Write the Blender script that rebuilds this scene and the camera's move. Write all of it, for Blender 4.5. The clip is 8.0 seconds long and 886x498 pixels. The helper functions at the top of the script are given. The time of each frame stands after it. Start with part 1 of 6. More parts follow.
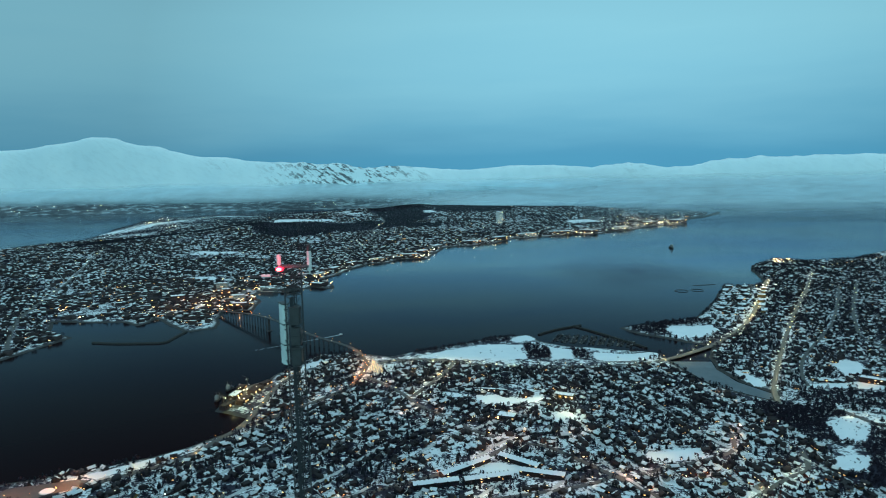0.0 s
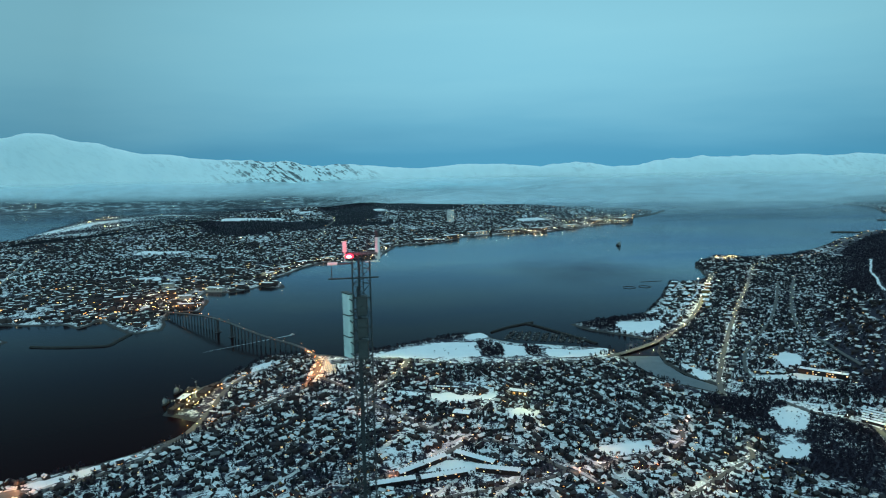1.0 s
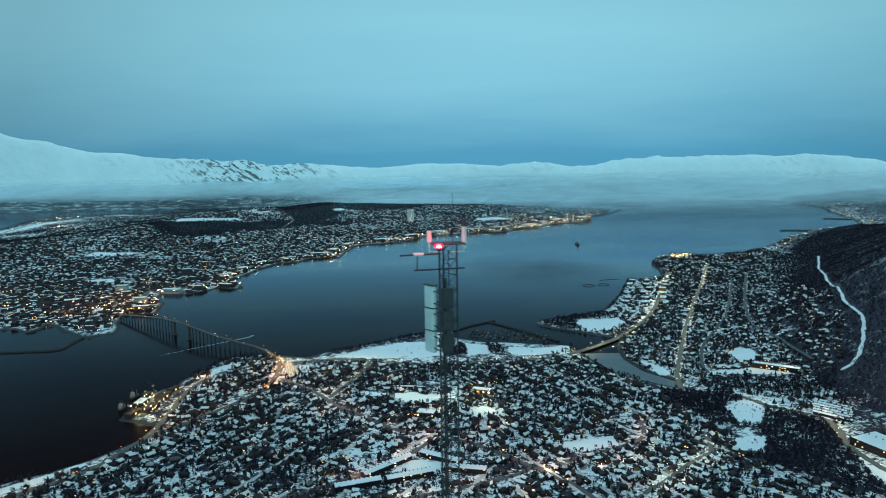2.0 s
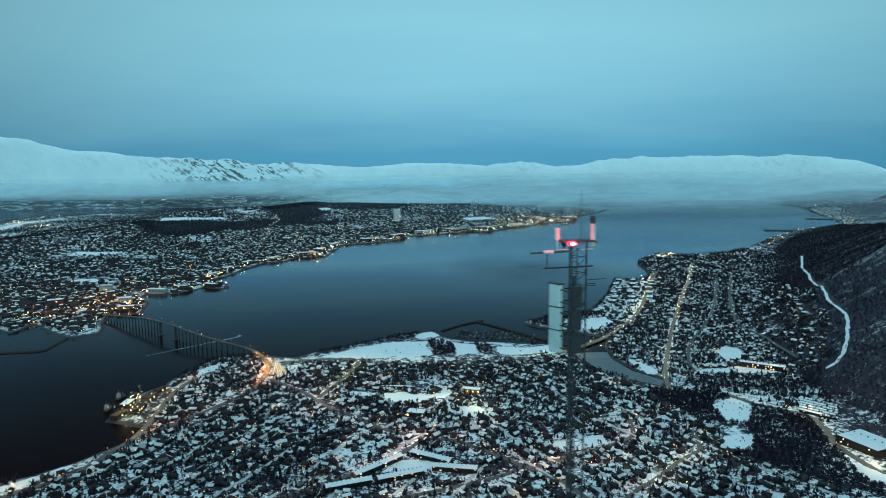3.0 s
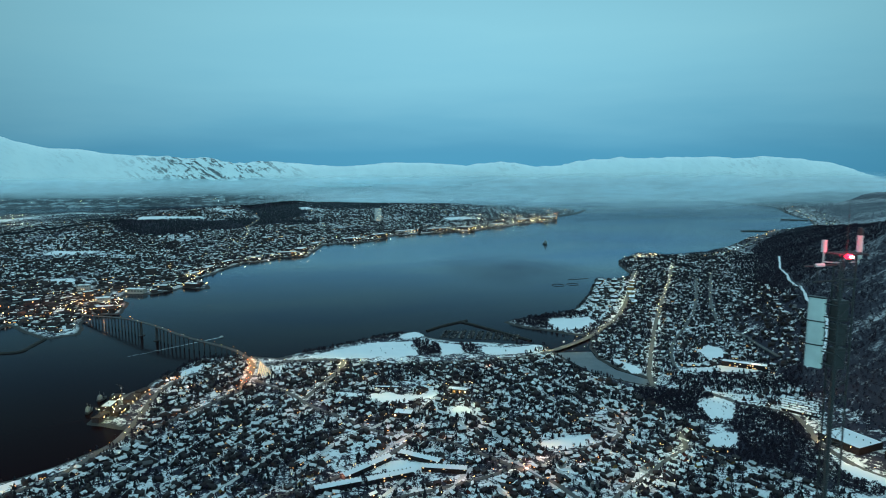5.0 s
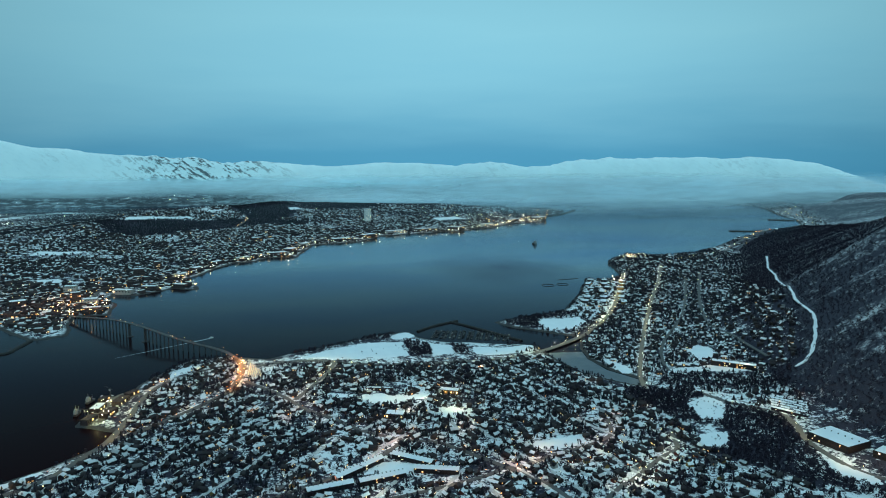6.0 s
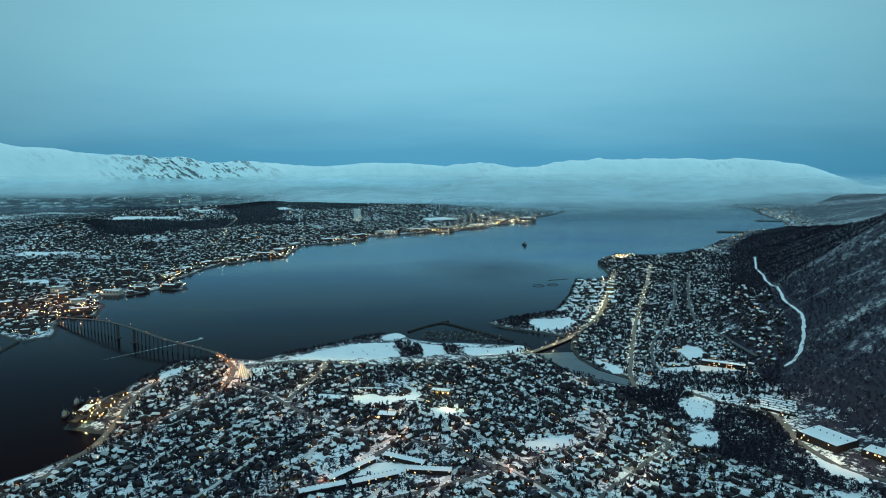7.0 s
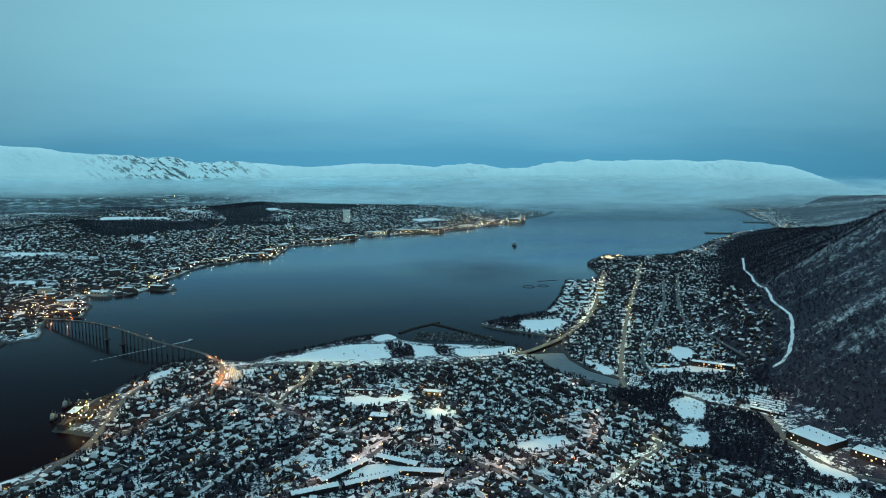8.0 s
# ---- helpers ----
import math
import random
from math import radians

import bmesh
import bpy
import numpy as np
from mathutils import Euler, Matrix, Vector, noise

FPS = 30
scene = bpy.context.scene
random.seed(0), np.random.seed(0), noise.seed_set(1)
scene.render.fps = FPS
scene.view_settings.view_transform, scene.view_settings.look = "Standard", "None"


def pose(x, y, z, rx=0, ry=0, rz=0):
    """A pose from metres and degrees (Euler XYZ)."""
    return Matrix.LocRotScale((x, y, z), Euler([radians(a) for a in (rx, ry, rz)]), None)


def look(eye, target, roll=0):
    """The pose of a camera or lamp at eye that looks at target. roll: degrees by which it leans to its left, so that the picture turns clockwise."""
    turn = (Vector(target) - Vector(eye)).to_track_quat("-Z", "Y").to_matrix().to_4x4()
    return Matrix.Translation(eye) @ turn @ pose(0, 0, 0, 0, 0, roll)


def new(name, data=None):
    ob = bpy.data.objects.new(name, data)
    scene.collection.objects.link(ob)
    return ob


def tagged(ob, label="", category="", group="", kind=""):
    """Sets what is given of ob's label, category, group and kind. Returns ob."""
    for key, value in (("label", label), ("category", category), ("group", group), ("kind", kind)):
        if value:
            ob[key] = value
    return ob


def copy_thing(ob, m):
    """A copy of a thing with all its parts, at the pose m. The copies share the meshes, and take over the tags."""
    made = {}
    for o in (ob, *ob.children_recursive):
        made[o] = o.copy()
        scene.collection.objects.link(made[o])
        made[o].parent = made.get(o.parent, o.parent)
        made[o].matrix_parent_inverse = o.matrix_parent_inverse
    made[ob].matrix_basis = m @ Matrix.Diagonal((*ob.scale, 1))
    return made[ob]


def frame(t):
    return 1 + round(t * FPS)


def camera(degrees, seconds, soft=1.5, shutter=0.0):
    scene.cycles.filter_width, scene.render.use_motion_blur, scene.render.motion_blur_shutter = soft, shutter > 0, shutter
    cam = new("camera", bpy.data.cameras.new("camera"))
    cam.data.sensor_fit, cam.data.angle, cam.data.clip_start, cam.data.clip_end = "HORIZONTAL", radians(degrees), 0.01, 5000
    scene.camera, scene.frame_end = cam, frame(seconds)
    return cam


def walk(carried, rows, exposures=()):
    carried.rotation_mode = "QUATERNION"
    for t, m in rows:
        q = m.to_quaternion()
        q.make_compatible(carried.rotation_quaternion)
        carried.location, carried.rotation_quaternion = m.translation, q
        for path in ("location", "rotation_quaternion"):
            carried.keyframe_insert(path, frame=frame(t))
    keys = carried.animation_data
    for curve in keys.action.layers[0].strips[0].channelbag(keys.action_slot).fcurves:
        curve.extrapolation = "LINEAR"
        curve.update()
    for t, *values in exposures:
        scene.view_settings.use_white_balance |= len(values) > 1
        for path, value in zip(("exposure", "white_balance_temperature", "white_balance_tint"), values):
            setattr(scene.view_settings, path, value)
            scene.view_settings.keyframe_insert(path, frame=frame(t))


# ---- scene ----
cam = camera(65.6, 8.0, soft=1.05, shutter=0.5)
walk(cam, [
    (0.0, pose(-0.00, -0.00, 320.00, 82.50, 1.20, -0.00)),
    (0.5, pose(-2.72, 0.59, 319.66, 82.39, 1.05, -2.19)),
    (1.0, pose(-5.33, 1.40, 319.39, 82.31, 0.93, -4.17)),
    (1.5, pose(-7.99, 2.23, 319.11, 82.27, 0.83, -6.01)),
    (2.0, pose(-10.51, 2.95, 318.92, 82.23, 0.74, -7.57)),
    (3.5, pose(-18.92, 5.03, 318.81, 82.18, 0.45, -9.08)),
    (4.0, pose(-21.70, 5.63, 318.89, 82.17, 0.36, -9.57)),
    (4.5, pose(-24.44, 6.40, 318.97, 82.16, 0.26, -10.06)),
    (6.0, pose(-29.76, 9.22, 319.69, 82.15, 0.11, -11.46)),
    (6.5, pose(-31.22, 9.52, 319.72, 82.16, 0.02, -11.91)),
    (7.0, pose(-32.91, 10.13, 319.92, 82.18, -0.05, -12.35)),
    (7.5, pose(-34.70, 10.77, 320.10, 82.21, -0.14, -12.82)),
    (8.0, pose(-36.84, 11.30, 320.29, 82.25, -0.22, -13.27)),
], exposures=[(0.0, 0.0), (8.0, 0.0)])

# ---- sky and sun: a closed cloud cover at dusk ----
world = bpy.data.worlds.new("dusk_sky")
scene.world = world
world.use_nodes = True
wn, wl = world.node_tree.nodes, world.node_tree.links
wn.clear()
w_out = wn.new("ShaderNodeOutputWorld")
w_back = wn.new("ShaderNodeBackground")
w_sky = wn.new("ShaderNodeTexSky")
w_sky.sky_type = "NISHITA"
w_sky.sun_disc = False
w_sky.sun_elevation, w_sky.sun_rotation = radians(6.0), radians(180)
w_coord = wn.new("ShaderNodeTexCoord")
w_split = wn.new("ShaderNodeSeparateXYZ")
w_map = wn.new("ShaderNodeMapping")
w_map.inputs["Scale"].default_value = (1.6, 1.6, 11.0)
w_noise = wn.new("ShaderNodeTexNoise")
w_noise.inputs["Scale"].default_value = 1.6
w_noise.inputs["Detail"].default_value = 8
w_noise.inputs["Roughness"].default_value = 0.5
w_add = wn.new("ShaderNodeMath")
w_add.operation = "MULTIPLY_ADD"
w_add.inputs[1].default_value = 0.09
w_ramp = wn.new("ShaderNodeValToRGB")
# unseen zenith raised to light the snow; dip below it dims near water
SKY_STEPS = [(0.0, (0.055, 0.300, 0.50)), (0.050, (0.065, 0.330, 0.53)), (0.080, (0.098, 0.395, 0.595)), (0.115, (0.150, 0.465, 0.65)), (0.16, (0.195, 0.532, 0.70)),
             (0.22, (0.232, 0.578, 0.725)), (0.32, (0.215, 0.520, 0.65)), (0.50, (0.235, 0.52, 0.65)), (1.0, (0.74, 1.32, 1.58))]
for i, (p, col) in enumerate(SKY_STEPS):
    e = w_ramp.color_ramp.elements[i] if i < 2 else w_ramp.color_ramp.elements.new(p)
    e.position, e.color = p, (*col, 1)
w_mix = wn.new("ShaderNodeMix")
w_mix.data_type = "RGBA"
w_mix.inputs["Factor"].default_value = 0.99
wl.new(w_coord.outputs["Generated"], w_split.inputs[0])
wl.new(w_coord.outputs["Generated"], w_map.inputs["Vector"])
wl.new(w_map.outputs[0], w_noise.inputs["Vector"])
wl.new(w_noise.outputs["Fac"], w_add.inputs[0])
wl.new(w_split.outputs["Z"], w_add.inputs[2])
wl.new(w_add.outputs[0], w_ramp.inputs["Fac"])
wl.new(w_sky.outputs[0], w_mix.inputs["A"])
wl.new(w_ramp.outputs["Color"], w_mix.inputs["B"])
# sky strength falls off away from the north, standing in for lens vignetting
w_dot = wn.new("ShaderNodeVectorMath")
w_dot.operation = "DOT_PRODUCT"
w_dot.inputs[1].default_value = (0.225, 0.974, 0.0)
w_range = wn.new("ShaderNodeMapRange")
w_range.inputs["From Min"].default_value, w_range.inputs["From Max"].default_value = 0.80, 1.0
w_range.inputs["To Min"].default_value, w_range.inputs["To Max"].default_value = 0.70, 1.03
wl.new(w_coord.outputs["Generated"], w_dot.inputs[0])
wl.new(w_dot.outputs["Value"], w_range.inputs["Value"])
wl.new(w_range.outputs[0], w_back.inputs["Strength"])
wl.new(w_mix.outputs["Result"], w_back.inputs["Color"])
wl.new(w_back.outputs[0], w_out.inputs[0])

sun = new("sun", bpy.data.lights.new("sun", "SUN"))
sun.data.energy, sun.data.angle, sun.data.color = 0.63, radians(12), (0.36, 0.92, 1.0)
sun.matrix_world = look((0, -4000, 900), (300, 500, 420))


# ---- materials ----
def material(name):
    m = bpy.data.materials.new(name)
    m.use_nodes = True
    return m, m.node_tree.nodes, m.node_tree.links, m.node_tree.nodes["Principled BSDF"]


def link_noise(n, l, scale, detail=4, rough=0.55, coord="Object", stretch=None):
    c = n.new("ShaderNodeTexCoord")
    t = n.new("ShaderNodeTexNoise")
    t.inputs["Scale"].default_value, t.inputs["Detail"].default_value, t.inputs["Roughness"].default_value = scale, detail, rough
    if stretch:
        mp = n.new("ShaderNodeMapping")
        mp.inputs["Scale"].default_value = stretch
        l.new(c.outputs[coord], mp.inputs["Vector"])
        l.new(mp.outputs[0], t.inputs["Vector"])
    else:
        l.new(c.outputs[coord], t.inputs["Vector"])
    return t.outputs["Fac"]


def ramp(n, l, fac, steps):
    r = n.new("ShaderNodeValToRGB")
    for i, (p, col) in enumerate(steps):
        e = r.color_ramp.elements[i] if i < 2 else r.color_ramp.elements.new(p)
        e.position, e.color = p, (*col, 1)
    l.new(fac, r.inputs["Fac"])
    return r.outputs["Color"]


def blend(n, l, fac, a, b, kind="MIX"):
    x = n.new("ShaderNodeMix")
    x.data_type, x.blend_type = "RGBA", kind
    for sock, v in (("Factor", fac), ("A", a), ("B", b)):
        if isinstance(v, (int, float)):
            x.inputs[sock].default_value = v
        elif isinstance(v, tuple):
            x.inputs[sock].default_value = (*v, 1)
        else:
            l.new(v, x.inputs[sock])
    return x.outputs["Result"]


def bump(n, l, b, height, strength, distance):
    k = n.new("ShaderNodeBump")
    k.inputs["Strength"].default_value, k.inputs["Distance"].default_value = strength, distance
    l.new(height, k.inputs["Height"])
    l.new(k.outputs[0], b.inputs["Normal"])


def speckled(name, low, high, scale, rough, metal=0.0, relief=0.2, islands=False, fine=7.0):
    """A surface that varies between two colours at two scales."""
    m, n, l, b = material(name)
    big, small = link_noise(n, l, scale), link_noise(n, l, scale * fine, 6)
    col = blend(n, l, big, low, high)
    col = blend(n, l, 0.5, col, ramp(n, l, small, [(0.25, tuple(0.55 * c for c in low)), (0.75, high)]))
    if islands:
        g = n.new("ShaderNodeNewGeometry")
        hs = n.new("ShaderNodeHueSaturation")
        ad = n.new("ShaderNodeMath")
        ad.operation = "MULTIPLY_ADD"
        ad.inputs[1].default_value, ad.inputs[2].default_value = 0.9, 0.55
        l.new(g.outputs["Random Per Island"], ad.inputs[0])
        l.new(ad.outputs[0], hs.inputs["Value"])
        l.new(col, hs.inputs["Color"])
        col = hs.outputs["Color"]
    l.new(col, b.inputs["Base Color"])
    b.inputs["Roughness"].default_value, b.inputs["Metallic"].default_value = rough, metal
    b.inputs["Specular IOR Level"].default_value = 0.5 if rough < 0.6 else 0.08
    bump(n, l, b, small, relief, 0.05)
    return m


def glow(name, colour, strength):
    m, n, l, b = material(name)
    b.inputs["Base Color"].default_value = (*colour, 1)
    b.inputs["Emission Color"].default_value = (*colour, 1)
    b.inputs["Emission Strength"].default_value = strength
    return m


def lamp_glow(name, steps, low, high):
    """Lamps of one kind that differ in tint and strength."""
    m, n, l, b = material(name)
    g, oi, ad, fr = n.new("ShaderNodeNewGeometry"), n.new("ShaderNodeObjectInfo"), n.new("ShaderNodeMath"), n.new("ShaderNodeMath")
    fr.operation = "FRACT"
    l.new(g.outputs["Random Per Island"], ad.inputs[0])
    l.new(oi.outputs["Random"], ad.inputs[1])
    l.new(ad.outputs[0], fr.inputs[0])
    tint = ramp(n, l, fr.outputs[0], steps)
    l.new(tint, b.inputs["Base Color"])
    l.new(tint, b.inputs["Emission Color"])
    mu = n.new("ShaderNodeMath")
    mu.operation = "MULTIPLY"
    mu.inputs[1].default_value = 7.31
    l.new(fr.outputs[0], mu.inputs[0])
    f2, mr = n.new("ShaderNodeMath"), n.new("ShaderNodeMapRange")
    f2.operation = "FRACT"
    l.new(mu.outputs[0], f2.inputs[0])
    mr.inputs["To Min"].default_value, mr.inputs["To Max"].default_value = low, high
    l.new(f2.outputs[0], mr.inputs["Value"])
    l.new(mr.outputs[0], b.inputs["Emission Strength"])
    return m


def make_ground():
    """Snow with brushwood showing through, bare rock on steep slopes and a dark tide line."""
    m, n, l, b = material("snowy_ground")
    big, mid, fine = link_noise(n, l, 0.012), link_noise(n, l, 0.075, 7, 0.66), link_noise(n, l, 0.9, 5, 0.6)
    snow = ramp(n, l, big, [(0.3, (0.76, 0.79, 0.81)), (0.7, (0.86, 0.88, 0.89))])
    brush = ramp(n, l, fine, [(0.35, (0.020, 0.020, 0.032)), (0.75, (0.060, 0.058, 0.082))])
    at = n.new("ShaderNodeAttribute")
    at.attribute_name = "brushwood"
    sm = n.new("ShaderNodeMath")
    sm.operation = "ADD"
    l.new(mid, sm.inputs[0])
    l.new(at.outputs["Fac"], sm.inputs[1])
    # shrubs and stones break up the edge of the snow
    speck = n.new("ShaderNodeMath")
    speck.operation = "MULTIPLY_ADD"
    speck.inputs[1].default_value = 0.42
    l.new(link_noise(n, l, 0.30, 5, 0.62), speck.inputs[0])
    l.new(sm.outputs[0], speck.inputs[2])
    cover = ramp(n, l, speck.outputs[0], [(0.91, (0, 0, 0)), (0.99, (1, 1, 1))])
    # under the hillside forest thin twigs veil the snow
    veil = ramp(n, l, speck.outputs[0], [(0.74, (0.35, 0.35, 0.35)), (0.88, (0.78, 0.78, 0.78)), (1.0, (0.985, 0.985, 0.985))])
    at3 = n.new("ShaderNodeAttribute")
    at3.attribute_name = "hillside"
    cover = blend(n, l, at3.outputs["Fac"], cover, veil)
    col = blend(n, l, cover, snow, brush)
    g = n.new("ShaderNodeNewGeometry")
    s = n.new("ShaderNodeSeparateXYZ")
    l.new(g.outputs["Position"], s.inputs[0])
    mr = n.new("ShaderNodeMapRange")
    mr.inputs["From Min"].default_value, mr.inputs["From Max"].default_value = 1.3, 2.4
    l.new(s.outputs["Z"], mr.inputs["Value"])
    rock = ramp(n, l, fine, [(0.3, (0.03, 0.03, 0.032)), (0.8, (0.09, 0.085, 0.08))])
    col = blend(n, l, mr.outputs[0], rock, col)
    l.new(col, b.inputs["Base Color"])
    b.inputs["Roughness"].default_value = 0.85
    b.inputs["Specular IOR Level"].default_value = 0.08
    bump(n, l, b, fine, 0.5, 0.6)
    return m


def make_snow(name, low, high):
    m, n, l, b = material(name)
    big, fine = link_noise(n, l, 0.05, 4), link_noise(n, l, 0.6, 5)
    col = blend(n, l, fine, ramp(n, l, big, [(0.3, low), (0.7, high)]), high)
    l.new(col, b.inputs["Base Color"])
    b.inputs["Roughness"].default_value = 0.7
    bump(n, l, b, fine, 0.4, 0.3)
    return m


def make_water():
    """Calm sea: dark depth under a glossy, faintly rippled face with drifting smooth and ruffled patches."""
    m, n, l, b = material("sea_water")
    n.remove(b)
    big = link_noise(n, l, 0.0024, 5, 0.55, stretch=(0.6, 1.3, 1.0))
    fine = link_noise(n, l, 0.35, 4, 0.6)
    depth, face, mix = n.new("ShaderNodeBsdfDiffuse"), n.new("ShaderNodeBsdfAnisotropic"), n.new("ShaderNodeMixShader")
    depth.inputs["Color"].default_value = (0.0115, 0.0040, 0.0042, 1)
    # reflection colour is darkened in a soft, broken patch mid-sound
    dim_at, dim_patch, torn = n.new("ShaderNodeMapping"), n.new("ShaderNodeTexGradient"), n.new("ShaderNodeMath")
    dim_at.vector_type, dim_patch.gradient_type, torn.operation = "TEXTURE", "SPHERICAL", "MULTIPLY"
    dim_at.inputs["Location"].default_value, dim_at.inputs["Scale"].default_value = (500, 1880, 0), (250, 330, 100)
    l.new(n.new("ShaderNodeTexCoord").outputs["Object"], dim_at.inputs["Vector"])
    l.new(dim_at.outputs[0], dim_patch.inputs["Vector"])
    l.new(dim_patch.outputs["Fac"], torn.inputs[0])
    l.new(ramp(n, l, link_noise(n, l, 0.006, 4, 0.5, stretch=(1.0, 0.7, 1.0)), [(0.3, (0.35, 0.35, 0.35)), (0.65, (1, 1, 1))]), torn.inputs[1])
    tint = ramp(n, l, big, [(0.32, (0.55, 0.74, 0.97)), (0.68, (0.78, 0.92, 1.0))])
    l.new(blend(n, l, torn.outputs[0], tint, (0.34, 0.40, 0.52)), face.inputs["Color"])
    r = n.new("ShaderNodeMapRange")
    r.inputs["To Min"].default_value, r.inputs["To Max"].default_value = 0.09, 0.22
    l.new(big, r.inputs["Value"])
    l.new(r.outputs[0], face.inputs["Roughness"])
    k = n.new("ShaderNodeBump")
    k.inputs["Strength"].default_value, k.inputs["Distance"].default_value = 0.06, 0.3
    l.new(fine, k.inputs["Height"])
    l.new(k.outputs[0], face.inputs["Normal"])
    fr = n.new("ShaderNodeFresnel")
    fr.inputs["IOR"].default_value = 1.14
    steep, gain = n.new("ShaderNodeMath"), n.new("ShaderNodeMath")
    steep.operation, gain.operation = "POWER", "MULTIPLY"
    steep.inputs[1].default_value, gain.inputs[1].default_value = 2.1, 6.1
    most = n.new("ShaderNodeMath")
    most.operation = "MINIMUM"
    most.inputs[1].default_value = 0.44
    l.new(fr.outputs[0], steep.inputs[0])
    l.new(steep.outputs[0], gain.inputs[0])
    l.new(gain.outputs[0], most.inputs[0])
    l.new(most.outputs[0], mix.inputs["Fac"])
    l.new(depth.outputs[0], mix.inputs[1])
    l.new(face.outputs[0], mix.inputs[2])
    l.new(mix.outputs[0], n["Material Output"].inputs["Surface"])
    return m


def make_mountain():
    """Wind-packed snow, with dark rock on the steep and broken parts."""
    m, n, l, b = material("mountain_snow")
    big, mid = link_noise(n, l, 0.004, 5, 0.6), link_noise(n, l, 0.030, 9, 0.72, stretch=(1, 1, 1))
    map_slant = [k for k in n if k.type == "MAPPING"][0]
    map_slant.vector_type = "TEXTURE"
    map_slant.inputs["Rotation"].default_value = (0, radians(32), 0)
    map_slant.inputs["Scale"].default_value = (2.3, 1.0, 0.62)
    g = n.new("ShaderNodeNewGeometry")
    s = n.new("ShaderNodeSeparateXYZ")
    l.new(g.outputs["Normal"], s.inputs[0])
    rocks = ramp(n, l, mid, [(0.52, (0, 0, 0)), (0.565, (1, 1, 1))])
    at = n.new("ShaderNodeAttribute")
    at.attribute_name = "bareness"
    bare = blend(n, l, 1.0, rocks, at.outputs["Color"], "MULTIPLY")
    # cool cast put into the snow colour, bluer than the near snow
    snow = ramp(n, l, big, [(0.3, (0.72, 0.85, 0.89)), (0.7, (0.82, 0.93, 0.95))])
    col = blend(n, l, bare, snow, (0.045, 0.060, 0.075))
    pos = n.new("ShaderNodeSeparateXYZ")
    l.new(g.outputs["Position"], pos.inputs[0])
    low = n.new("ShaderNodeMapRange")
    low.inputs["From Min"].default_value, low.inputs["From Max"].default_value = 70, 118
    l.new(pos.outputs["Z"], low.inputs["Value"])
    scrub = ramp(n, l, link_noise(n, l, 0.05, 8, 0.66, stretch=(0.30, 0.6, 1.5)), [(0.50, (0.040, 0.043, 0.056)), (0.66, (0.50, 0.57, 0.60))])
    at2 = n.new("ShaderNodeAttribute")
    at2.attribute_name = "inhabited"
    col = blend(n, l, at2.outputs["Fac"], col, blend(n, l, low.outputs[0], scrub, col))
    l.new(col, b.inputs["Base Color"])
    b.inputs["Roughness"].default_value = 0.85
    bump(n, l, b, mid, 0.35, 5.0)
    return m


def make_roof():
    """Snow-laden roofs; on some the wind has bared the dark sheeting."""
    m, n, l, b = material("snowy_roof")
    fine = link_noise(n, l, 0.5, 5)
    snow = ramp(n, l, fine, [(0.3, (0.74, 0.77, 0.79)), (0.7, (0.87, 0.89, 0.90))])
    g = n.new("ShaderNodeNewGeometry")
    oi, ad = n.new("ShaderNodeObjectInfo"), n.new("ShaderNodeMath")
    l.new(g.outputs["Random Per Island"], ad.inputs[0])
    l.new(oi.outputs["Random"], ad.inputs[1])
    fr = n.new("ShaderNodeMath")
    fr.operation = "FRACT"
    l.new(ad.outputs[0], fr.inputs[0])
    bare = ramp(n, l, fr.outputs[0], [(0.0, (1, 1, 1)), (0.60, (0.97, 0.97, 0.97)), (0.64, (0.4, 0.4, 0.4)), (0.69, (0.06, 0.06, 0.06)), (1.0, (0, 0, 0))])
    col = blend(n, l, bare, snow, (0.034, 0.027, 0.029))
    l.new(col, b.inputs["Base Color"])
    b.inputs["Roughness"].default_value = 0.75
    b.inputs["Specular IOR Level"].default_value = 0.1
    bump(n, l, b, fine, 0.3, 0.1)
    return m


GROUND, WATER, MOUNTAIN = make_ground(), make_water(), make_mountain()
SNOW = make_snow("packed_snow", (0.70, 0.74, 0.77), (0.85, 0.87, 0.88))
ROOF = make_roof()
WALL = speckled("painted_timber", (0.026, 0.019, 0.020), (0.075, 0.057, 0.056), 0.12, 0.7, islands=True)
WALL_RED = speckled("red_timber", (0.11, 0.022, 0.016), (0.17, 0.04, 0.03), 0.5, 0.7)
WALL_WHITE = speckled("white_timber", (0.30, 0.30, 0.28), (0.45, 0.45, 0.42), 0.5, 0.65)
WALL_DARK = speckled("dark_timber", (0.016, 0.012, 0.0125), (0.042, 0.031, 0.031), 0.5, 0.7)
WALL_OCHRE = speckled("ochre_timber", (0.24, 0.15, 0.05), (0.34, 0.22, 0.09), 0.5, 0.7)
# blue cast of distant haze is put into the bark colour
BARK = speckled("bark_and_twigs", (0.016, 0.0120, 0.0200), (0.054, 0.042, 0.062), 0.4, 0.9)
SPRUCE = speckled("spruce_needles", (0.010, 0.0105, 0.014), (0.024, 0.025, 0.031), 0.35, 0.85)
TRACK = speckled("packed_street_snow", (0.36, 0.36, 0.36), (0.72, 0.72, 0.72), 0.12, 0.7)
ROAD = speckled("slushy_asphalt", (0.022, 0.021, 0.021), (0.095, 0.090, 0.086), 0.18, 0.55)
ROCK = speckled("quarry_stone", (0.02, 0.02, 0.021), (0.07, 0.067, 0.064), 0.5, 0.85, relief=0.6)
CONCRETE = speckled("weathered_concrete", (0.12, 0.115, 0.12), (0.24, 0.23, 0.235), 0.3, 0.8)
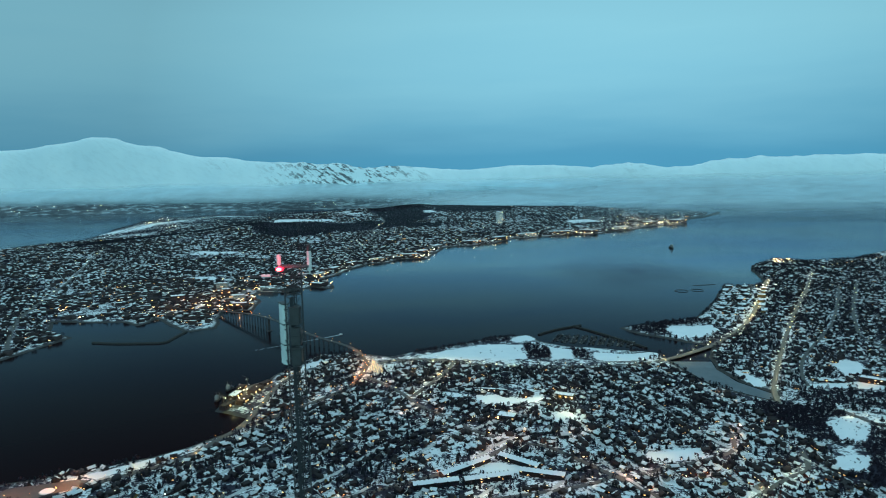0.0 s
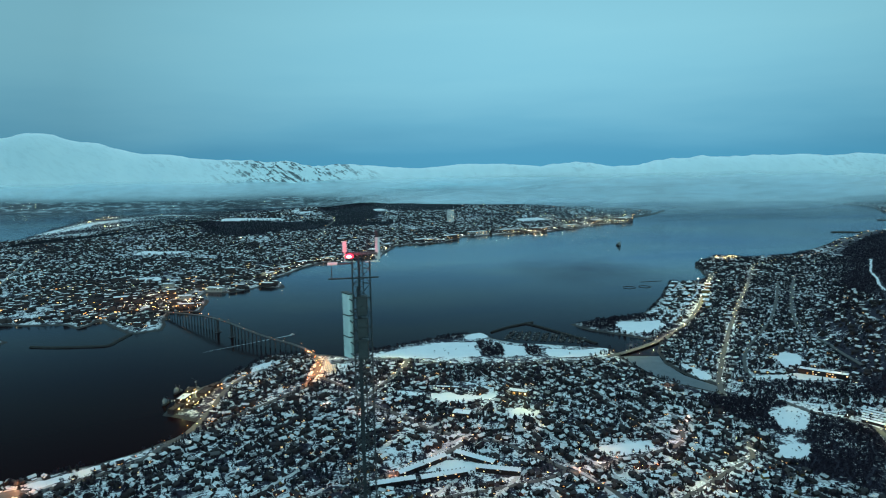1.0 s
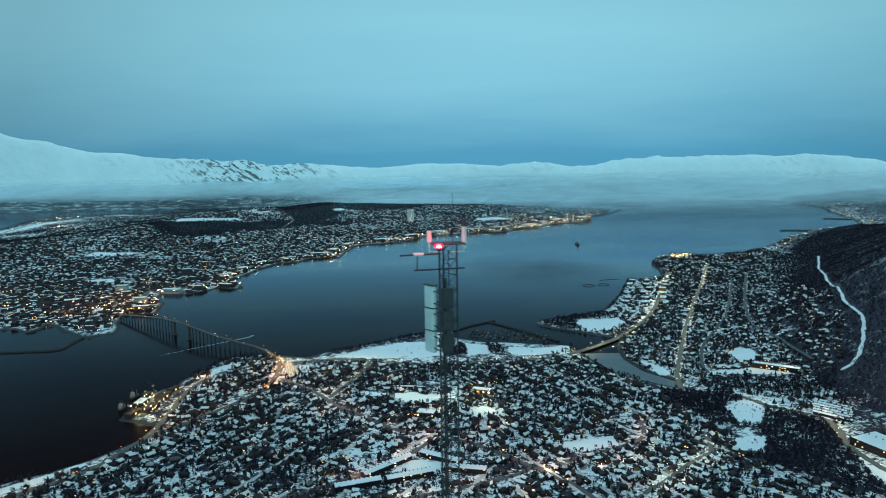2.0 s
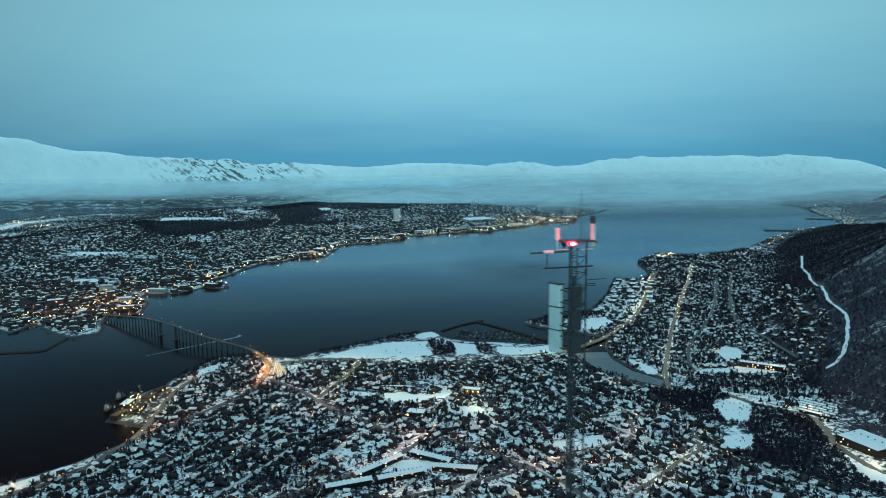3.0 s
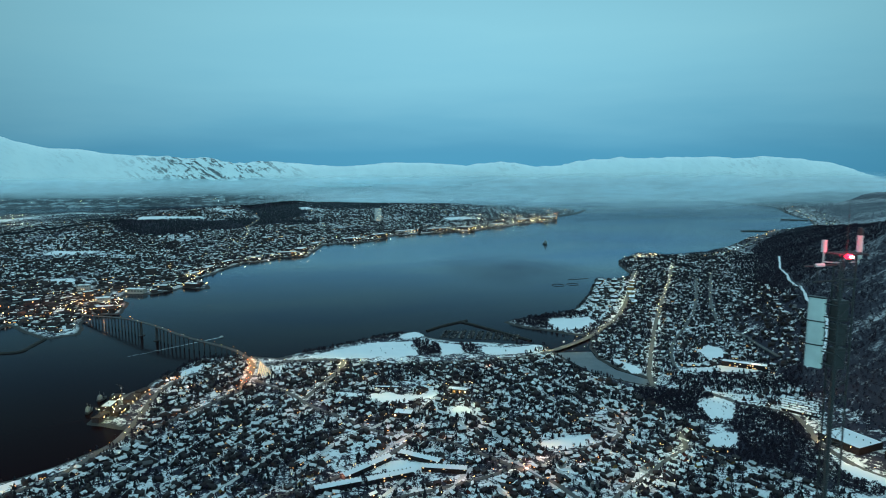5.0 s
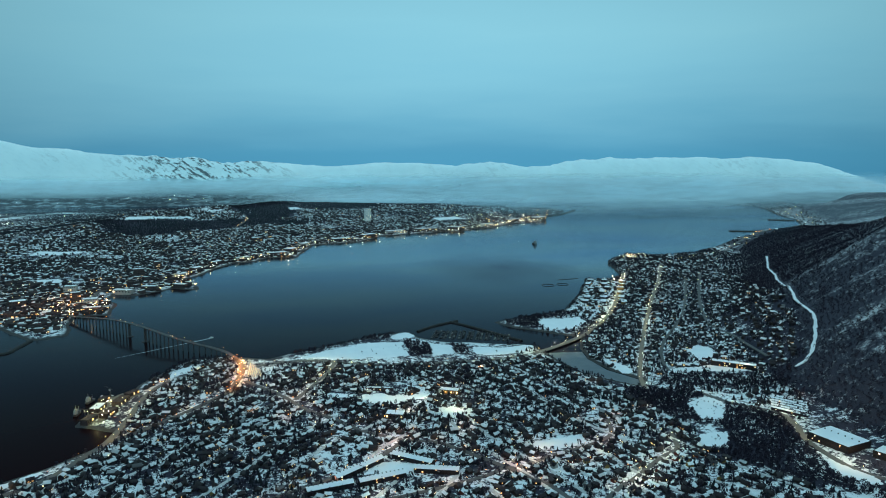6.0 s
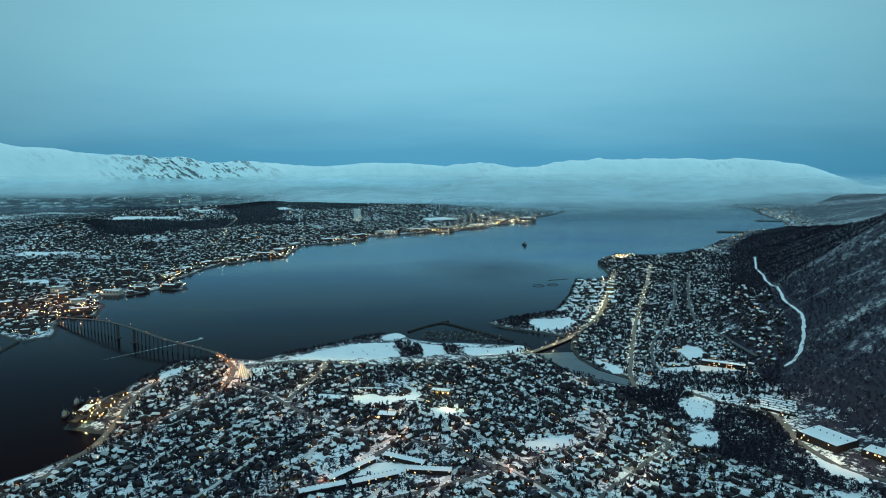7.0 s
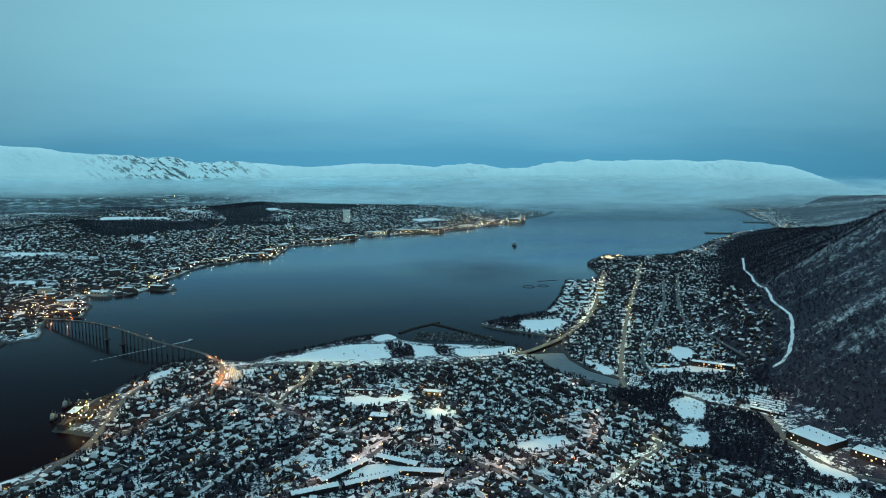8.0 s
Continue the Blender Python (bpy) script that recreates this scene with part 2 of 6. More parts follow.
# about half as bright as the other concrete
BRIDGE_CONCRETE = speckled("dark_bridge_concrete", (0.055, 0.053, 0.056), (0.115, 0.11, 0.115), 0.3, 0.75)
STEEL = speckled("galvanised_steel", (0.20, 0.21, 0.215), (0.36, 0.37, 0.38), 4.0, 0.45, metal=0.7)
DARK_STEEL = speckled("dark_painted_steel", (0.018, 0.019, 0.02), (0.045, 0.047, 0.05), 6.0, 0.5)
PANEL_GREY = speckled("antenna_radome", (0.66, 0.74, 0.70), (0.74, 0.82, 0.78), 0.7, 0.5, relief=0.01, fine=2.0)
GLASS_DARK = speckled("dark_window_glass", (0.010, 0.012, 0.014), (0.03, 0.034, 0.04), 1.0, 0.12)
SHELL_WHITE = speckled("white_aluminium_cladding", (0.68, 0.68, 0.66), (0.80, 0.80, 0.77), 0.3, 0.45)
HULL = speckled("dark_hull_paint", (0.02, 0.022, 0.028), (0.05, 0.055, 0.06), 0.4, 0.45)
WARM = lamp_glow("sodium_lamp", [(0.0, (1.0, 0.20, 0.03)), (0.45, (1.0, 0.30, 0.06)), (0.8, (1.0, 0.44, 0.14)), (1.0, (1.0, 0.62, 0.30))], 3, 17)
PALE = lamp_glow("pale_lamp", [(0.0, (1.0, 0.62, 0.24)), (0.3, (1.0, 0.78, 0.42)), (0.7, (1.0, 0.86, 0.60)), (1.0, (0.85, 0.95, 0.90))], 3, 13)
WINDOW_GLOW = lamp_glow("lit_window", [(0.0, (1.0, 0.40, 0.11)), (0.4, (1.0, 0.56, 0.22)), (0.85, (1.0, 0.72, 0.40)), (1.0, (0.95, 0.90, 0.78))], 0.8, 4.8)
FAR_WARM = lamp_glow("far_sodium_lamp", [(0.0, (1.0, 0.26, 0.05)), (0.45, (1.0, 0.38, 0.10)), (0.8, (1.0, 0.52, 0.18)), (1.0, (1.0, 0.66, 0.32))], 3, 24)
FAR_PALE = lamp_glow("far_pale_lamp", [(0.0, (1.0, 0.58, 0.20)), (0.35, (1.0, 0.74, 0.36)), (0.75, (1.0, 0.84, 0.54)), (1.0, (0.88, 0.95, 0.84))], 3, 19)
RED_LAMP = glow("red_obstruction_lens", (1.0, 0.012, 0.035), 5)
RED_BULB = glow("red_obstruction_bulb", (1.0, 0.30, 0.28), 9)
CAR_RED = glow("tail_lamp", (1.0, 0.08, 0.03), 25)
QUAY_GLOW = lamp_glow("quay_floodlight", [(0.0, (1.0, 0.45, 0.13)), (0.45, (1.0, 0.66, 0.28)), (1.0, (1.0, 0.84, 0.52))], 10, 52)
NAVE_GLOW = glow("lit_nave_glass", (1.0, 0.74, 0.36), 1.6)
FOAM = make_snow("sea_foam", (0.30, 0.36, 0.38), (0.45, 0.5, 0.52))


def make_fog():
    """Lit mist: thin where its mist attribute is low and torn by soft noise; light passes through it from both sides."""
    m, n, l, b = material("sea_fog")
    n.remove(b)
    at = n.new("ShaderNodeAttribute")
    at.attribute_name = "mist"
    torn = link_noise(n, l, 0.0045, 6, 0.55, stretch=(0.6, 1.0, 1.6))
    mr = n.new("ShaderNodeMapRange")
    mr.inputs["From Min"].default_value, mr.inputs["From Max"].default_value = 0.28, 0.66
    mr.inputs["To Min"].default_value, mr.inputs["To Max"].default_value = 0.40, 1.0
    l.new(torn, mr.inputs["Value"])
    mu = n.new("ShaderNodeMath")
    mu.operation = "MULTIPLY"
    l.new(mr.outputs[0], mu.inputs[0])
    l.new(at.outputs["Fac"], mu.inputs[1])
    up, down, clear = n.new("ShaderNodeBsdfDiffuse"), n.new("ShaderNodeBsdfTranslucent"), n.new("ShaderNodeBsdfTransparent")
    # blue-grey tint puts sky light and distance into the fog colour
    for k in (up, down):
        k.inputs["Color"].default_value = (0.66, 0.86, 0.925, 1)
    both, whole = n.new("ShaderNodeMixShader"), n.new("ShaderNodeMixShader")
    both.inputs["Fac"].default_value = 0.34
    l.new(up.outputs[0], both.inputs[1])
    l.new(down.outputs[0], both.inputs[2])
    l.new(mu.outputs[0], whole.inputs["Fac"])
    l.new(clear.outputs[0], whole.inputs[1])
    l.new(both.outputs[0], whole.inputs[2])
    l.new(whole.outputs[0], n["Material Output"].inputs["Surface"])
    return m


FOG = make_fog()


# ---- plan of the land: outlines, ridges and the height of the ground ----
MAINLAND = [(-6000, -900), (-2000, 150), (-1200, 330), (-800, 470), (-572, 604), (-458, 662), (-396, 688), (-324, 726), (-296, 748),
            (-262, 790), (-250, 830), (-306, 858), (-300, 886), (-304, 940), (-269, 970), (-258, 1020), (-239, 1062), (-224, 1100),
            (-188, 1121), (-127, 1108), (-92, 1092), (-58, 1117), (15, 1155), (76, 1197), (150, 1217), (164, 1167), (205, 1135),
            (270, 1113), (324, 1094), (346, 1078), (347, 1054)]
RIVER_BANKS = [(354, 988), (366, 927), (390, 893), (420, 858), (436, 880), (408, 933), (402, 993), (414, 1057), (440, 1112)]
NORTH_SHORE = [(391, 1160), (348, 1199), (317, 1250), (398, 1284), (482, 1313), (524, 1370), (590, 1481), (659, 1614), (674, 1644),
               (736, 1622), (791, 1688), (837, 1855), (875, 1936), (981, 2037), (1053, 1984), (1214, 2016), (1396, 2167), (1578, 2333),
               (1750, 2432), (1860, 2472), (1809, 2560), (1987, 2602), (2163, 2715), (2308, 2935), (2394, 3174), (2640, 3629),
               (2680, 3804), (2560, 4000), (2900, 4300), (7000, 4600), (7000, -900)]
ISLAND_EAST = [(-760, 1060), (-734, 1154), (-715, 1227), (-701, 1258), (-776, 1315), (-811, 1392), (-757, 1384), (-659, 1376),
               (-620, 1342), (-605, 1371), (-608, 1408), (-503, 1284), (-447, 1310), (-470, 1396), (-484, 1465), (-420, 1468),
               (-431, 1576), (-461, 1630), (-462, 1690), (-411, 1663), (-364, 1699), (-346, 1737), (-277, 1694), (-291, 1754),
               (-338, 1850), (-301, 1927), (-276, 2025), (-238, 2100), (-183, 2122), (-146, 2190), (-53, 2188), (-35, 2312),
               (5, 2479), (167, 2528), (268, 2687), (513, 2780), (609, 2782), (706, 2875), (791, 2906), (917, 3059), (1087, 3109)]
ISLAND_WEST = [(1144, 3309), (1386, 3614), (1440, 3760), (1250, 3950), (900, 4180), (300, 4330), (-300, 4400), (-838, 4400), (-1106, 4330),
               (-1283, 4230), (-1600, 4098), (-1700, 3823), (-1638, 3380), (-1562, 2963), (-1667, 2767), (-1800, 2500), (-1700, 1800),
               (-1200, 950)]
OUTLINES = [MAINLAND + RIVER_BANKS + NORTH_SHORE, ISLAND_EAST + ISLAND_WEST]
# crest lines: (x, y, height, reach) from knot to knot; the ground falls off to both sides over the reach
NEAR_MOUNTAIN = [(-260, -620, 430, 620), (-60, -120, 330, 470), (-8, 30, 288, 430)]
RIGHT_MOUNTAIN = [(720, 60, 330, 380), (1000, 960, 232, 330), (1390, 1440, 156, 340), (1560, 1750, 100, 320), (1760, 2200, 46, 300)]
BACK_MOUNTAIN = [(2300, 1500, 185, 700), (2750, 2300, 130, 700), (3350, 3000, 108, 900), (3300, 4000, 58, 800)]
ISLAND_RIDGE = [(-1050, 2250, 38, 700), (-900, 2550, 50, 720), (-650, 3100, 68, 760), (-150, 3550, 76, 760), (350, 3750, 42, 700), (800, 3850, 22, 600)]


VALLEY_FLOOR = [(470, 830), (560, 800), (610, 785), (605, 700), (592, 640), (585, 570), (580, 500), (540, 460), (440, 460)]


def signed_reach(px, py, outline):
    """Distance of the points from an outline, positive inside it."""
    near, inside = np.full(px.shape, 1e9), np.zeros(px.shape, bool)
    for (ax, ay), (bx, by) in zip(outline, outline[1:] + outline[:1]):
        ux, uy = bx - ax, by - ay
        s = np.clip(((px - ax) * ux + (py - ay) * uy) / (ux * ux + uy * uy), 0, 1)
        near = np.minimum(near, (px - ax - s * ux) ** 2 + (py - ay - s * uy) ** 2)
        if ay != by:
            inside ^= ((ay > py) != (by > py)) & (px < ax + (py - ay) * ux / uy)
    return np.where(inside, 1, -1) * np.sqrt(near)


def crest(px, py, knots, power=1.0):
    """Height of a mountain whose crest runs through the knots."""
    h = np.zeros(px.shape)
    for (ax, ay, az, aw), (bx, by, bz, bw) in zip(knots, knots[1:]):
        ux, uy = bx - ax, by - ay
        s = np.clip(((px - ax) * ux + (py - ay) * uy) / (ux * ux + uy * uy), 0, 1)
        d = np.hypot(px - ax - s * ux, py - ay - s * uy) / (aw + s * (bw - aw))
        h = np.maximum(h, (az + s * (bz - az)) * np.clip(1 - d, 0, 1) ** power)
    return h


def ripple(px, py, size, seed):
    """Smooth irregular waves between about -1 and 1."""
    a = np.sin(px / size + seed + 1.7 * np.sin(py / size * 0.63 + seed * 2))
    b = np.sin(py / size * 1.13 - seed + 1.3 * np.sin(px / size * 0.71 + seed * 3))
    c = np.sin((px + py) / size * 0.57 + seed * 5 + 1.1 * np.sin((px - py) / size * 0.83))
    return (a + b + c) / 3


def land_reach(px, py):
    wob = 5 * ripple(px, py, 17, 1.0) + 3 * ripple(px, py, 7, 2.0)
    return np.maximum(*(signed_reach(px, py, o) for o in OUTLINES)) + wob * np.clip(py / 1500, 0.25, 1.5) * 0.6


def ground_z(px, py):
    """Height of the ground; below 0 under water."""
    px, py = np.asarray(px, float), np.asarray(py, float)
    d = land_reach(px, py)
    low = np.clip(d * 0.25, -8, 2.2) + np.clip(d - 9, 0, 320) * 0.022
    level = np.clip(-signed_reach(px, py, VALLEY_FLOOR) / 70, 0, 1)
    hill = crest(px, py, NEAR_MOUNTAIN, 1.05) + crest(px, py, RIGHT_MOUNTAIN, 1.15) * level * (2 - level) + crest(px, py, BACK_MOUNTAIN, 1.2) + crest(px, py, ISLAND_RIDGE, 1.6)
    rough = ripple(px, py, 60, 4.0) * 0.06 + ripple(px, py, 23, 6.0) * 0.03
    return low + np.where(d > 0, hill * (1 + rough) * np.clip(d / 60, 0, 1), 0)


# ---- mesh helpers ----
def mesh_object(name, verts, faces, mats, parent=None, label="", slots=None, smooth=False):
    me = bpy.data.meshes.new(name)
    me.from_pydata([tuple(v) for v in verts], [], [tuple(f) for f in faces])
    for m in (mats if isinstance(mats, (list, tuple)) else [mats]):
        me.materials.append(m)
    if slots is not None:
        me.polygons.foreach_set("material_index", np.asarray(slots, np.int32))
    if smooth:
        me.polygons.foreach_set("use_smooth", np.ones(len(me.polygons), bool))
    me.update()
    ob = new(name, me)
    if parent:
        ob.parent = parent
    if label:
        tagged(ob, label)
    return ob


def part(name, bm, mat, parent, label=""):
    me = bpy.data.meshes.new(name)
    bm.to_mesh(me)
    bm.free()
    for m in (mat if isinstance(mat, (list, tuple)) else [mat]):
        me.materials.append(m)
    ob = new(name, me)
    if parent:
        ob.parent = parent
    if label:
        tagged(ob, label)
    return ob


def box(bm, cx, cy, z0, sx, sy, sz, turn=0.0, bevel=0.0, taper=1.0):
    """A box on its foot, with optional bevel and taper."""
    made = bmesh.ops.create_cube(bm, size=1)["verts"]
    for v in made:
        k = taper if v.co.z > 0 else 1.0
        v.co = Vector((v.co.x * sx * k, v.co.y * sy * k, (v.co.z + 0.5) * sz))
    if bevel:
        edges = list({e for v in made for e in v.link_edges})
        made = list({v for f in bmesh.ops.bevel(bm, geom=edges, offset=bevel, segments=1, affect="EDGES")["faces"] for v in f.verts} | {v for v in made if v.is_valid})
    bmesh.ops.transform(bm, verts=made, matrix=pose(cx, cy, z0, 0, 0, turn))


def rod(bm, a, b, r0, r1=None, sides=6):
    """A round bar from a to b."""
    a, b = Vector(a), Vector(b)
    turn = (b - a).to_track_quat("Z", "Y").to_matrix().to_4x4()
    bmesh.ops.create_cone(bm, cap_ends=True, segments=sides, radius1=r0, radius2=r0 if r1 is None else r1, depth=(b - a).length,
                          matrix=Matrix.Translation((a + b) / 2) @ turn)


def scatter(name, shape, where, size, turn, mats, seed=0):
    """One mesh of many copies of a small shape: verts, faces, slots. size: (n, 3)."""
    v, f, s = shape
    v = np.array(v, float)
    n, k = len(where), len(v)
    c, sn = np.cos(turn)[:, None], np.sin(turn)[:, None]
    x, y, z = (v[None, :, i] * size[:, None, i] for i in range(3))
    out = np.stack([x * c - y * sn + where[:, None, 0], x * sn + y * c + where[:, None, 1], z + where[:, None, 2]], -1).reshape(-1, 3)
    lens = np.array([len(q) for q in f])
    flat = np.array([i for q in f for i in q])
    loops = (flat[None] + (np.arange(n) * k)[:, None]).ravel()
    totals = np.tile(lens, n)
    starts = np.concatenate([[0], np.cumsum(totals)[:-1]])
    me = bpy.data.meshes.new(name)
    me.vertices.add(len(out))
    me.vertices.foreach_set("co", out.ravel())
    me.loops.add(len(loops))
    me.loops.foreach_set("vertex_index", loops.astype(np.int32))
    me.polygons.add(len(totals))
    me.polygons.foreach_set("loop_start", starts.astype(np.int32))
    for m in mats:
        me.materials.append(m)
    me.polygons.foreach_set("material_index", np.tile(np.array(s, np.int32), n))
    me.update(calc_edges=True)
    me.validate()
    return new(name, me)


# ---- ground: one sheet from the mountain foot to the far shores ----
def stepped(a, b, fine_a, fine_b, fine, grow):
    """Grid lines from a to b, fine in the middle stretch and wider outwards."""
    mid = list(np.arange(fine_a, fine_b, fine))
    lo, hi, step = [], [], fine
    p = fine_a
    while p > a:
        step *= grow
        p -= step
        lo.append(p)
    p, step = mid[-1], fine
    while p < b:
        step = min(step * grow, 26) if b < 6000 else step * grow
        p += step
        hi.append(p)
    return np.array(lo[::-1] + mid + hi)


def build_ground():
    xs = stepped(-6400, 7000, -760, 900, 7, 1.022)
    ys = stepped(-900, 5000, 520, 1400, 7, 1.02)
    gx, gy = np.meshgrid(xs, ys)
    gz = ground_z(gx, gy)
    verts = np.stack([gx, gy, gz], -1).reshape(-1, 3)
    w = len(xs)
    i = (np.arange(len(ys) - 1)[:, None] * w + np.arange(w - 1)[None]).ravel()
    faces = np.stack([i, i + 1, i + 1 + w, i + w], -1)
    deep = (verts[faces][:, :, 2] < -3).all(1)
    faces = faces[~deep]
    ob = mesh_object("ground", verts, faces.tolist(), GROUND, smooth=True)
    # how much brushwood stands through the snow: thick in the forests, thin in the streets
    brush = np.full(gx.shape, 0.262) + (signed_reach(gx, gy, OUTLINES[1]) > 0) * (0.07 * ripple(gx, gy, 75, 4.4) - 0.012)
    brush += 0.120 * np.clip(crest(gx, gy, RIGHT_MOUNTAIN) / 14, 0, 1) * (1 - 0.30 * np.clip((crest(gx, gy, RIGHT_MOUNTAIN) - 90) / 60, 0, 1)) + (0.03 + 0.13 * ripple(0.5 * gx + 0.5 * gy, 0.2 * (gx - gy), 60, 1.2)) * np.clip(crest(gx, gy, BACK_MOUNTAIN) / 25, 0, 1)
    brush += 0.05 * ripple(gx, gy, 45, 2.5) + 0.05 * ripple(gx, gy, 19, 5.5)
    brush -= 0.012 * (gy < 1000) * (crest(gx, gy, RIGHT_MOUNTAIN) < 5) * np.clip((gx - 0) / 150, 0, 1)
    # gullies run down the fall line of the long hillside
    fall = ripple(0.44 * gx + 0.9 * gy, 0.13 * (0.9 * gx - 0.44 * gy), 17, 2.2) + 0.6 * ripple(0.44 * gx + 0.9 * gy, 0.10 * (0.9 * gx - 0.44 * gy), 7, 5.1)
    brush -= 0.13 * np.clip((crest(gx, gy, RIGHT_MOUNTAIN) - 30) / 60, 0, 1) * np.clip((fall - 0.1) / 0.4, 0, 1)
    ob.data.attributes.new("brushwood", "FLOAT", "POINT").data.foreach_set("value", brush.ravel())
    slope = np.clip((crest(gx, gy, RIGHT_MOUNTAIN) - 6) / 20, 0, 1) * np.clip(-signed_reach(gx, gy, VALLEY_FLOOR) / 20, 0, 1) + np.clip(crest(gx, gy, BACK_MOUNTAIN) / 25, 0, 1)
    ob.data.attributes.new("hillside", "FLOAT", "POINT").data.foreach_set("value", np.clip(slope, 0, 1).ravel())
    return tagged(ob, "snow-covered land with brushwood and dark stony shores", "ground", kind="structure")


def build_water():
    ob = mesh_object("water", [(-9000, -2000, 0), (9000, -2000, 0), (9000, 6500, 0), (-9000, 6500, 0)], [(0, 1, 2, 3)], WATER)
    return tagged(ob, "dark calm sea sound with faint ripples", "sea", kind="structure")


# far ranges: bearing in degrees and summit height
SUMMITS = [(-60, 300), (-45, 330), (-36, 390), (-32.5, 419), (-29.8, 459), (-26.8, 512), (-25.0, 506), (-23.1, 452), (-21.5, 402), (-17.4, 362),
           (-13.9, 312), (-13.0, 318), (-10.4, 288), (-6.3, 284), (-1.1, 256), (2.1, 244), (5.4, 262), (9.1, 268), (12.2, 243), (14.9, 275),
           (17.9, 232), (21.2, 267), (24.4, 298), (27.5, 288), (29.5, 306), (32.2, 292), (35.7, 298), (38.1, 278), (39.7, 262), (41.6, 186), (43.8, 116), (46.5, 86), (50, 80), (70, 80)]


def build_mountains():
    """A range of snow mountains beyond the sounds, with low foothills in front."""
    az = np.radians(np.arange(-58, 66, 0.16))
    depth = np.concatenate([np.linspace(4440, 4700, 14), np.linspace(4720, 4930, 22)])
    top = np.interp(np.degrees(az), *zip(*SUMMITS))
    lumps = np.array([noise.fractal(Vector((a * 26, 0.3, 7.7)), 0.8, 2.2, 4) for a in az])
    top = top + lumps * np.where(np.degrees(az) > 12, 13, 6)
    ga, gd = np.meshgrid(az, depth)
    rad = gd / np.cos(np.clip(np.maximum(-ga, ga - radians(13)), 0, 1.0))
    px, py = rad * np.sin(ga), rad * np.cos(ga)
    f = np.clip((gd - 4450) / (4855 - 4450), 0, 1)
    west = 1 / (1 + np.exp((np.degrees(ga) + 1) / 3.0))
    foot = np.clip((gd - 4560) / 160, -0.2, 1) * 95 * west * (1 + 0.25 * ripple(px, py, 90, 3.0))
    rise = np.clip((gd - 4690) / 165, 0, 1)
    rise = rise * rise * (3 - 2 * rise)
    back = np.clip(1 - (gd - 4855) / 160, 0.4, 1)
    nz = np.array([[noise.fractal(Vector((x * 0.008, y * 0.008, 0.5)), 0.9, 2.1, 6) for x, y in zip(rx, ry)] for rx, ry in zip(px, py)])
    crag = 0.42 + 1.2 * np.exp(-((np.degrees(ga) + 8) / 5) ** 2)
    z = foot + (top[None] - 95 * west) * rise * back + nz * 40 * np.clip(rise * 1.6, 0, 1) * crag * (1 - 0.75 * np.exp(-((gd - 4855) / 40) ** 2)) - 3
    verts = np.stack([px, py, z], -1).reshape(-1, 3)
    w = len(az)
    i = (np.arange(len(depth) - 1)[:, None] * w + np.arange(w - 1)[None]).ravel()
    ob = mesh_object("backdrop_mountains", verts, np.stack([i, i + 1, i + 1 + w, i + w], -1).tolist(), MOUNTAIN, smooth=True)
    bare = np.clip(0.05 + 0.85 * np.exp(-((np.degrees(ga) + 8.0) / 5.4) ** 4) + 0.10 * (ripple(px, py, 130, 9.0) > 0.6), 0, 1)
    ob.data.attributes.new("bareness", "FLOAT", "POINT").data.foreach_set("value", bare.ravel())
    ob.data.attributes.new("inhabited", "FLOAT", "POINT").data.foreach_set("value", west.ravel())
    return tagged(ob, "distant snow-covered mountain range with bare crags", "mountains", kind="structure")


ground = build_ground()
build_water()
build_mountains()


def build_fog(name, label, az0, az1, front, back, z0, z1, thick, seed):
    """A rolling sheet of fog that rises from its front edge towards the mountains; soft at all its edges."""
    u, v = np.linspace(0, 1, 120), np.linspace(0, 1, 36)
    gu, gv = np.meshgrid(u, v)
    az = np.radians(az0 + (az1 - az0) * gu)
    depth = front + (back - front) * gv + 130 * ripple(gu * 900, gv * 200, 60, seed)
    rad = depth / np.cos(np.clip(np.maximum(-az, az - radians(13)), 0, 1.0))
    px, py = rad * np.sin(az), rad * np.cos(az)
    z = z0 + (z1 - z0) * gv ** 1.3 + 7 * ripple(px, py, 90, seed) * gv + 3
    w = len(u)
    i = (np.arange(len(v) - 1)[:, None] * w + np.arange(w - 1)[None]).ravel()
    ob = mesh_object(name, np.stack([px, py, z], -1).reshape(-1, 3), np.stack([i, i + 1, i + 1 + w, i + w], -1).tolist(), FOG, smooth=True)
    ends = np.clip(gu / 0.2, 0, 1) * np.clip((1 - gu) / 0.12, 0, 1)
    rise = np.clip(gv / 0.5, 0, 1) * np.clip((1 - gv) / 0.30, 0, 1)
    soft = lambda a: a * a * (3 - 2 * a)
    ob.data.attributes.new("mist", "FLOAT", "POINT").data.foreach_set("value", (thick * soft(ends) * soft(rise)).ravel())
    return tagged(ob, label, "fog", kind="structure")


FOG_LABEL = "pale fog bank lying over the distant sound"
build_fog("fog_bank", FOG_LABEL, -5, 37, 3450, 4780, 0, 150, 0.80, 1.0)
build_fog("fog_bank", FOG_LABEL, -1, 54, 3800, 4800, 12, 200, 0.90, 2.0)
build_fog("fog_bank", FOG_LABEL, -42, 18, 4530, 4690, 44, 190, 0.95, 3.0)
build_fog("fog_bank", "thin mist drifting over the western sound", -40, -13, 3300, 4600, 14, 60, 0.16, 4.0)
# translucent pale sheets stand in for distance haze over far land and sea
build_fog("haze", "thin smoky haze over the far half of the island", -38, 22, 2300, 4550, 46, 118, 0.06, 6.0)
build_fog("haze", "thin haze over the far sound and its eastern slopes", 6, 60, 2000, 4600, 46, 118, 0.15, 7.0)


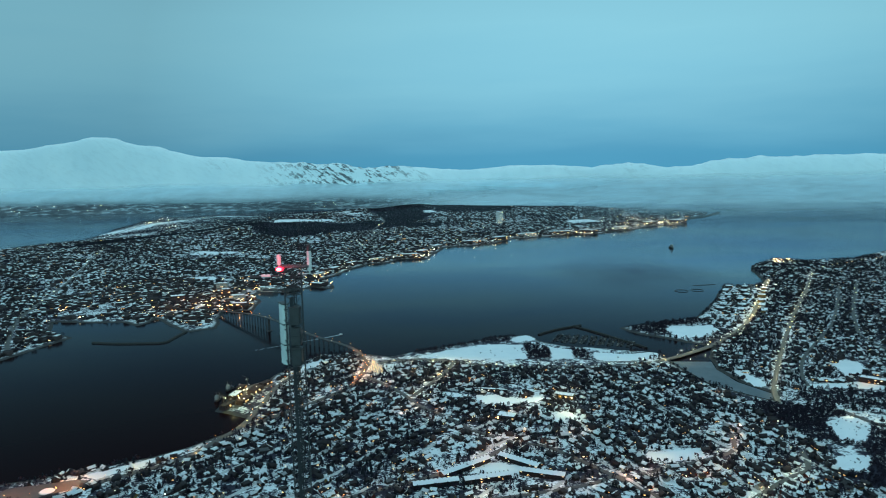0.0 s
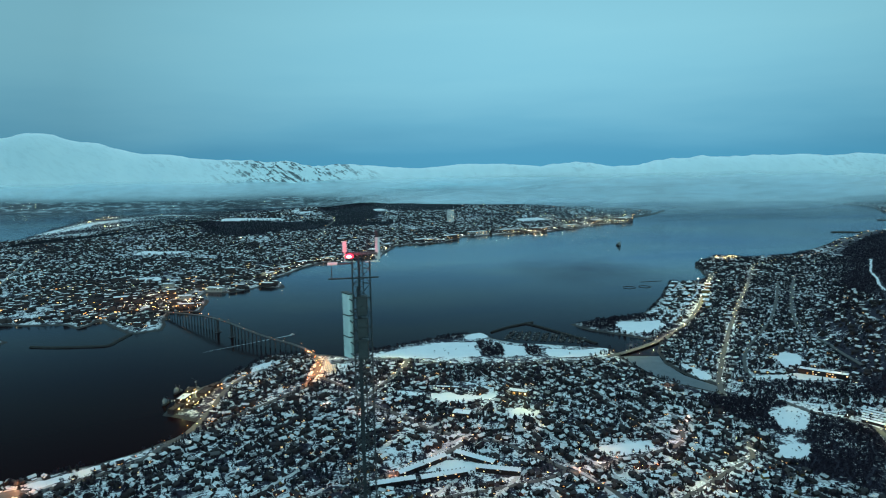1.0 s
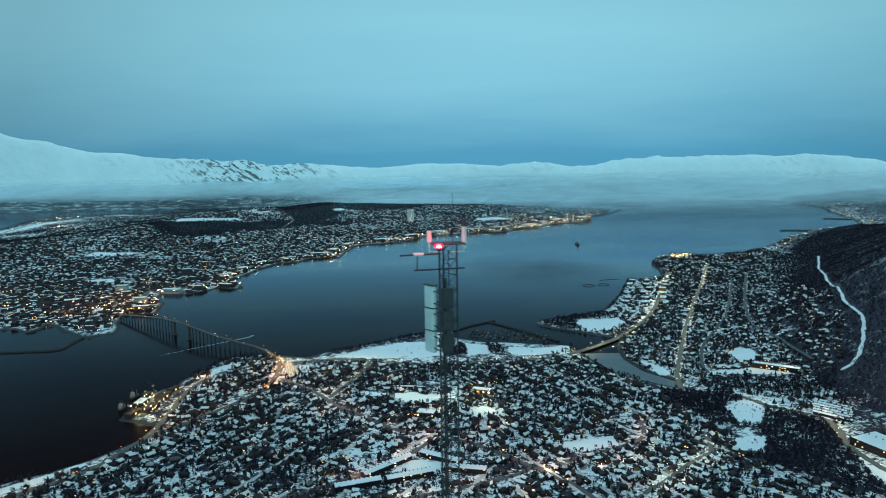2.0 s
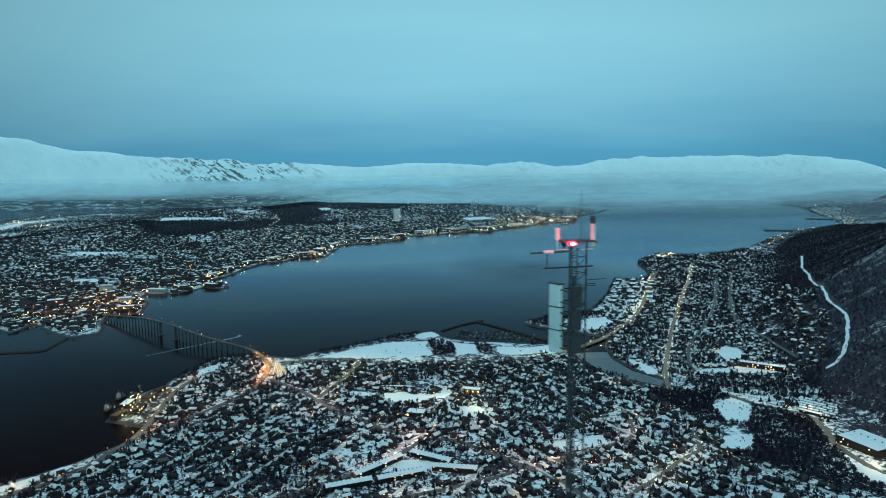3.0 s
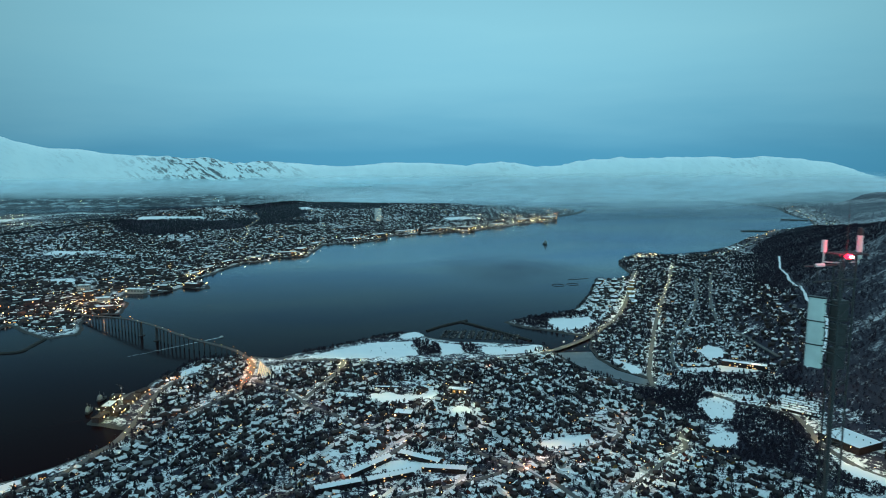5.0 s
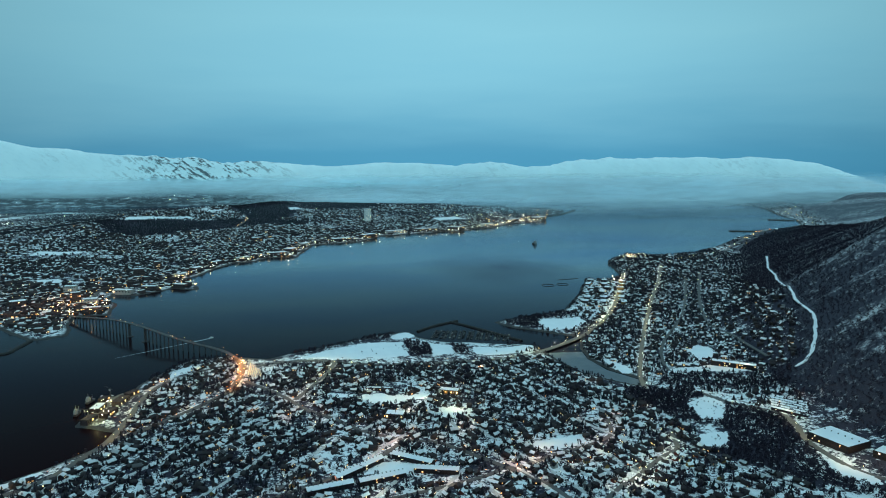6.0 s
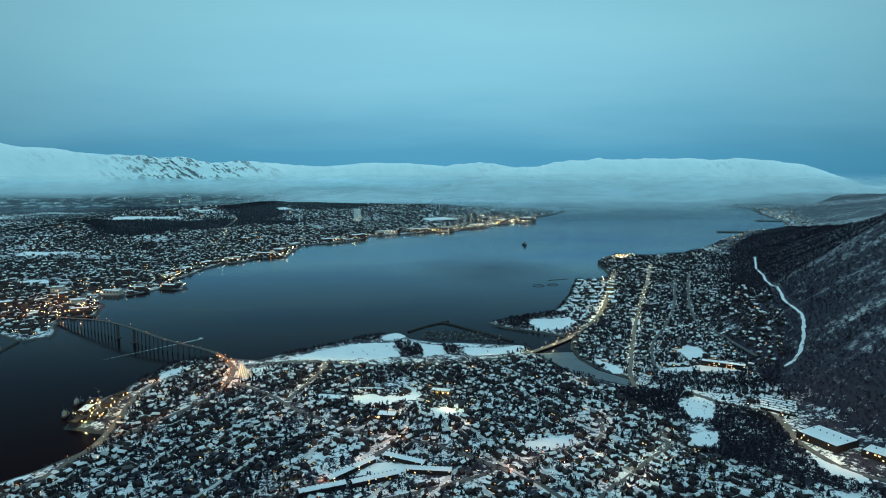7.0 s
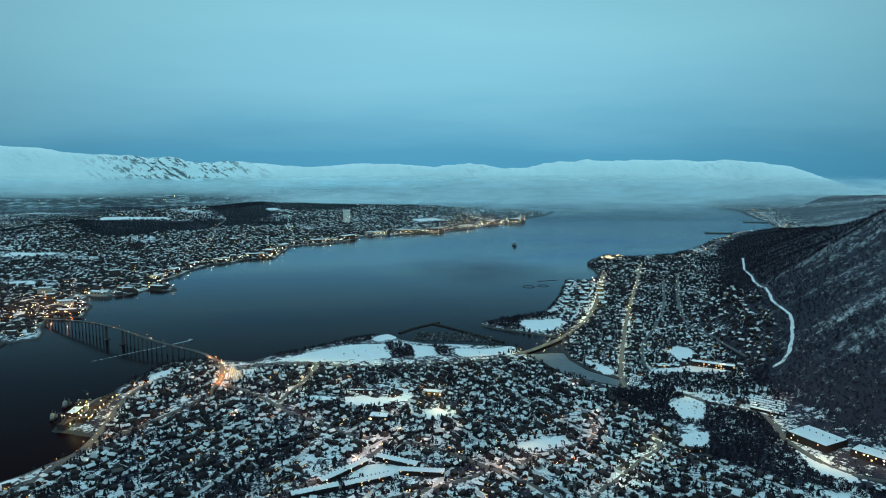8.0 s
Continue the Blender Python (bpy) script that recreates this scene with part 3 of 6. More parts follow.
# ---- plan of the town: roads, open fields, woods, quarters ----
# name, label, width, lamp spacing, lamp kind (0 none, 1 sodium, 2 pale), knots
ROADS = [
    ("harbour_road", "slushy harbour road under orange street lamps", 7, 22, 1, [(-700, 505), (-560, 556), (-462, 606), (-390, 636), (-328, 676), (-288, 712), (-266, 762),
     (-252, 800), (-245, 875), (-243, 943), (-225, 1000), (-190, 1035), (-150, 1062)]),
    ("bridge_approach", "brightly lit approach road to the sea bridge", 8, 11, 1, [(-155, 1114), (-135, 1080), (-126, 1033), (-129, 975), (-138, 932), (-165, 890), (-204, 843), (-250, 797)]),
    ("main_street", "slushy main street through the houses", 5.5, 34, 1, [(-118, 976), (-67, 904), (-37, 847), (0, 801), (28, 759), (69, 723), (102, 710), (122, 689), (139, 666), (160, 637),
     (175, 615), (191, 590), (197, 570), (215, 520)]),
    ("shore_road", "wide shore road under yellowish lamps", 9, 21, 2, [(-126, 1033), (-91, 1056), (-41, 1063), (10, 1044), (75, 1011), (177, 1003), (268, 1008), (340, 1038), (432, 1105),
     (511, 1186), (585, 1292), (650, 1406), (710, 1516), (770, 1629), (810, 1700)]),
    ("link_road", "short lit road between shore and main street", 6, 15, 2, [(10, 1044), (-2, 990), (-24, 935), (-48, 880)]),
    ("north_avenue", "long straight avenue lit by pale lamps", 6.5, 24, 2, [(419, 838), (440, 895), (473, 957), (559, 1110), (684, 1320), (835, 1563), (977, 1804)]),
    ("middle_street", "narrow snowy street between the houses", 5, 52, 2, [(490, 900), (503, 944), (550, 1028), (644, 1147), (684, 1197), (785, 1354), (917, 1576)]),
    ("upper_street", "narrow snowy street below the forest", 6, 60, 2, [(645, 890), (667, 974), (687, 1050), (699, 1132), (731, 1198), (813, 1346), (977, 1609)]),
    ("valley_road", "snowy valley road under pale lamps", 7, 24, 2, [(480, 811), (488, 785), (497, 762), (517, 737), (531, 712), (525, 677), (513, 655), (503, 629), (499, 594), (498, 568), (504, 548),
     (516, 532), (545, 512), (580, 500)]),
    ("crossing_street", "slushy street with orange lamps", 5, 24, 1, [(-110, 600), (-53, 627), (-13, 648), (18, 670), (44, 689), (69, 720)]),
    ("eastern_street", "slushy street with orange lamps", 5, 24, 1, [(160, 637), (172, 632), (198, 644), (222, 657), (255, 668), (300, 694), (318, 740)]),
    ("southern_street", "slushy street with orange lamps", 5, 24, 1, [(10, 588), (58, 599), (76, 603), (107, 612), (140, 623), (160, 637)]),
    ("valley_edge_street", "slushy street under yellowish lamps", 5, 22, 2, [(215, 540), (252, 572), (275, 587), (308, 614), (331, 631), (356, 648), (372, 690)]),
    ("island_hill_road", "steep lit road up the island", 8, 30, 1, [(-300, 2450), (-280, 2700), (-300, 2850), (-270, 3050), (-290, 3180)]),
    ("island_quay_road", "lit road behind the island quays", 9, 34, 1, [(-700, 1440), (-560, 1480), (-500, 1600), (-500, 1720), (-420, 1750), (-370, 1860), (-330, 1980), (-270, 2130),
     (-170, 2210), (-90, 2330), (-40, 2520), (150, 2580), (300, 2740), (560, 2840), (800, 2990), (1050, 3200), (1250, 3500)]),
    ("coast_road", "far coast road with scattered lamps", 8, 36, 1, [(977, 1804), (1130, 1900), (1300, 2000), (1520, 2200), (1800, 2380), (2080, 2560), (2330, 2850), (2450, 3150), (2650, 3520)]),
    ("far_shore_road", "far shore road with scattered lamps", 8, 44, 2, [(-760, 1150), (-900, 1420), (-1000, 1800), (-1150, 2300)]),
    ("airfield_road", "lit road beside the airfield", 10, 40, 2, [(-1480, 2950), (-1560, 3380), (-1560, 3700), (-1400, 4000), (-1100, 4120)]),
]
FIELDS = [
    ("stand_field", [(-4, 897), (30, 884), (28, 868), (-8, 880)]),
    ("arena_front", [(124, 805), (145, 818), (159, 803), (151, 784), (129, 781)]),
    ("school_drive", [(495, 909), (546, 908), (540, 891), (492, 889)]),
    ("school_lawn", [(552, 906), (582, 912), (614, 888), (597, 867), (549, 884)]),
    ("shore_meadow", [(109, 1172), (131, 1200), (156, 1204), (158, 1185), (141, 1159), (116, 1156)]),
    ("shore_park", [(-47, 1078), (-23, 1098), (13, 1121), (51, 1134), (70, 1149), (109, 1142), (129, 1139), (127, 1095), (125, 1058), (97, 1049), (44, 1052), (-7, 1062)]),
    ("marina_green", [(232, 1040), (238, 1086), (279, 1070), (339, 1086), (334, 1057), (296, 1035), (246, 1030)]),
    ("playing_field", [(172, 1120), (205, 1105), (200, 1050), (165, 1050)]),
    ("spit_field", [(396, 1217), (421, 1246), (490, 1244), (492, 1205), (463, 1178), (404, 1186)]),
    ("spit_shore", [(395, 1183), (470, 1185), (455, 1165), (400, 1168)]),
    ("snowy_meadow", [(441, 774), (488, 796), (484, 753), (451, 710), (428, 716)]),
    ("snowy_clearing", [(396, 677), (434, 678), (411, 640), (384, 646)]),
    ("sports_ground", [(36, 880), (59, 878), (86, 860), (118, 870), (130, 861), (98, 840), (68, 831), (36, 848)]),
    ("ski_ground", [(210, 691), (233, 696), (269, 702), (264, 680), (229, 668), (208, 665), (205, 674)]),
    ("block_yard", [(14, 647), (44, 676), (88, 650), (55, 640)]),
    ("river_bank", [(420, 905), (446, 912), (436, 950), (420, 985)]),
    ("school_green", [(563, 979), (600, 1011), (613, 988), (594, 948), (556, 932)]),
    ("school_yard", [(476, 560), (488, 596), (498, 572), (505, 545), (500, 530), (490, 530)]),
    ("south_beach", [(-374, 674), (-350, 692), (-326, 712), (-298, 738), (-291, 730), (-318, 702), (-345, 680), (-364, 664)]),
    ("bridge_green", [(-226, 1010), (-190, 1060), (-202, 1072), (-228, 1045)]),
    ("church_green", [(-100, 1040), (-72, 1045), (-72, 1032), (-98, 1020)]),
    ("island_pitch", [(-816, 2177), (-705, 2225), (-690, 2265), (-810, 2250)]),
    ("island_rink", [(-665, 1800), (-620, 1835), (-640, 1875), (-690, 1850)]),
    ("island_meadow", [(-719, 2900), (-486, 3010), (-500, 3060), (-720, 2960)]),
    ("island_slope", [(-90, 3340), (-30, 3400), (-70, 3440), (-110, 3400)]),
    ("point_field", [(600, 3150), (760, 3230), (700, 3330), (560, 3260)]),
    ("airfield", [(-1600, 3150), (-1580, 3700), (-1300, 4080), (-1230, 4050), (-1480, 3650), (-1500, 3150)]),
]
JUNCTION = [(-446, 622), (-398, 618), (-372, 640), (-366, 660), (-380, 664), (-402, 656), (-440, 646)]
WOODS = [
    [(479, 823), (381, 850), (404, 712), (440, 700), (415, 640), (380, 630), (405, 590), (439, 545), (483, 490), (507, 500), (472, 552), (484, 590), (510, 645), (524, 700), (505, 750)],
    [(440, 850), (600, 790), (640, 830), (560, 862), (480, 895)],
    [(-58, 1108), (15, 1142), (76, 1184), (140, 1204), (150, 1180), (120, 1165), (60, 1160), (-40, 1098)],
    [(130, 1150), (168, 1124), (166, 1046), (128, 1046)], [(202, 1110), (228, 1102), (224, 1042), (202, 1046)],
    [(330, 1240), (398, 1272), (480, 1300), (500, 1270), (400, 1248), (392, 1200), (350, 1210)],
    [(-1400, 2500), (-875, 2740), (-659, 2760), (-398, 2780), (-200, 2940), (-20, 3010), (-20, 3110), (-250, 3100), (-480, 2990), (-740, 2900), (-1000, 2900), (-1450, 2760)],
    [(-330, 3230), (-160, 3280), (-60, 3400), (-40, 3620), (-300, 3650), (-420, 3450)], [(-40, 3420), (200, 3500), (420, 3700), (300, 3850), (-100, 3750)],
    [(-300, 3200), (-268, 3093), (-173, 3074), (-80, 3195), (-60, 3400), (-160, 3285), (-330, 3235)],
    [(-778, 2762), (-609, 2878), (-444, 2920), (-462, 2716), (-603, 2563), (-732, 2618)],
    [(-900, 3010), (-650, 3150), (-420, 3450), (-420, 3700), (-800, 3500), (-1050, 3200)],
]
TRAIL = [(1240, 1700), (1171, 1604), (1078, 1476), (985, 1330), (879, 1174), (795, 1029), (757, 955), (737, 913), (714, 880), (680, 841), (656, 820), (636, 822)]
# quarters: outline, street direction in degrees, spacing along and across the streets, chance of a house
WORKS_YARD = [(480, 1300), (520, 1200), (600, 1310), (700, 1500), (740, 1610), (675, 1630), (595, 1470), (530, 1360)]
QUARTERS = [
    ([(-290, 745), (-440, 655), (-520, 560), (-150, 500), (0, 500), (10, 700), (30, 790), (-40, 860), (-125, 950), (-225, 1040), (-240, 860)], 52, 8.6, 9.6, 0.66),
    ([(0, 500), (125, 500), (125, 700), (110, 900), (60, 1010), (20, 1030), (-90, 1045), (-110, 985), (-40, 860), (30, 790), (10, 700)], 47, 8.6, 9.6, 0.66),
    ([(125, 500), (330, 490), (440, 520), (420, 590), (385, 625), (400, 715), (378, 850), (345, 985), (330, 1020), (180, 995), (60, 1010), (110, 900), (125, 700)], -71, 8.4, 9.4, 0.68),
    ([(450, 870), (560, 880), (600, 862), (645, 835), (690, 885), (750, 980), (805, 1080), (1010, 1480), (1120, 1740), (1250, 1990), (1060, 1970), (985, 2020), (880, 1930), (800, 1690),
      (740, 1610), (675, 1630), (595, 1470), (530, 1360), (490, 1290), (520, 1190), (440, 1120), (415, 1060), (405, 990), (412, 935)], 59, 9.2, 10.2, 0.70),
    ([(1250, 2000), (1120, 1760), (1250, 1900), (1500, 2120), (1800, 2330), (2230, 2620), (2500, 3050), (2750, 3500), (2600, 3560), (2400, 3150), (2180, 2720), (1860, 2480), (1580, 2340)], 40, 17, 20, 0.55),
    ([(-252, 960), (-140, 965), (-132, 1050), (-150, 1100), (-215, 1104), (-246, 1040)], 62, 9.5, 10.5, 0.72),
    ([(500, 690), (560, 700), (600, 780), (545, 800), (520, 745)], 30, 10, 11, 0.7),
]


def inside(px, py, polys, grow=0.0):
    ok = np.zeros(np.shape(px), bool)
    for q in polys:
        ok |= signed_reach(px, py, q) > -grow
    return ok


def off_line(px, py, knots):
    near = np.full(np.shape(px), 1e9)
    for (ax, ay), (bx, by) in zip(knots, knots[1:]):
        ux, uy = bx - ax, by - ay
        s = np.clip(((px - ax) * ux + (py - ay) * uy) / (ux * ux + uy * uy), 0, 1)
        near = np.minimum(near, np.hypot(px - ax - s * ux, py - ay - s * uy))
    return near


def smooth_line(knots, step):
    """Points at even steps along a rounded line through the knots."""
    k = np.array([knots[0], *knots, knots[-1]], float)
    pts = []
    for i in range(1, len(k) - 2):
        for s in np.linspace(0, 1, max(2, int(np.hypot(*(k[i + 1] - k[i])) / step)), endpoint=False):
            a, b, c, d = k[i - 1], k[i], k[i + 1], k[i + 2]
            pts.append(0.5 * (2 * b + (c - a) * s + (2 * a - 5 * b + 4 * c - d) * s * s + (3 * b - a - 3 * c + d) * s ** 3))
    pts.append(k[-1])
    return np.array(pts)


def clear_of(px, py, gap):
    """True where nothing of the plan lies in the way."""
    ok = ~inside(px, py, [q for _, q in FIELDS] + [JUNCTION], 1.5)
    for _, _, w, _, _, k in ROADS:
        ok &= off_line(px, py, k) > w / 2 + gap
    return ok


def ribbon(name, label, line, width, mat, lift=0.45, floor=2.6, category="road", uneven=0.0):
    p = smooth_line(line, 6)
    d = np.gradient(p, axis=0)
    side = np.stack([-d[:, 1], d[:, 0]], -1) / np.maximum(np.hypot(d[:, 0], d[:, 1]), 1e-6)[:, None]
    offs = [-width / 2 - 0.5, -width / 2, 0, width / 2, width / 2 + 0.5]
    z0 = np.maximum(np.max([ground_z(*(p + side * o).T) for o in offs], 0), floor) + lift
    verts, n = [], len(offs)
    r = np.random.default_rng(len(p))
    for q, s, z in zip(p, side, z0):
        wander = r.uniform(1 - uneven, 1 + uneven, 2)
        for o, dz in zip(offs, (-0.9, 0, 0.06, 0, -0.9)):
            verts.append((*(q + s * o * wander[int(o > 0)]), z + dz))
    faces = [(i * n + j, i * n + j + 1, (i + 1) * n + j + 1, (i + 1) * n + j) for i in range(len(p) - 1) for j in range(n - 1)]
    return tagged(mesh_object(name, verts, faces, mat), label, category, kind="structure")


for name, label, width, _, _, knots in ROADS:
    ribbon(name, label, knots, width, ROAD)
ribbon("forest_trail", "snow-white cleared track through bare hillside forest", TRAIL, 4.2, SNOW, 0.6, category="trail", uneven=0.5)
ribbon("forest_trail", "narrow snowy track along the foot of the hillside", [(1020, 1660), (1087, 1692), (1118, 1674), (1149, 1650), (1170, 1634), (1186, 1625)], 4.0, SNOW, 0.6, category="trail", uneven=0.5)


def build_field(name, outline):
    xs, ys = zip(*outline)
    step = max(3.0, (max(xs) - min(xs)) / 40)
    gx, gy = np.meshgrid(np.arange(min(xs) - step, max(xs) + step, step), np.arange(min(ys) - step, max(ys) + step, step))
    wide = min(1.0, (max(xs) - min(xs)) / 60)
    keep = signed_reach(gx, gy, outline) + (2.6 * ripple(gx, gy, 5, 3.3) + 4.0 * ripple(gx, gy, 13, 1.3)) * wide > 0
    gz = ground_z(gx, gy) + 0.5
    keep &= gz > 1.2
    h, w = gx.shape
    verts = np.stack([gx, gy, np.where(keep, gz, gz - 0.9)], -1).reshape(-1, 3)
    faces = [(r * w + c, r * w + c + 1, (r + 1) * w + c + 1, (r + 1) * w + c) for r in range(h - 1) for c in range(w - 1) if keep[r:r + 2, c:c + 2].any()]
    tagged(mesh_object(name, verts, faces, SNOW, smooth=True), "open field under smooth untouched snow", "snow field", kind="structure")


for name, outline in FIELDS:
    build_field(name, outline)


def paved(name, label, outline):
    """A level paved area a little above the ground."""
    z = float(np.max(ground_z(*np.array(outline, float).T))) + 0.25
    n = len(outline)
    verts = [(x, y, z) for x, y in outline] + [(x, y, z - 3) for x, y in outline]
    faces = [tuple(range(n))] + [(i, n + i, n + (i + 1) % n, (i + 1) % n) for i in range(n)]
    tagged(mesh_object(name, verts, faces, ROAD), label, "paving", kind="structure")
    return z


jz = paved("junction", "wet asphalt junction under orange lamps", JUNCTION)
bm = bmesh.new()
bmesh.ops.create_cone(bm, cap_ends=True, segments=28, radius1=7.0, radius2=6.2, depth=0.7, matrix=pose(-396, 639, jz + 0.3))
tagged(part("traffic_island", bm, SNOW, None), "round traffic island covered with snow", "traffic island", kind="structure")

# thin grey ice on the river mouth
ICE = make_snow("river_ice", (0.045, 0.060, 0.075), (0.13, 0.16, 0.18))
river = [(349, 1036), (355, 988), (367, 927), (391, 893), (420, 860), (434, 880), (407, 933), (401, 993), (408, 1030)]
nr = len(river)
tagged(mesh_object("river_ice", [(x, y, 0.07) for x, y in river] + [(x, y, -0.4) for x, y in river], [tuple(range(nr))] + [(i, n_i, nr + n_i, nr + i) for i, n_i in ((i, (i + 1) % nr) for i in range(nr))], ICE),
       "thin grey ice on the river mouth", "ice", kind="structure")

rng = np.random.default_rng(7)


def quarter_plots(outline, angle, along, across, chance):
    """House plots along parallel streets: places, turns; and the streets' lines."""
    a = radians(angle)
    u, v = np.array([math.cos(a), math.sin(a)]), np.array([-math.sin(a), math.cos(a)])
    pts = np.array(outline, float)
    su, sv = pts @ u, pts @ v
    rows, line = [], sv.min()
    streets, r = [], 0
    while line < sv.max():
        rows.append(line)
        r += 1
        line += across if r % 2 else across + 5.6
        if r % 2 == 0:
            streets.append(line - (across + 5.6) / 2)
    ss = np.arange(su.min(), su.max(), along)
    gs, gv = np.meshgrid(ss, rows)
    gs = gs + rng.uniform(-2.6, 2.6, gs.shape)
    gv = gv + rng.uniform(-2.6, 2.6, gv.shape) + 6 * np.sin(gs / 70) + 3 * np.sin(gs / 29 + 1)
    px, py = gs * u[0] + gv * v[0], gs * u[1] + gv * v[1]
    ok = (signed_reach(px, py, outline) > 0) & (rng.random(px.shape) < chance - 0.30 * (ripple(px, py, 21, 3.7) > 0.34)) & (land_reach(px, py) > 7)
    px, py = px[ok], py[ok]
    turn = a + rng.choice([0, math.pi / 2], len(px), p=[0.6, 0.4]) + rng.normal(0, 0.34, len(px))
    lines = []
    for k in streets:
        s = np.arange(su.min(), su.max(), 8.0)
        w = k + 6 * np.sin(s / 70) + 3 * np.sin(s / 29 + 1)
        x, y = s * u[0] + w * v[0], s * u[1] + w * v[1]
        good = (signed_reach(x, y, outline) > 2) & (land_reach(x, y) > 5) & ~inside(x, y, [q for _, q in FIELDS], 2)
        run = []
        for g, q in zip(list(good) + [False], list(zip(x, y)) + [(0, 0)]):
            if g:
                run.append(q)
            else:
                if len(run) > 9:
                    lines.append(run[::2])
                run = []
    return px, py, turn, lines


BIG_PLOTS = [((30, 650), 80), ((538, 606), 62), ((590, 895), 52), ((-103, 995), 26), ((545, 725), 40), ((110, 850), 18), ((-275, 905), 46), ((165, 985), 12), ((70, 790), 16)]
houses, lanes = [], []
for q in QUARTERS:
    px, py, turn, lines = quarter_plots(*q)
    ok = clear_of(px, py, 3.4) & ~inside(px, py, WOODS)
    for (cx, cy), r in BIG_PLOTS:
        ok &= np.hypot(px - cx, (py - cy) * 1.3) > r * 0.8
    houses.append(np.stack([px[ok], py[ok], turn[ok]], -1))
    lanes += [k for k in lines[::4] if k[len(k) // 2][0] < 640] if q[1] == 59 else lines[::2]
houses = np.concatenate(houses)
for k in lanes:
    if k[0][1] < 1250:
        ribbon("street", "narrow snow-packed residential street", k, 2.6 if k[0][0] > 400 else 3.8, TRACK)

# the island town, seen across the sound
g = np.stack(np.meshgrid(np.arange(-1800, 1400, 10.8), np.arange(1050, 3900, 12.0)), -1).reshape(-1, 2)
g = g + rng.uniform(-4.2, 4.2, g.shape)
ix, iy = g[:, 0] + 0.25 * g[:, 1] * 0, g[:, 1]
reach = signed_reach(ix, iy, OUTLINES[1])
patchy = ripple(ix, iy, 70, 8.0) + 0.6 * ripple(ix, iy, 31, 9.0)
ok = (reach > 12) & clear_of(ix, iy, 4) & ~((ix < -1250) & (iy > 2900)) & ~inside(ix, iy, WOODS) & (rng.random(len(ix)) < np.clip(0.84 - 0.62 * np.clip((patchy - 0.2) / 0.35, 0, 1) - np.clip((iy - 3000) / 1500, 0, 0.3), 0.2, 1))
ok &= np.abs(np.arctan2(ix, iy)) < radians(36)
far_houses = np.stack([ix[ok], iy[ok], rng.choice([0.4, 0.4 + math.pi / 2], ok.sum()) + 0.6 * ripple(ix[ok], iy[ok], 140, 1.5) + rng.uniform(-0.25, 0.25, ok.sum())], -1)


def gable(over=0.35, rise=0.55, body=1.0):
    """A unit house, 1 x 1 on plan and 1 to the eaves: walls with gables, a snow-laden roof of two thick slopes. Returns verts, faces, slots."""
    v = [(-.5, -.5, -.6), (.5, -.5, -.6), (.5, .5, -.6), (-.5, .5, -.6), (-.5, -.5, body), (.5, -.5, body), (.5, .5, body), (-.5, .5, body), (-.5, 0, body + rise), (.5, 0, body + rise)]
    f = [(0, 1, 5, 4), (2, 3, 7, 6), (1, 2, 6, 9, 5), (3, 0, 4, 8, 7)]
    s = [0] * 4
    e, t = 0.56, 0.09
    drop = rise * 0.12
    k = len(v)
    for sg in (-1, 1):
        a = [(-e, sg * e, body - drop), (e, sg * e, body - drop), (e, 0, body + rise), (-e, 0, body + rise)]
        v += a + [(x, y, z + t + 0.06) for x, y, z in a]
        q = [(k + 4, k + 5, k + 6, k + 7), (k, k + 1, k + 5, k + 4), (k + 1, k + 2, k + 6, k + 5), (k + 3, k, k + 4, k + 7)]
        f += q if sg < 0 else [tuple(reversed(x)) for x in q]
        s += [1] * 4
        k += 8
    return v, f, s


def flat_block():
    """A unit flat-roofed building with a snow-filled parapet."""
    v = [(x * .5, y * .5, z) for z in (-.3, 1) for x, y in ((-1, -1), (1, -1), (1, 1), (-1, 1))]
    v += [(x * .46, y * .46, z) for z in (1, 0.96) for x, y in ((-1, -1), (1, -1), (1, 1), (-1, 1))]
    f = [(i, (i + 1) % 4, 4 + (i + 1) % 4, 4 + i) for i in range(4)] + [(4 + i, 4 + (i + 1) % 4, 8 + (i + 1) % 4, 8 + i) for i in range(4)]
    f += [(8 + i, 8 + (i + 1) % 4, 12 + (i + 1) % 4, 12 + i) for i in range(4)] + [(12, 13, 14, 15)]
    return v, f, [0] * 8 + [1] * 5


def window_row(count, storeys, rise):
    """Window panes proud of the two long walls of a unit house."""
    v, f = [], []
    for sg in (-1, 1):
        for i in range(count):
            for j in range(storeys):
                x, z = (i + 0.5) / count - 0.5, (j + 0.55) / storeys * rise
                w, h = 0.22 / count, 0.16 / storeys * rise
                k = len(v)
                v += [(x - w, sg * 0.512, z - h), (x + w, sg * 0.512, z - h), (x + w, sg * 0.512, z + h), (x - w, sg * 0.512, z + h)]
                f.append((k, k + 1, k + 2, k + 3) if sg < 0 else (k + 3, k + 2, k + 1, k))
    return v, f, [0] * len(f)


def sizes(n, lo, hi):
    return np.stack([rng.uniform(a, b, n) for a, b in zip(lo, hi)], -1)


def on_ground(px, py):
    return np.stack([px, py, ground_z(px, py)], -1)


# single houses in the stretch of town below the mountain, the rest as one mass of roofs
dist = houses[:, 1] + 0.12 * np.abs(houses[:, 0] - 60)
single = np.argsort(dist)
single = single[(houses[single, 1] > 560) & (np.abs(houses[single, 0]) < 0.68 * houses[single, 1])][:300]
mass = np.setdiff1d(np.arange(len(houses)), single)
mass = mass[houses[mass, 1] > 440]


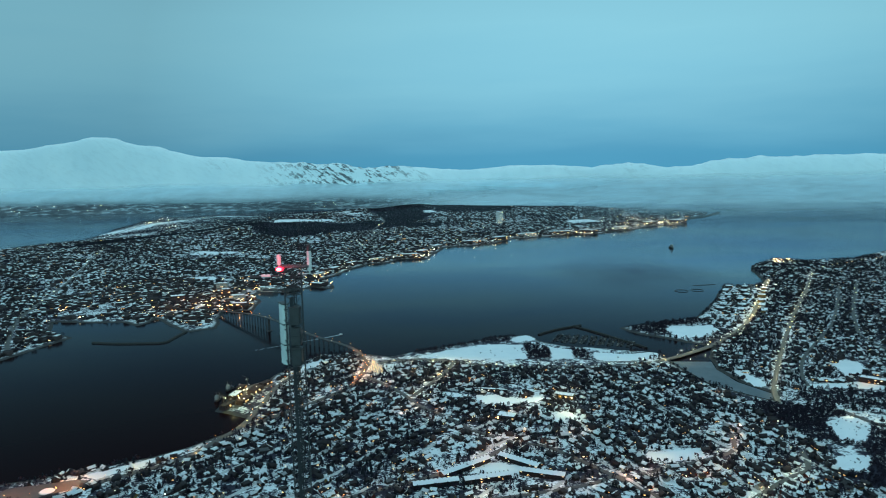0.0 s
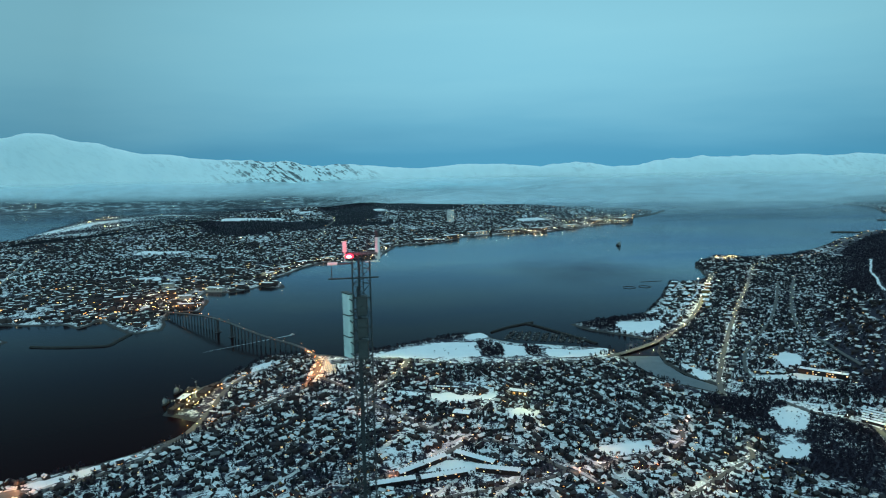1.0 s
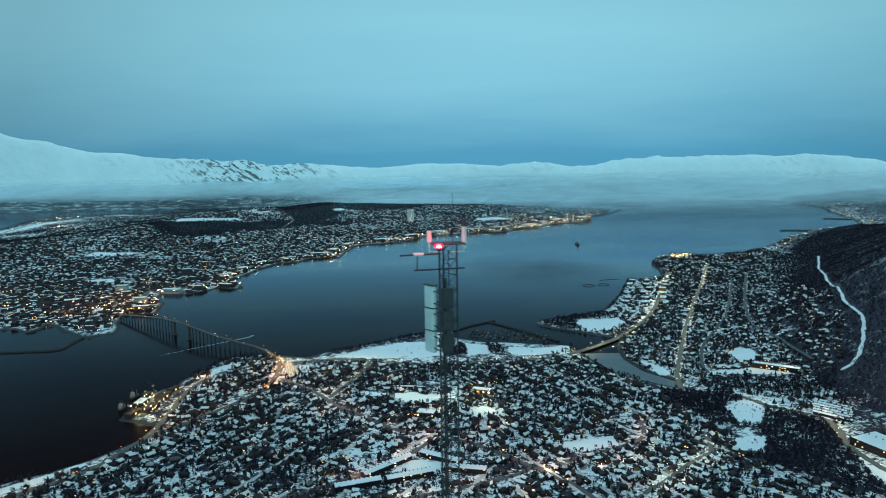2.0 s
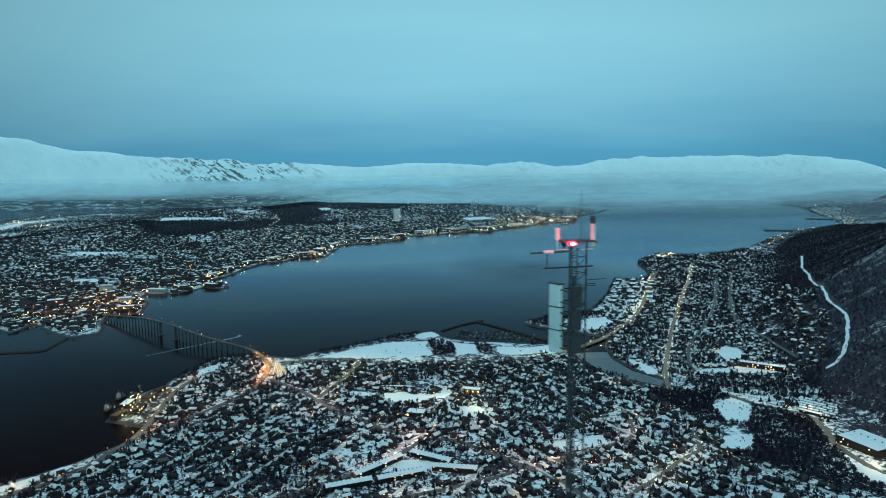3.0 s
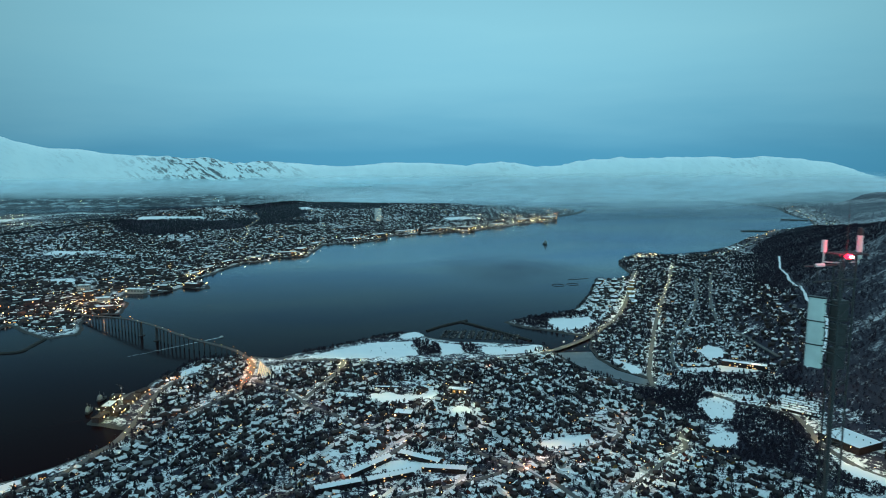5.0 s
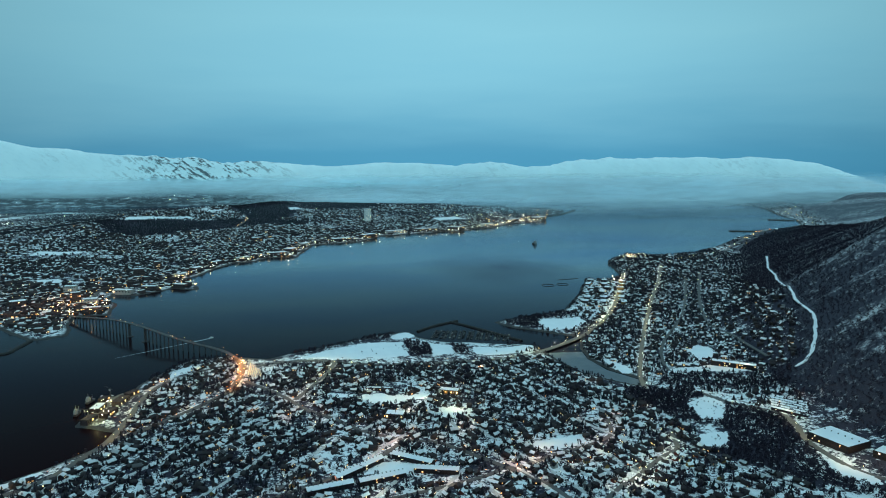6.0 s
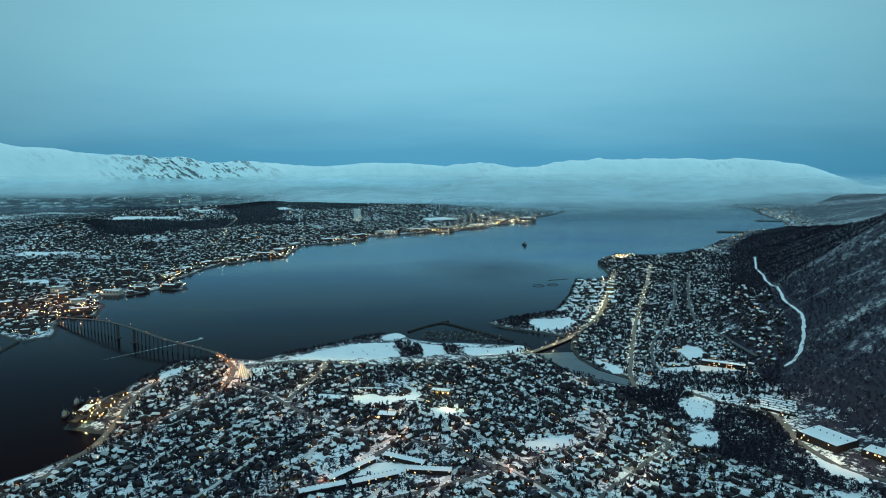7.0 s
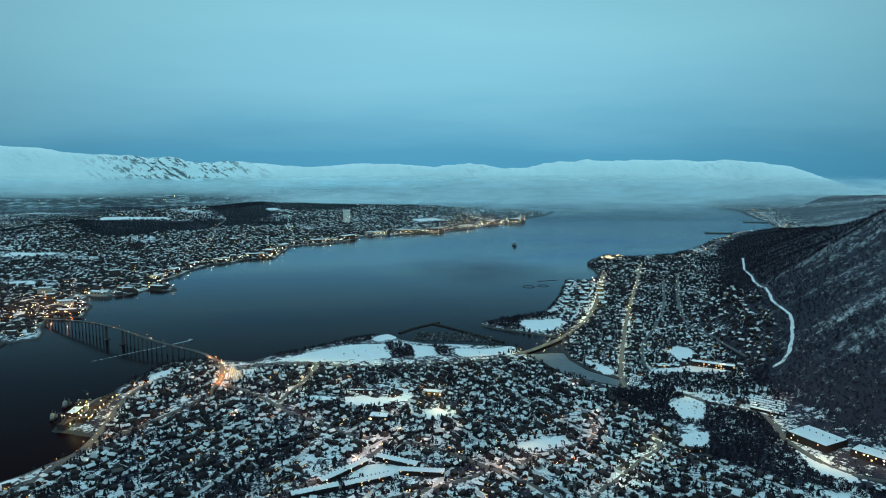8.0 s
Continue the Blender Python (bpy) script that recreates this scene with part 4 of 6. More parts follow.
def build_house(mat, long_side, width, eaves, rise, chimney_at, annex):
    """One timber house: walls, two snowy roof slopes, chimney, windows, door; origin at its foot."""
    house = new("house")
    bm = bmesh.new()
    L, W = long_side / 2, width / 2
    vs = [bm.verts.new(c) for c in ((-L, -W, -1.2), (L, -W, -1.2), (L, W, -1.2), (-L, W, -1.2), (-L, -W, eaves), (L, -W, eaves), (L, W, eaves), (-L, W, eaves), (-L, 0, eaves + rise), (L, 0, eaves + rise))]
    for q in ((0, 1, 5, 4), (2, 3, 7, 6), (1, 2, 6, 9, 5), (3, 0, 4, 8, 7)):
        bm.faces.new([vs[i] for i in q])
    if annex:
        box(bm, L * 0.4, -W - 0.7, -1.0, L * 0.8, 1.6, eaves * 0.6 + 1.0)
    part("wall", bm, mat, house)
    for sg in (-1, 1):
        bm = bmesh.new()
        over, t = 0.4, 0.22
        drop = over * rise / W
        a = [(-L - over, sg * (W + over), eaves - drop), (L + over, sg * (W + over), eaves - drop), (L + over, 0, eaves + rise), (-L - over, 0, eaves + rise)]
        lo, hi = [bm.verts.new(c) for c in a], [bm.verts.new((x, y, z + t)) for x, y, z in a]
        bm.faces.new(hi)
        bm.faces.new(lo[::-1])
        for i in range(4):
            bm.faces.new((lo[i], lo[(i + 1) % 4], hi[(i + 1) % 4], hi[i]))
        bmesh.ops.recalc_face_normals(bm, faces=bm.faces)
        part("roof", bm, ROOF, house)
    bm = bmesh.new()
    box(bm, chimney_at * L, 0.15, eaves + rise - 0.4, 0.5, 0.5, 1.1, bevel=0.05)
    part("chimney", bm, CONCRETE, house)
    for sg in (-1, 1):
        for k, x in enumerate((-0.55, 0.0, 0.55)):
            bm = bmesh.new()
            box(bm, x * L, sg * (W + 0.02), eaves * 0.42, 0.9, 0.08, 0.9)
            lit = (k + (sg > 0) + int(L * 10)) % 7 == 0
            part("window", bm, WINDOW_GLOW if lit else GLASS_DARK, house, "lit window" if lit else "")
    bm = bmesh.new()
    box(bm, -L * 0.8, -W - 0.03, 0, 0.7, 0.08, 1.5)
    part("door", bm, WALL_DARK, house)
    return house


HOUSE_KINDS = [
    (WALL_DARK, 6.4, 4.6, 2.7, 1.5, 0.3, True, "dark-stained timber house with a snow-laden gable roof"),
    (WALL_RED, 5.6, 4.4, 2.5, 1.6, -0.4, False, "red timber house with a snow-laden gable roof"),
    (WALL_WHITE, 6.8, 4.8, 3.1, 1.5, 0.5, True, "white timber house with a snow-laden gable roof"),
    (WALL_OCHRE, 5.8, 4.6, 2.8, 1.7, 0.1, False, "ochre timber house with a snow-laden gable roof"),
    (WALL, 7.4, 4.6, 2.4, 1.3, -0.2, True, "brown timber bungalow with a snow-laden gable roof"),
    (WALL_DARK, 8.2, 4.4, 3.2, 1.3, 0.0, False, "long dark timber house with a snow-laden gable roof"),
]
protos = []
for *args, label in HOUSE_KINDS:
    protos.append(tagged(build_house(*args), label, "house", group="houses below the mountain"))
for k, i in enumerate(single):
    x, y, t = houses[i]
    m = pose(x, y, float(ground_z(x, y)) + 0.15, 0, 0, math.degrees(t))
    kind = int(rng.choice(len(protos), p=[0.3, 0.12, 0.13, 0.12, 0.18, 0.15]))
    if k < len(protos):
        protos[k].matrix_basis = m
    else:
        copy_thing(protos[kind], m)

n = len(mass)
place, turn = on_ground(houses[mass, 0], houses[mass, 1]), houses[mass, 2]
size = sizes(n, (5.2, 4.2, 2.3), (9.5, 6.0, 3.6))
tagged(scatter("town_houses", gable(), place, size, turn, [WALL, ROOF]), "tightly packed timber houses with snow-covered gable roofs", "houses", kind="stuff")
# garages, sheds and lean-tos beside the houses
extra = rng.random(len(houses)) < 0.6
gx, gy = houses[extra, 0] + rng.uniform(-5.5, 5.5, extra.sum()), houses[extra, 1] + rng.uniform(-5.5, 5.5, extra.sum())
ok = clear_of(gx, gy, 2.0) & (land_reach(gx, gy) > 5) & (gy > 440)
tagged(scatter("garages", gable(rise=0.35), on_ground(gx[ok], gy[ok]), sizes(ok.sum(), (2.4, 2.2, 1.5), (4.4, 3.2, 2.3)), houses[extra, 2][ok] + 1.57 * rng.integers(0, 2, ok.sum()), [WALL, ROOF]),
       "small garages and sheds under snow between the houses", "garages", kind="stuff")
pick = rng.random(n) < 0.75
tagged(scatter("house_windows", window_row(3, 1, 0.9), place[pick], size[pick], turn[pick], [GLASS_DARK]), "dark windows of the packed timber houses", "windows", kind="stuff")
pick = rng.random(n) < 0.13
tagged(scatter("lit_house_windows", window_row(2, 1, 0.8), place[pick], size[pick] * 1.01, turn[pick], [WINDOW_GLOW]), "warmly lit windows of the packed houses", "windows", kind="stuff")

n = len(far_houses)
place, turn = on_ground(far_houses[:, 0], far_houses[:, 1]), far_houses[:, 2]
size = sizes(n, (4.8, 4.2, 2.6), (8.2, 5.8, 4.2))
centre = np.hypot(place[:, 0] + 560, place[:, 1] - 1560) < 330 + 80 * ripple(place[:, 0], place[:, 1], 50, 2.0)
boxy = rng.random(n) < np.where(centre, 0.7, 0.16)
size[boxy] = sizes(boxy.sum(), (7, 6, 4), (17, 11, 9))
tagged(scatter("island_houses", gable(), place[~boxy], size[~boxy], turn[~boxy], [WALL, ROOF]), "dense island town of timber houses under snow", "houses", kind="stuff")
tagged(scatter("island_blocks", flat_block(), place[boxy], size[boxy], turn[boxy], [WALL, ROOF]), "flat-roofed town blocks under snow", "buildings", kind="stuff")
pick = rng.random(n) < 0.03 + 0.12 * centre + 0.08 * np.exp(-signed_reach(place[:, 0], place[:, 1], OUTLINES[1]) / 60)
tagged(scatter("lit_island_windows", window_row(2, 1, 0.9), place[pick], size[pick] * 1.01, turn[pick], [WINDOW_GLOW]), "warmly lit windows of the island town", "windows", kind="stuff")


# ---- trees ----
def spruce_shape(seed):
    r = random.Random(seed)
    v, f = [], []
    for z0, z1, w in ((0.06, 0.5, 0.34), (0.28, 0.74, 0.26), (0.52, 1.0, 0.17)):
        k = len(v)
        v.append((0, 0, z1))
        for i in range(7):
            a = i / 7 * math.tau + r.uniform(-0.2, 0.2)
            q = w * r.uniform(0.65, 1.15)
            v.append((q * math.cos(a), q * math.sin(a), z0 + r.uniform(-0.05, 0.06)))
        f += [(k, k + 1 + i, k + 1 + (i + 1) % 7) for i in range(7)]
    k = len(v)
    v += [(0.03 * math.cos(a), 0.03 * math.sin(a), z) for z in (-0.1, 0.3) for a in (0, 2.1, 4.2)]
    f += [(k + i, k + (i + 1) % 3, k + 3 + (i + 1) % 3, k + 3 + i) for i in range(3)]
    return v, f, [0] * len(f)


def birch_shape(seed, sprays=16):
    """A bare tree: a tapered trunk, limbs and an open crown of twig sprays."""
    r = random.Random(seed)
    v = [(0.035 * math.cos(a), 0.035 * math.sin(a), -0.1) for a in (0, 2.1, 4.2)] + [(0.0, 0.0, 0.85)]
    f = [(0, 1, 3), (1, 2, 3), (2, 0, 3)]
    for i in range(sprays):
        a, z = r.uniform(0, math.tau), r.uniform(0.25, 0.9)
        out = (0.16 + 0.22 * math.sin(math.pi * min(1, z + 0.05))) * r.uniform(0.5, 1.1)
        c = Vector((out * math.cos(a), out * math.sin(a), z + 0.08))
        d = Vector((math.cos(a), math.sin(a), r.uniform(0.2, 1.0))).normalized()
        s = d.cross(Vector((r.uniform(-1, 1), r.uniform(-1, 1), r.uniform(-1, 1)))).normalized()
        k = len(v)
        v += [tuple(c - d * 0.16), tuple(c + s * 0.14), tuple(c + d * 0.13), tuple(c - s * 0.14)]
        f += [(k, k + 1, k + 2, k + 3), (3, k, k + 1)] if i % 4 == 0 else [(k, k + 1, k + 2, k + 3)]
    return v, f, [0] * len(f)


def plant(name, label, shape, px, py, lo, hi, mat):
    n = len(px)
    h = rng.uniform(lo, hi, n)
    size = np.stack([h * rng.uniform(0.75, 1.1, n), h * rng.uniform(0.75, 1.1, n), h], -1)
    return tagged(scatter(name, shape, on_ground(px, py), size, rng.uniform(0, 6.3, n), [mat]), label, "trees", kind="stuff")


def random_points(x0, x1, y0, y1, spacing):
    g = np.stack(np.meshgrid(np.arange(x0, x1, spacing), np.arange(y0, y1, spacing)), -1).reshape(-1, 2)
    g = g + rng.uniform(-spacing * 0.55, spacing * 0.55, g.shape)
    return g[:, 0], g[:, 1]


def off_lanes(px, py, gap):
    ok = np.ones(np.shape(px), bool)
    for k in lanes:
        xs, ys = zip(*k)
        near = np.nonzero((px > min(xs) - gap) & (px < max(xs) + gap) & (py > min(ys) - gap) & (py < max(ys) + gap))[0]
        if min(ys) < 1300:
            ok[near] &= off_line(px[near], py[near], k) > gap
    return ok


# undergrowth darkens the ground inside the woods
flat = np.empty(len(ground.data.vertices) * 3)
ground.data.vertices.foreach_get("co", flat)
flat = flat.reshape(-1, 3)
under = np.empty(len(flat))
ground.data.attributes["brushwood"].data.foreach_get("value", under)
near = np.nonzero((np.abs(flat[:, 0]) < 1600) & (flat[:, 1] > 450) & (flat[:, 1] < 4000))[0]
under[near] += 0.03 * inside(flat[near, 0], flat[near, 1], WOODS[:6]) + 0.06 * inside(flat[near, 0], flat[near, 1], WOODS[:1]) + 0.20 * inside(flat[near, 0], flat[near, 1], WOODS[6:]) - 0.09 * inside(flat[near, 0], flat[near, 1], [WORKS_YARD])
# swept ground in the valley and between the near houses
under[near] -= 0.045 * inside(flat[near, 0], flat[near, 1], [VALLEY_FLOOR]) + 0.006 * (flat[near, 1] < 820) * (flat[near, 0] < 380)
ground.data.attributes["brushwood"].data.foreach_set("value", under)
veiled = np.empty(len(flat))
ground.data.attributes["hillside"].data.foreach_get("value", veiled)
veiled[near] *= ~inside(flat[near, 0], flat[near, 1], [QUARTERS[3][0]], 8)
ground.data.attributes["hillside"].data.foreach_set("value", veiled)

# trees between the houses
tx, ty = random_points(-560, 1300, 470, 2100, 6.2)
ok = (inside(tx, ty, [q[0] for q in QUARTERS[:4] + QUARTERS[5:]], 6) | inside(tx, ty, [QUARTERS[3][0]], 120) & (crest(tx, ty, RIGHT_MOUNTAIN, 1.15) <= 4)) & clear_of(tx, ty, 1.5) & (land_reach(tx, ty) > 3)
ok &= rng.random(len(tx)) < np.clip(0.74 + 0.75 * ripple(tx, ty, 24, 5.0), 0.14, 1.0) * np.where((tx > 600) & (ty < 1120), 0.6, 1.0)
ok &= ~inside(tx, ty, [WORKS_YARD]) | (rng.random(len(tx)) < 0.12)
ok[ok] &= off_lanes(tx[ok], ty[ok], 3.2)
tx, ty = tx[ok], ty[ok]
kind = rng.random(len(tx))
for j in range(3):
    s = (kind > j / 3) & (kind <= (j + 1) / 3)
    if j == 0:
        plant("garden_spruces", "dark spruces between the houses", spruce_shape(j), tx[s], ty[s], 4.0, 8.0, SPRUCE)
    else:
        plant("garden_birches", "bare dark birches between the houses", birch_shape(j), tx[s], ty[s], 4.0, 7.2, BARK)

# woods in the valley, on the shore and on the hillside
tx, ty = random_points(-120, 680, 470, 1320, 4.7)
ok = inside(tx, ty, WOODS[:6]) & (land_reach(tx, ty) > 2) & clear_of(tx, ty, 1.5)
ok &= ~inside(tx, ty, WOODS[1:2]) | (rng.random(len(tx)) < np.clip(0.5 + 0.5 * ripple(tx, ty, 19, 1.9), 0.1, 0.8))
plant("valley_woods", "bare dark riverside woods over snow", birch_shape(11, 20), tx[ok], ty[ok], 3.6, 6.2, BARK)
tx, ty = random_points(0, 520, 640, 1160, 5.0)
open_ground = inside(tx, ty, [q for k, q in FIELDS if k in ("snowy_meadow", "snowy_clearing", "river_bank")]) & (rng.random(len(tx)) < 0.16)
open_ground |= inside(tx, ty, [q for k, q in FIELDS if k in ("shore_park", "marina_green", "ski_ground", "playing_field")]) & (rng.random(len(tx)) < 0.018)
plant("field_bushes", "lone bare bushes on the snowy fields", birch_shape(12, 14), tx[open_ground], ty[open_ground], 1.6, 4.4, BARK)
tx, ty = random_points(480, 2000, 150, 2300, 4.6)
rise = crest(tx, ty, RIGHT_MOUNTAIN, 1.15)
streak = ripple(0.44 * tx + 0.9 * ty, 0.13 * (0.9 * tx - 0.44 * ty), 17, 2.2)
ok = (rise > 4) & ~(inside(tx, ty, [VALLEY_FLOOR]) & ((rng.random(len(tx)) < 0.72) | (np.hypot(tx - 540, ty - 605) < 42) | (np.hypot(tx - 556, ty - 728) < 36))) & (off_line(tx, ty, TRAIL) > 3.4) & ~inside(tx, ty, [q[0] for q in QUARTERS], 2) & (land_reach(tx, ty) > 10) & clear_of(tx, ty, 2)
ok &= (rng.random(len(tx)) < np.clip(0.72 - 0.40 * np.clip((streak - 0.05) / 0.4, 0, 1) * np.clip((rise - 34) / 30, 0, 1) - np.clip((rise - 80) / 160, 0, 0.4), 0.12, 1))
ok &= np.arctan2(tx, ty) < radians(54)
tx, ty = tx[ok], ty[ok]
half = rng.random(len(tx)) < 0.5
plant("hillside_forest", "bare birch forest on a steep snowy hillside", birch_shape(21, 9), tx[half], ty[half], 3.8, 6.8, BARK)
plant("hillside_forest", "bare birch forest on a steep snowy hillside", birch_shape(22, 9), tx[~half], ty[~half], 3.8, 6.8, BARK)
tx, ty = random_points(-1500, 700, 1900, 3950, 6.4)
ok = inside(tx + 22 * ripple(tx, ty, 31, 2.7), ty + 40 * ripple(tx, ty, 43, 6.1), WOODS[6:]) & (signed_reach(tx, ty, OUTLINES[1]) > 10) & clear_of(tx, ty, 3)
ok &= rng.random(len(tx)) < np.clip(1.25 + 0.9 * ripple(tx, ty, 55, 3.1), 0.35, 1)
tx, ty = tx[ok], ty[ok]
half = rng.random(len(tx)) < 0.62
plant("island_woods", "dark spruce woods on the island ridge", spruce_shape(31), tx[half], ty[half], 4.5, 8.5, SPRUCE)
plant("island_birches", "bare birch woods on the island ridge", birch_shape(32, 9), tx[~half], ty[~half], 4, 7.5, BARK)
tx, ty = random_points(-1800, 1400, 1050, 4300, 9.5)
ok = (signed_reach(tx, ty, OUTLINES[1]) > 8) & clear_of(tx, ty, 4) & ~inside(tx, ty, WOODS) & (np.abs(np.arctan2(tx, ty)) < radians(36))
ok &= rng.random(len(tx)) < np.clip(0.36 + 0.7 * ripple(tx, ty, 60, 7.0) + np.clip((ty - 3200) / 2000, 0, 0.4), 0.1, 1)
plant("island_trees", "dark trees among the island houses", birch_shape(41, 10), tx[ok], ty[ok], 6, 10.5, BARK)
tx, ty = random_points(1200, 3600, 1700, 4300, 13.0)
ok = (land_reach(tx, ty) > 14) & ~inside(tx, ty, [QUARTERS[4][0], QUARTERS[3][0]], 4) & (crest(tx, ty, RIGHT_MOUNTAIN) < 9) & (np.arctan2(tx, ty) < radians(50))
ok &= rng.random(len(tx)) < np.clip(0.16 + 0.5 * ripple(tx + 0.6 * ty, ty * 0.5, 90, 7.0), 0.02, 0.5)
plant("far_hill_woods", "dark woods on the far snowy slopes", birch_shape(51, 9), tx[ok], ty[ok], 3.5, 6, BARK)


# ---- street lamps ----
def lamp_spots(knots, spacing, width):
    p = smooth_line(knots, 2.0)
    run = np.concatenate([[0], np.cumsum(np.hypot(*np.diff(p, axis=0).T))])
    out = []
    for i, s in enumerate(np.arange(spacing / 2, run[-1], spacing)):
        q = np.array([np.interp(s, run, p[:, 0]), np.interp(s, run, p[:, 1])])
        e = np.array([np.interp(s + 1, run, p[:, 0]), np.interp(s + 1, run, p[:, 1])]) - q
        side = np.array([-e[1], e[0]]) / max(np.hypot(*e), 1e-6) * (1 if i % 2 else -1)
        out.append((*(q + side * (width / 2 + 0.6)), math.atan2(-side[1], -side[0])))
    return out


def lamp_shape(head):
    """A far street lamp: thin post, arm and lamp head."""
    v, f, s = [], [], []
    for (x, y, z), (a, b, c), k in (((0, 0, 0.5), (0.09, 0.09, 0.5), 0), ((0.5, 0, 0.985), (0.5, 0.05, 0.015), 0), ((1.0, 0, 0.95), (head, head, 0.06), 1)):
        o = len(v)
        v += [(x + i * a, y + j * b, z + l * c) for l in (-1, 1) for i, j in ((-1, -1), (1, -1), (1, 1), (-1, 1))]
        f += [tuple(o + q for q in w) for w in ((0, 1, 5, 4), (1, 2, 6, 5), (2, 3, 7, 6), (3, 0, 4, 7), (4, 5, 6, 7), (3, 2, 1, 0))]
        s += [k] * 6
    return v, f, s


def build_street_lamp(kind):
    lamp = new("street_lamp")
    bm = bmesh.new()
    rod(bm, (0, 0, -0.6), (0, 0, 4.6), 0.09, 0.06)
    part("pole", bm, DARK_STEEL, lamp)
    bm = bmesh.new()
    rod(bm, (0, 0, 4.5), (1.0, 0, 4.9), 0.05, 0.04)
    part("arm", bm, DARK_STEEL, lamp)
    bm = bmesh.new()
    box(bm, 1.15, 0, 4.65, 0.7, 0.42, 0.22, bevel=0.05)
    part("lamp_head", bm, kind, lamp, "glowing lamp head")
    return lamp


near_lamps = {1: [], 2: []}
far_lamps = {1: [], 2: []}
for _, _, width, spacing, kind, knots in ROADS:
    for x, y, t in lamp_spots(knots, spacing, width):
        (near_lamps if y < 1010 and len(near_lamps[1]) + len(near_lamps[2]) < 200 else far_lamps)[kind].append((x, y, t))
for k in lanes:
    for x, y, t in lamp_spots(k, 74, 3):
        far_lamps[1 if rng.random() < 0.7 else 2].append((x, y, t))
for kind, mat, far_mat, label in ((1, WARM, FAR_WARM, "orange sodium street lamp on a steel pole"), (2, PALE, FAR_PALE, "pale yellow street lamp on a steel pole")):
    proto = tagged(build_street_lamp(mat), label, "street lamp", group="street lamps along the roads")
    for i, (x, y, t) in enumerate(near_lamps[kind]):
        m = pose(x, y, max(float(ground_z(x, y)), 2.6) + 0.4, 0, 0, math.degrees(t))
        if i == 0:
            proto.matrix_basis = m
        else:
            copy_thing(proto, m)
    pts = far_lamps[kind]
    # lamps scattered between the island houses and along its quays
    shine = 0.009 + 0.08 * (np.hypot(far_houses[:, 0] + 560, far_houses[:, 1] - 1560) < 330) + 0.05 * np.exp(-signed_reach(far_houses[:, 0], far_houses[:, 1], OUTLINES[1]) / 70)
    for x, y, _ in far_houses[rng.random(len(far_houses)) < shine * (1.2 if kind == 1 else 0.9)]:
        pts.append((x + 7, y - 6, rng.uniform(0, 6)))
    pts = np.array(pts)
    place = on_ground(pts[:, 0], pts[:, 1])
    place[:, 2] = np.maximum(place[:, 2], 2.6) + 0.3
    d = np.hypot(place[:, 0], place[:, 1])
    grow = np.clip(d / 1350, 0.7, 1.9) * rng.uniform(0.6, 1.25, len(d))
    size = np.stack([grow * 1.0, grow * 1.0, 5.2 * np.ones(len(d))], -1)
    size[:, 2] *= rng.uniform(0.9, 1.3, len(d))
    s = lamp_shape(0.20)
    tagged(scatter("far_street_lamps", s, place, size, pts[:, 2], [DARK_STEEL, far_mat]), label.replace("street lamp", "street lamps") + " beyond the near streets", "street lamps", kind="stuff")


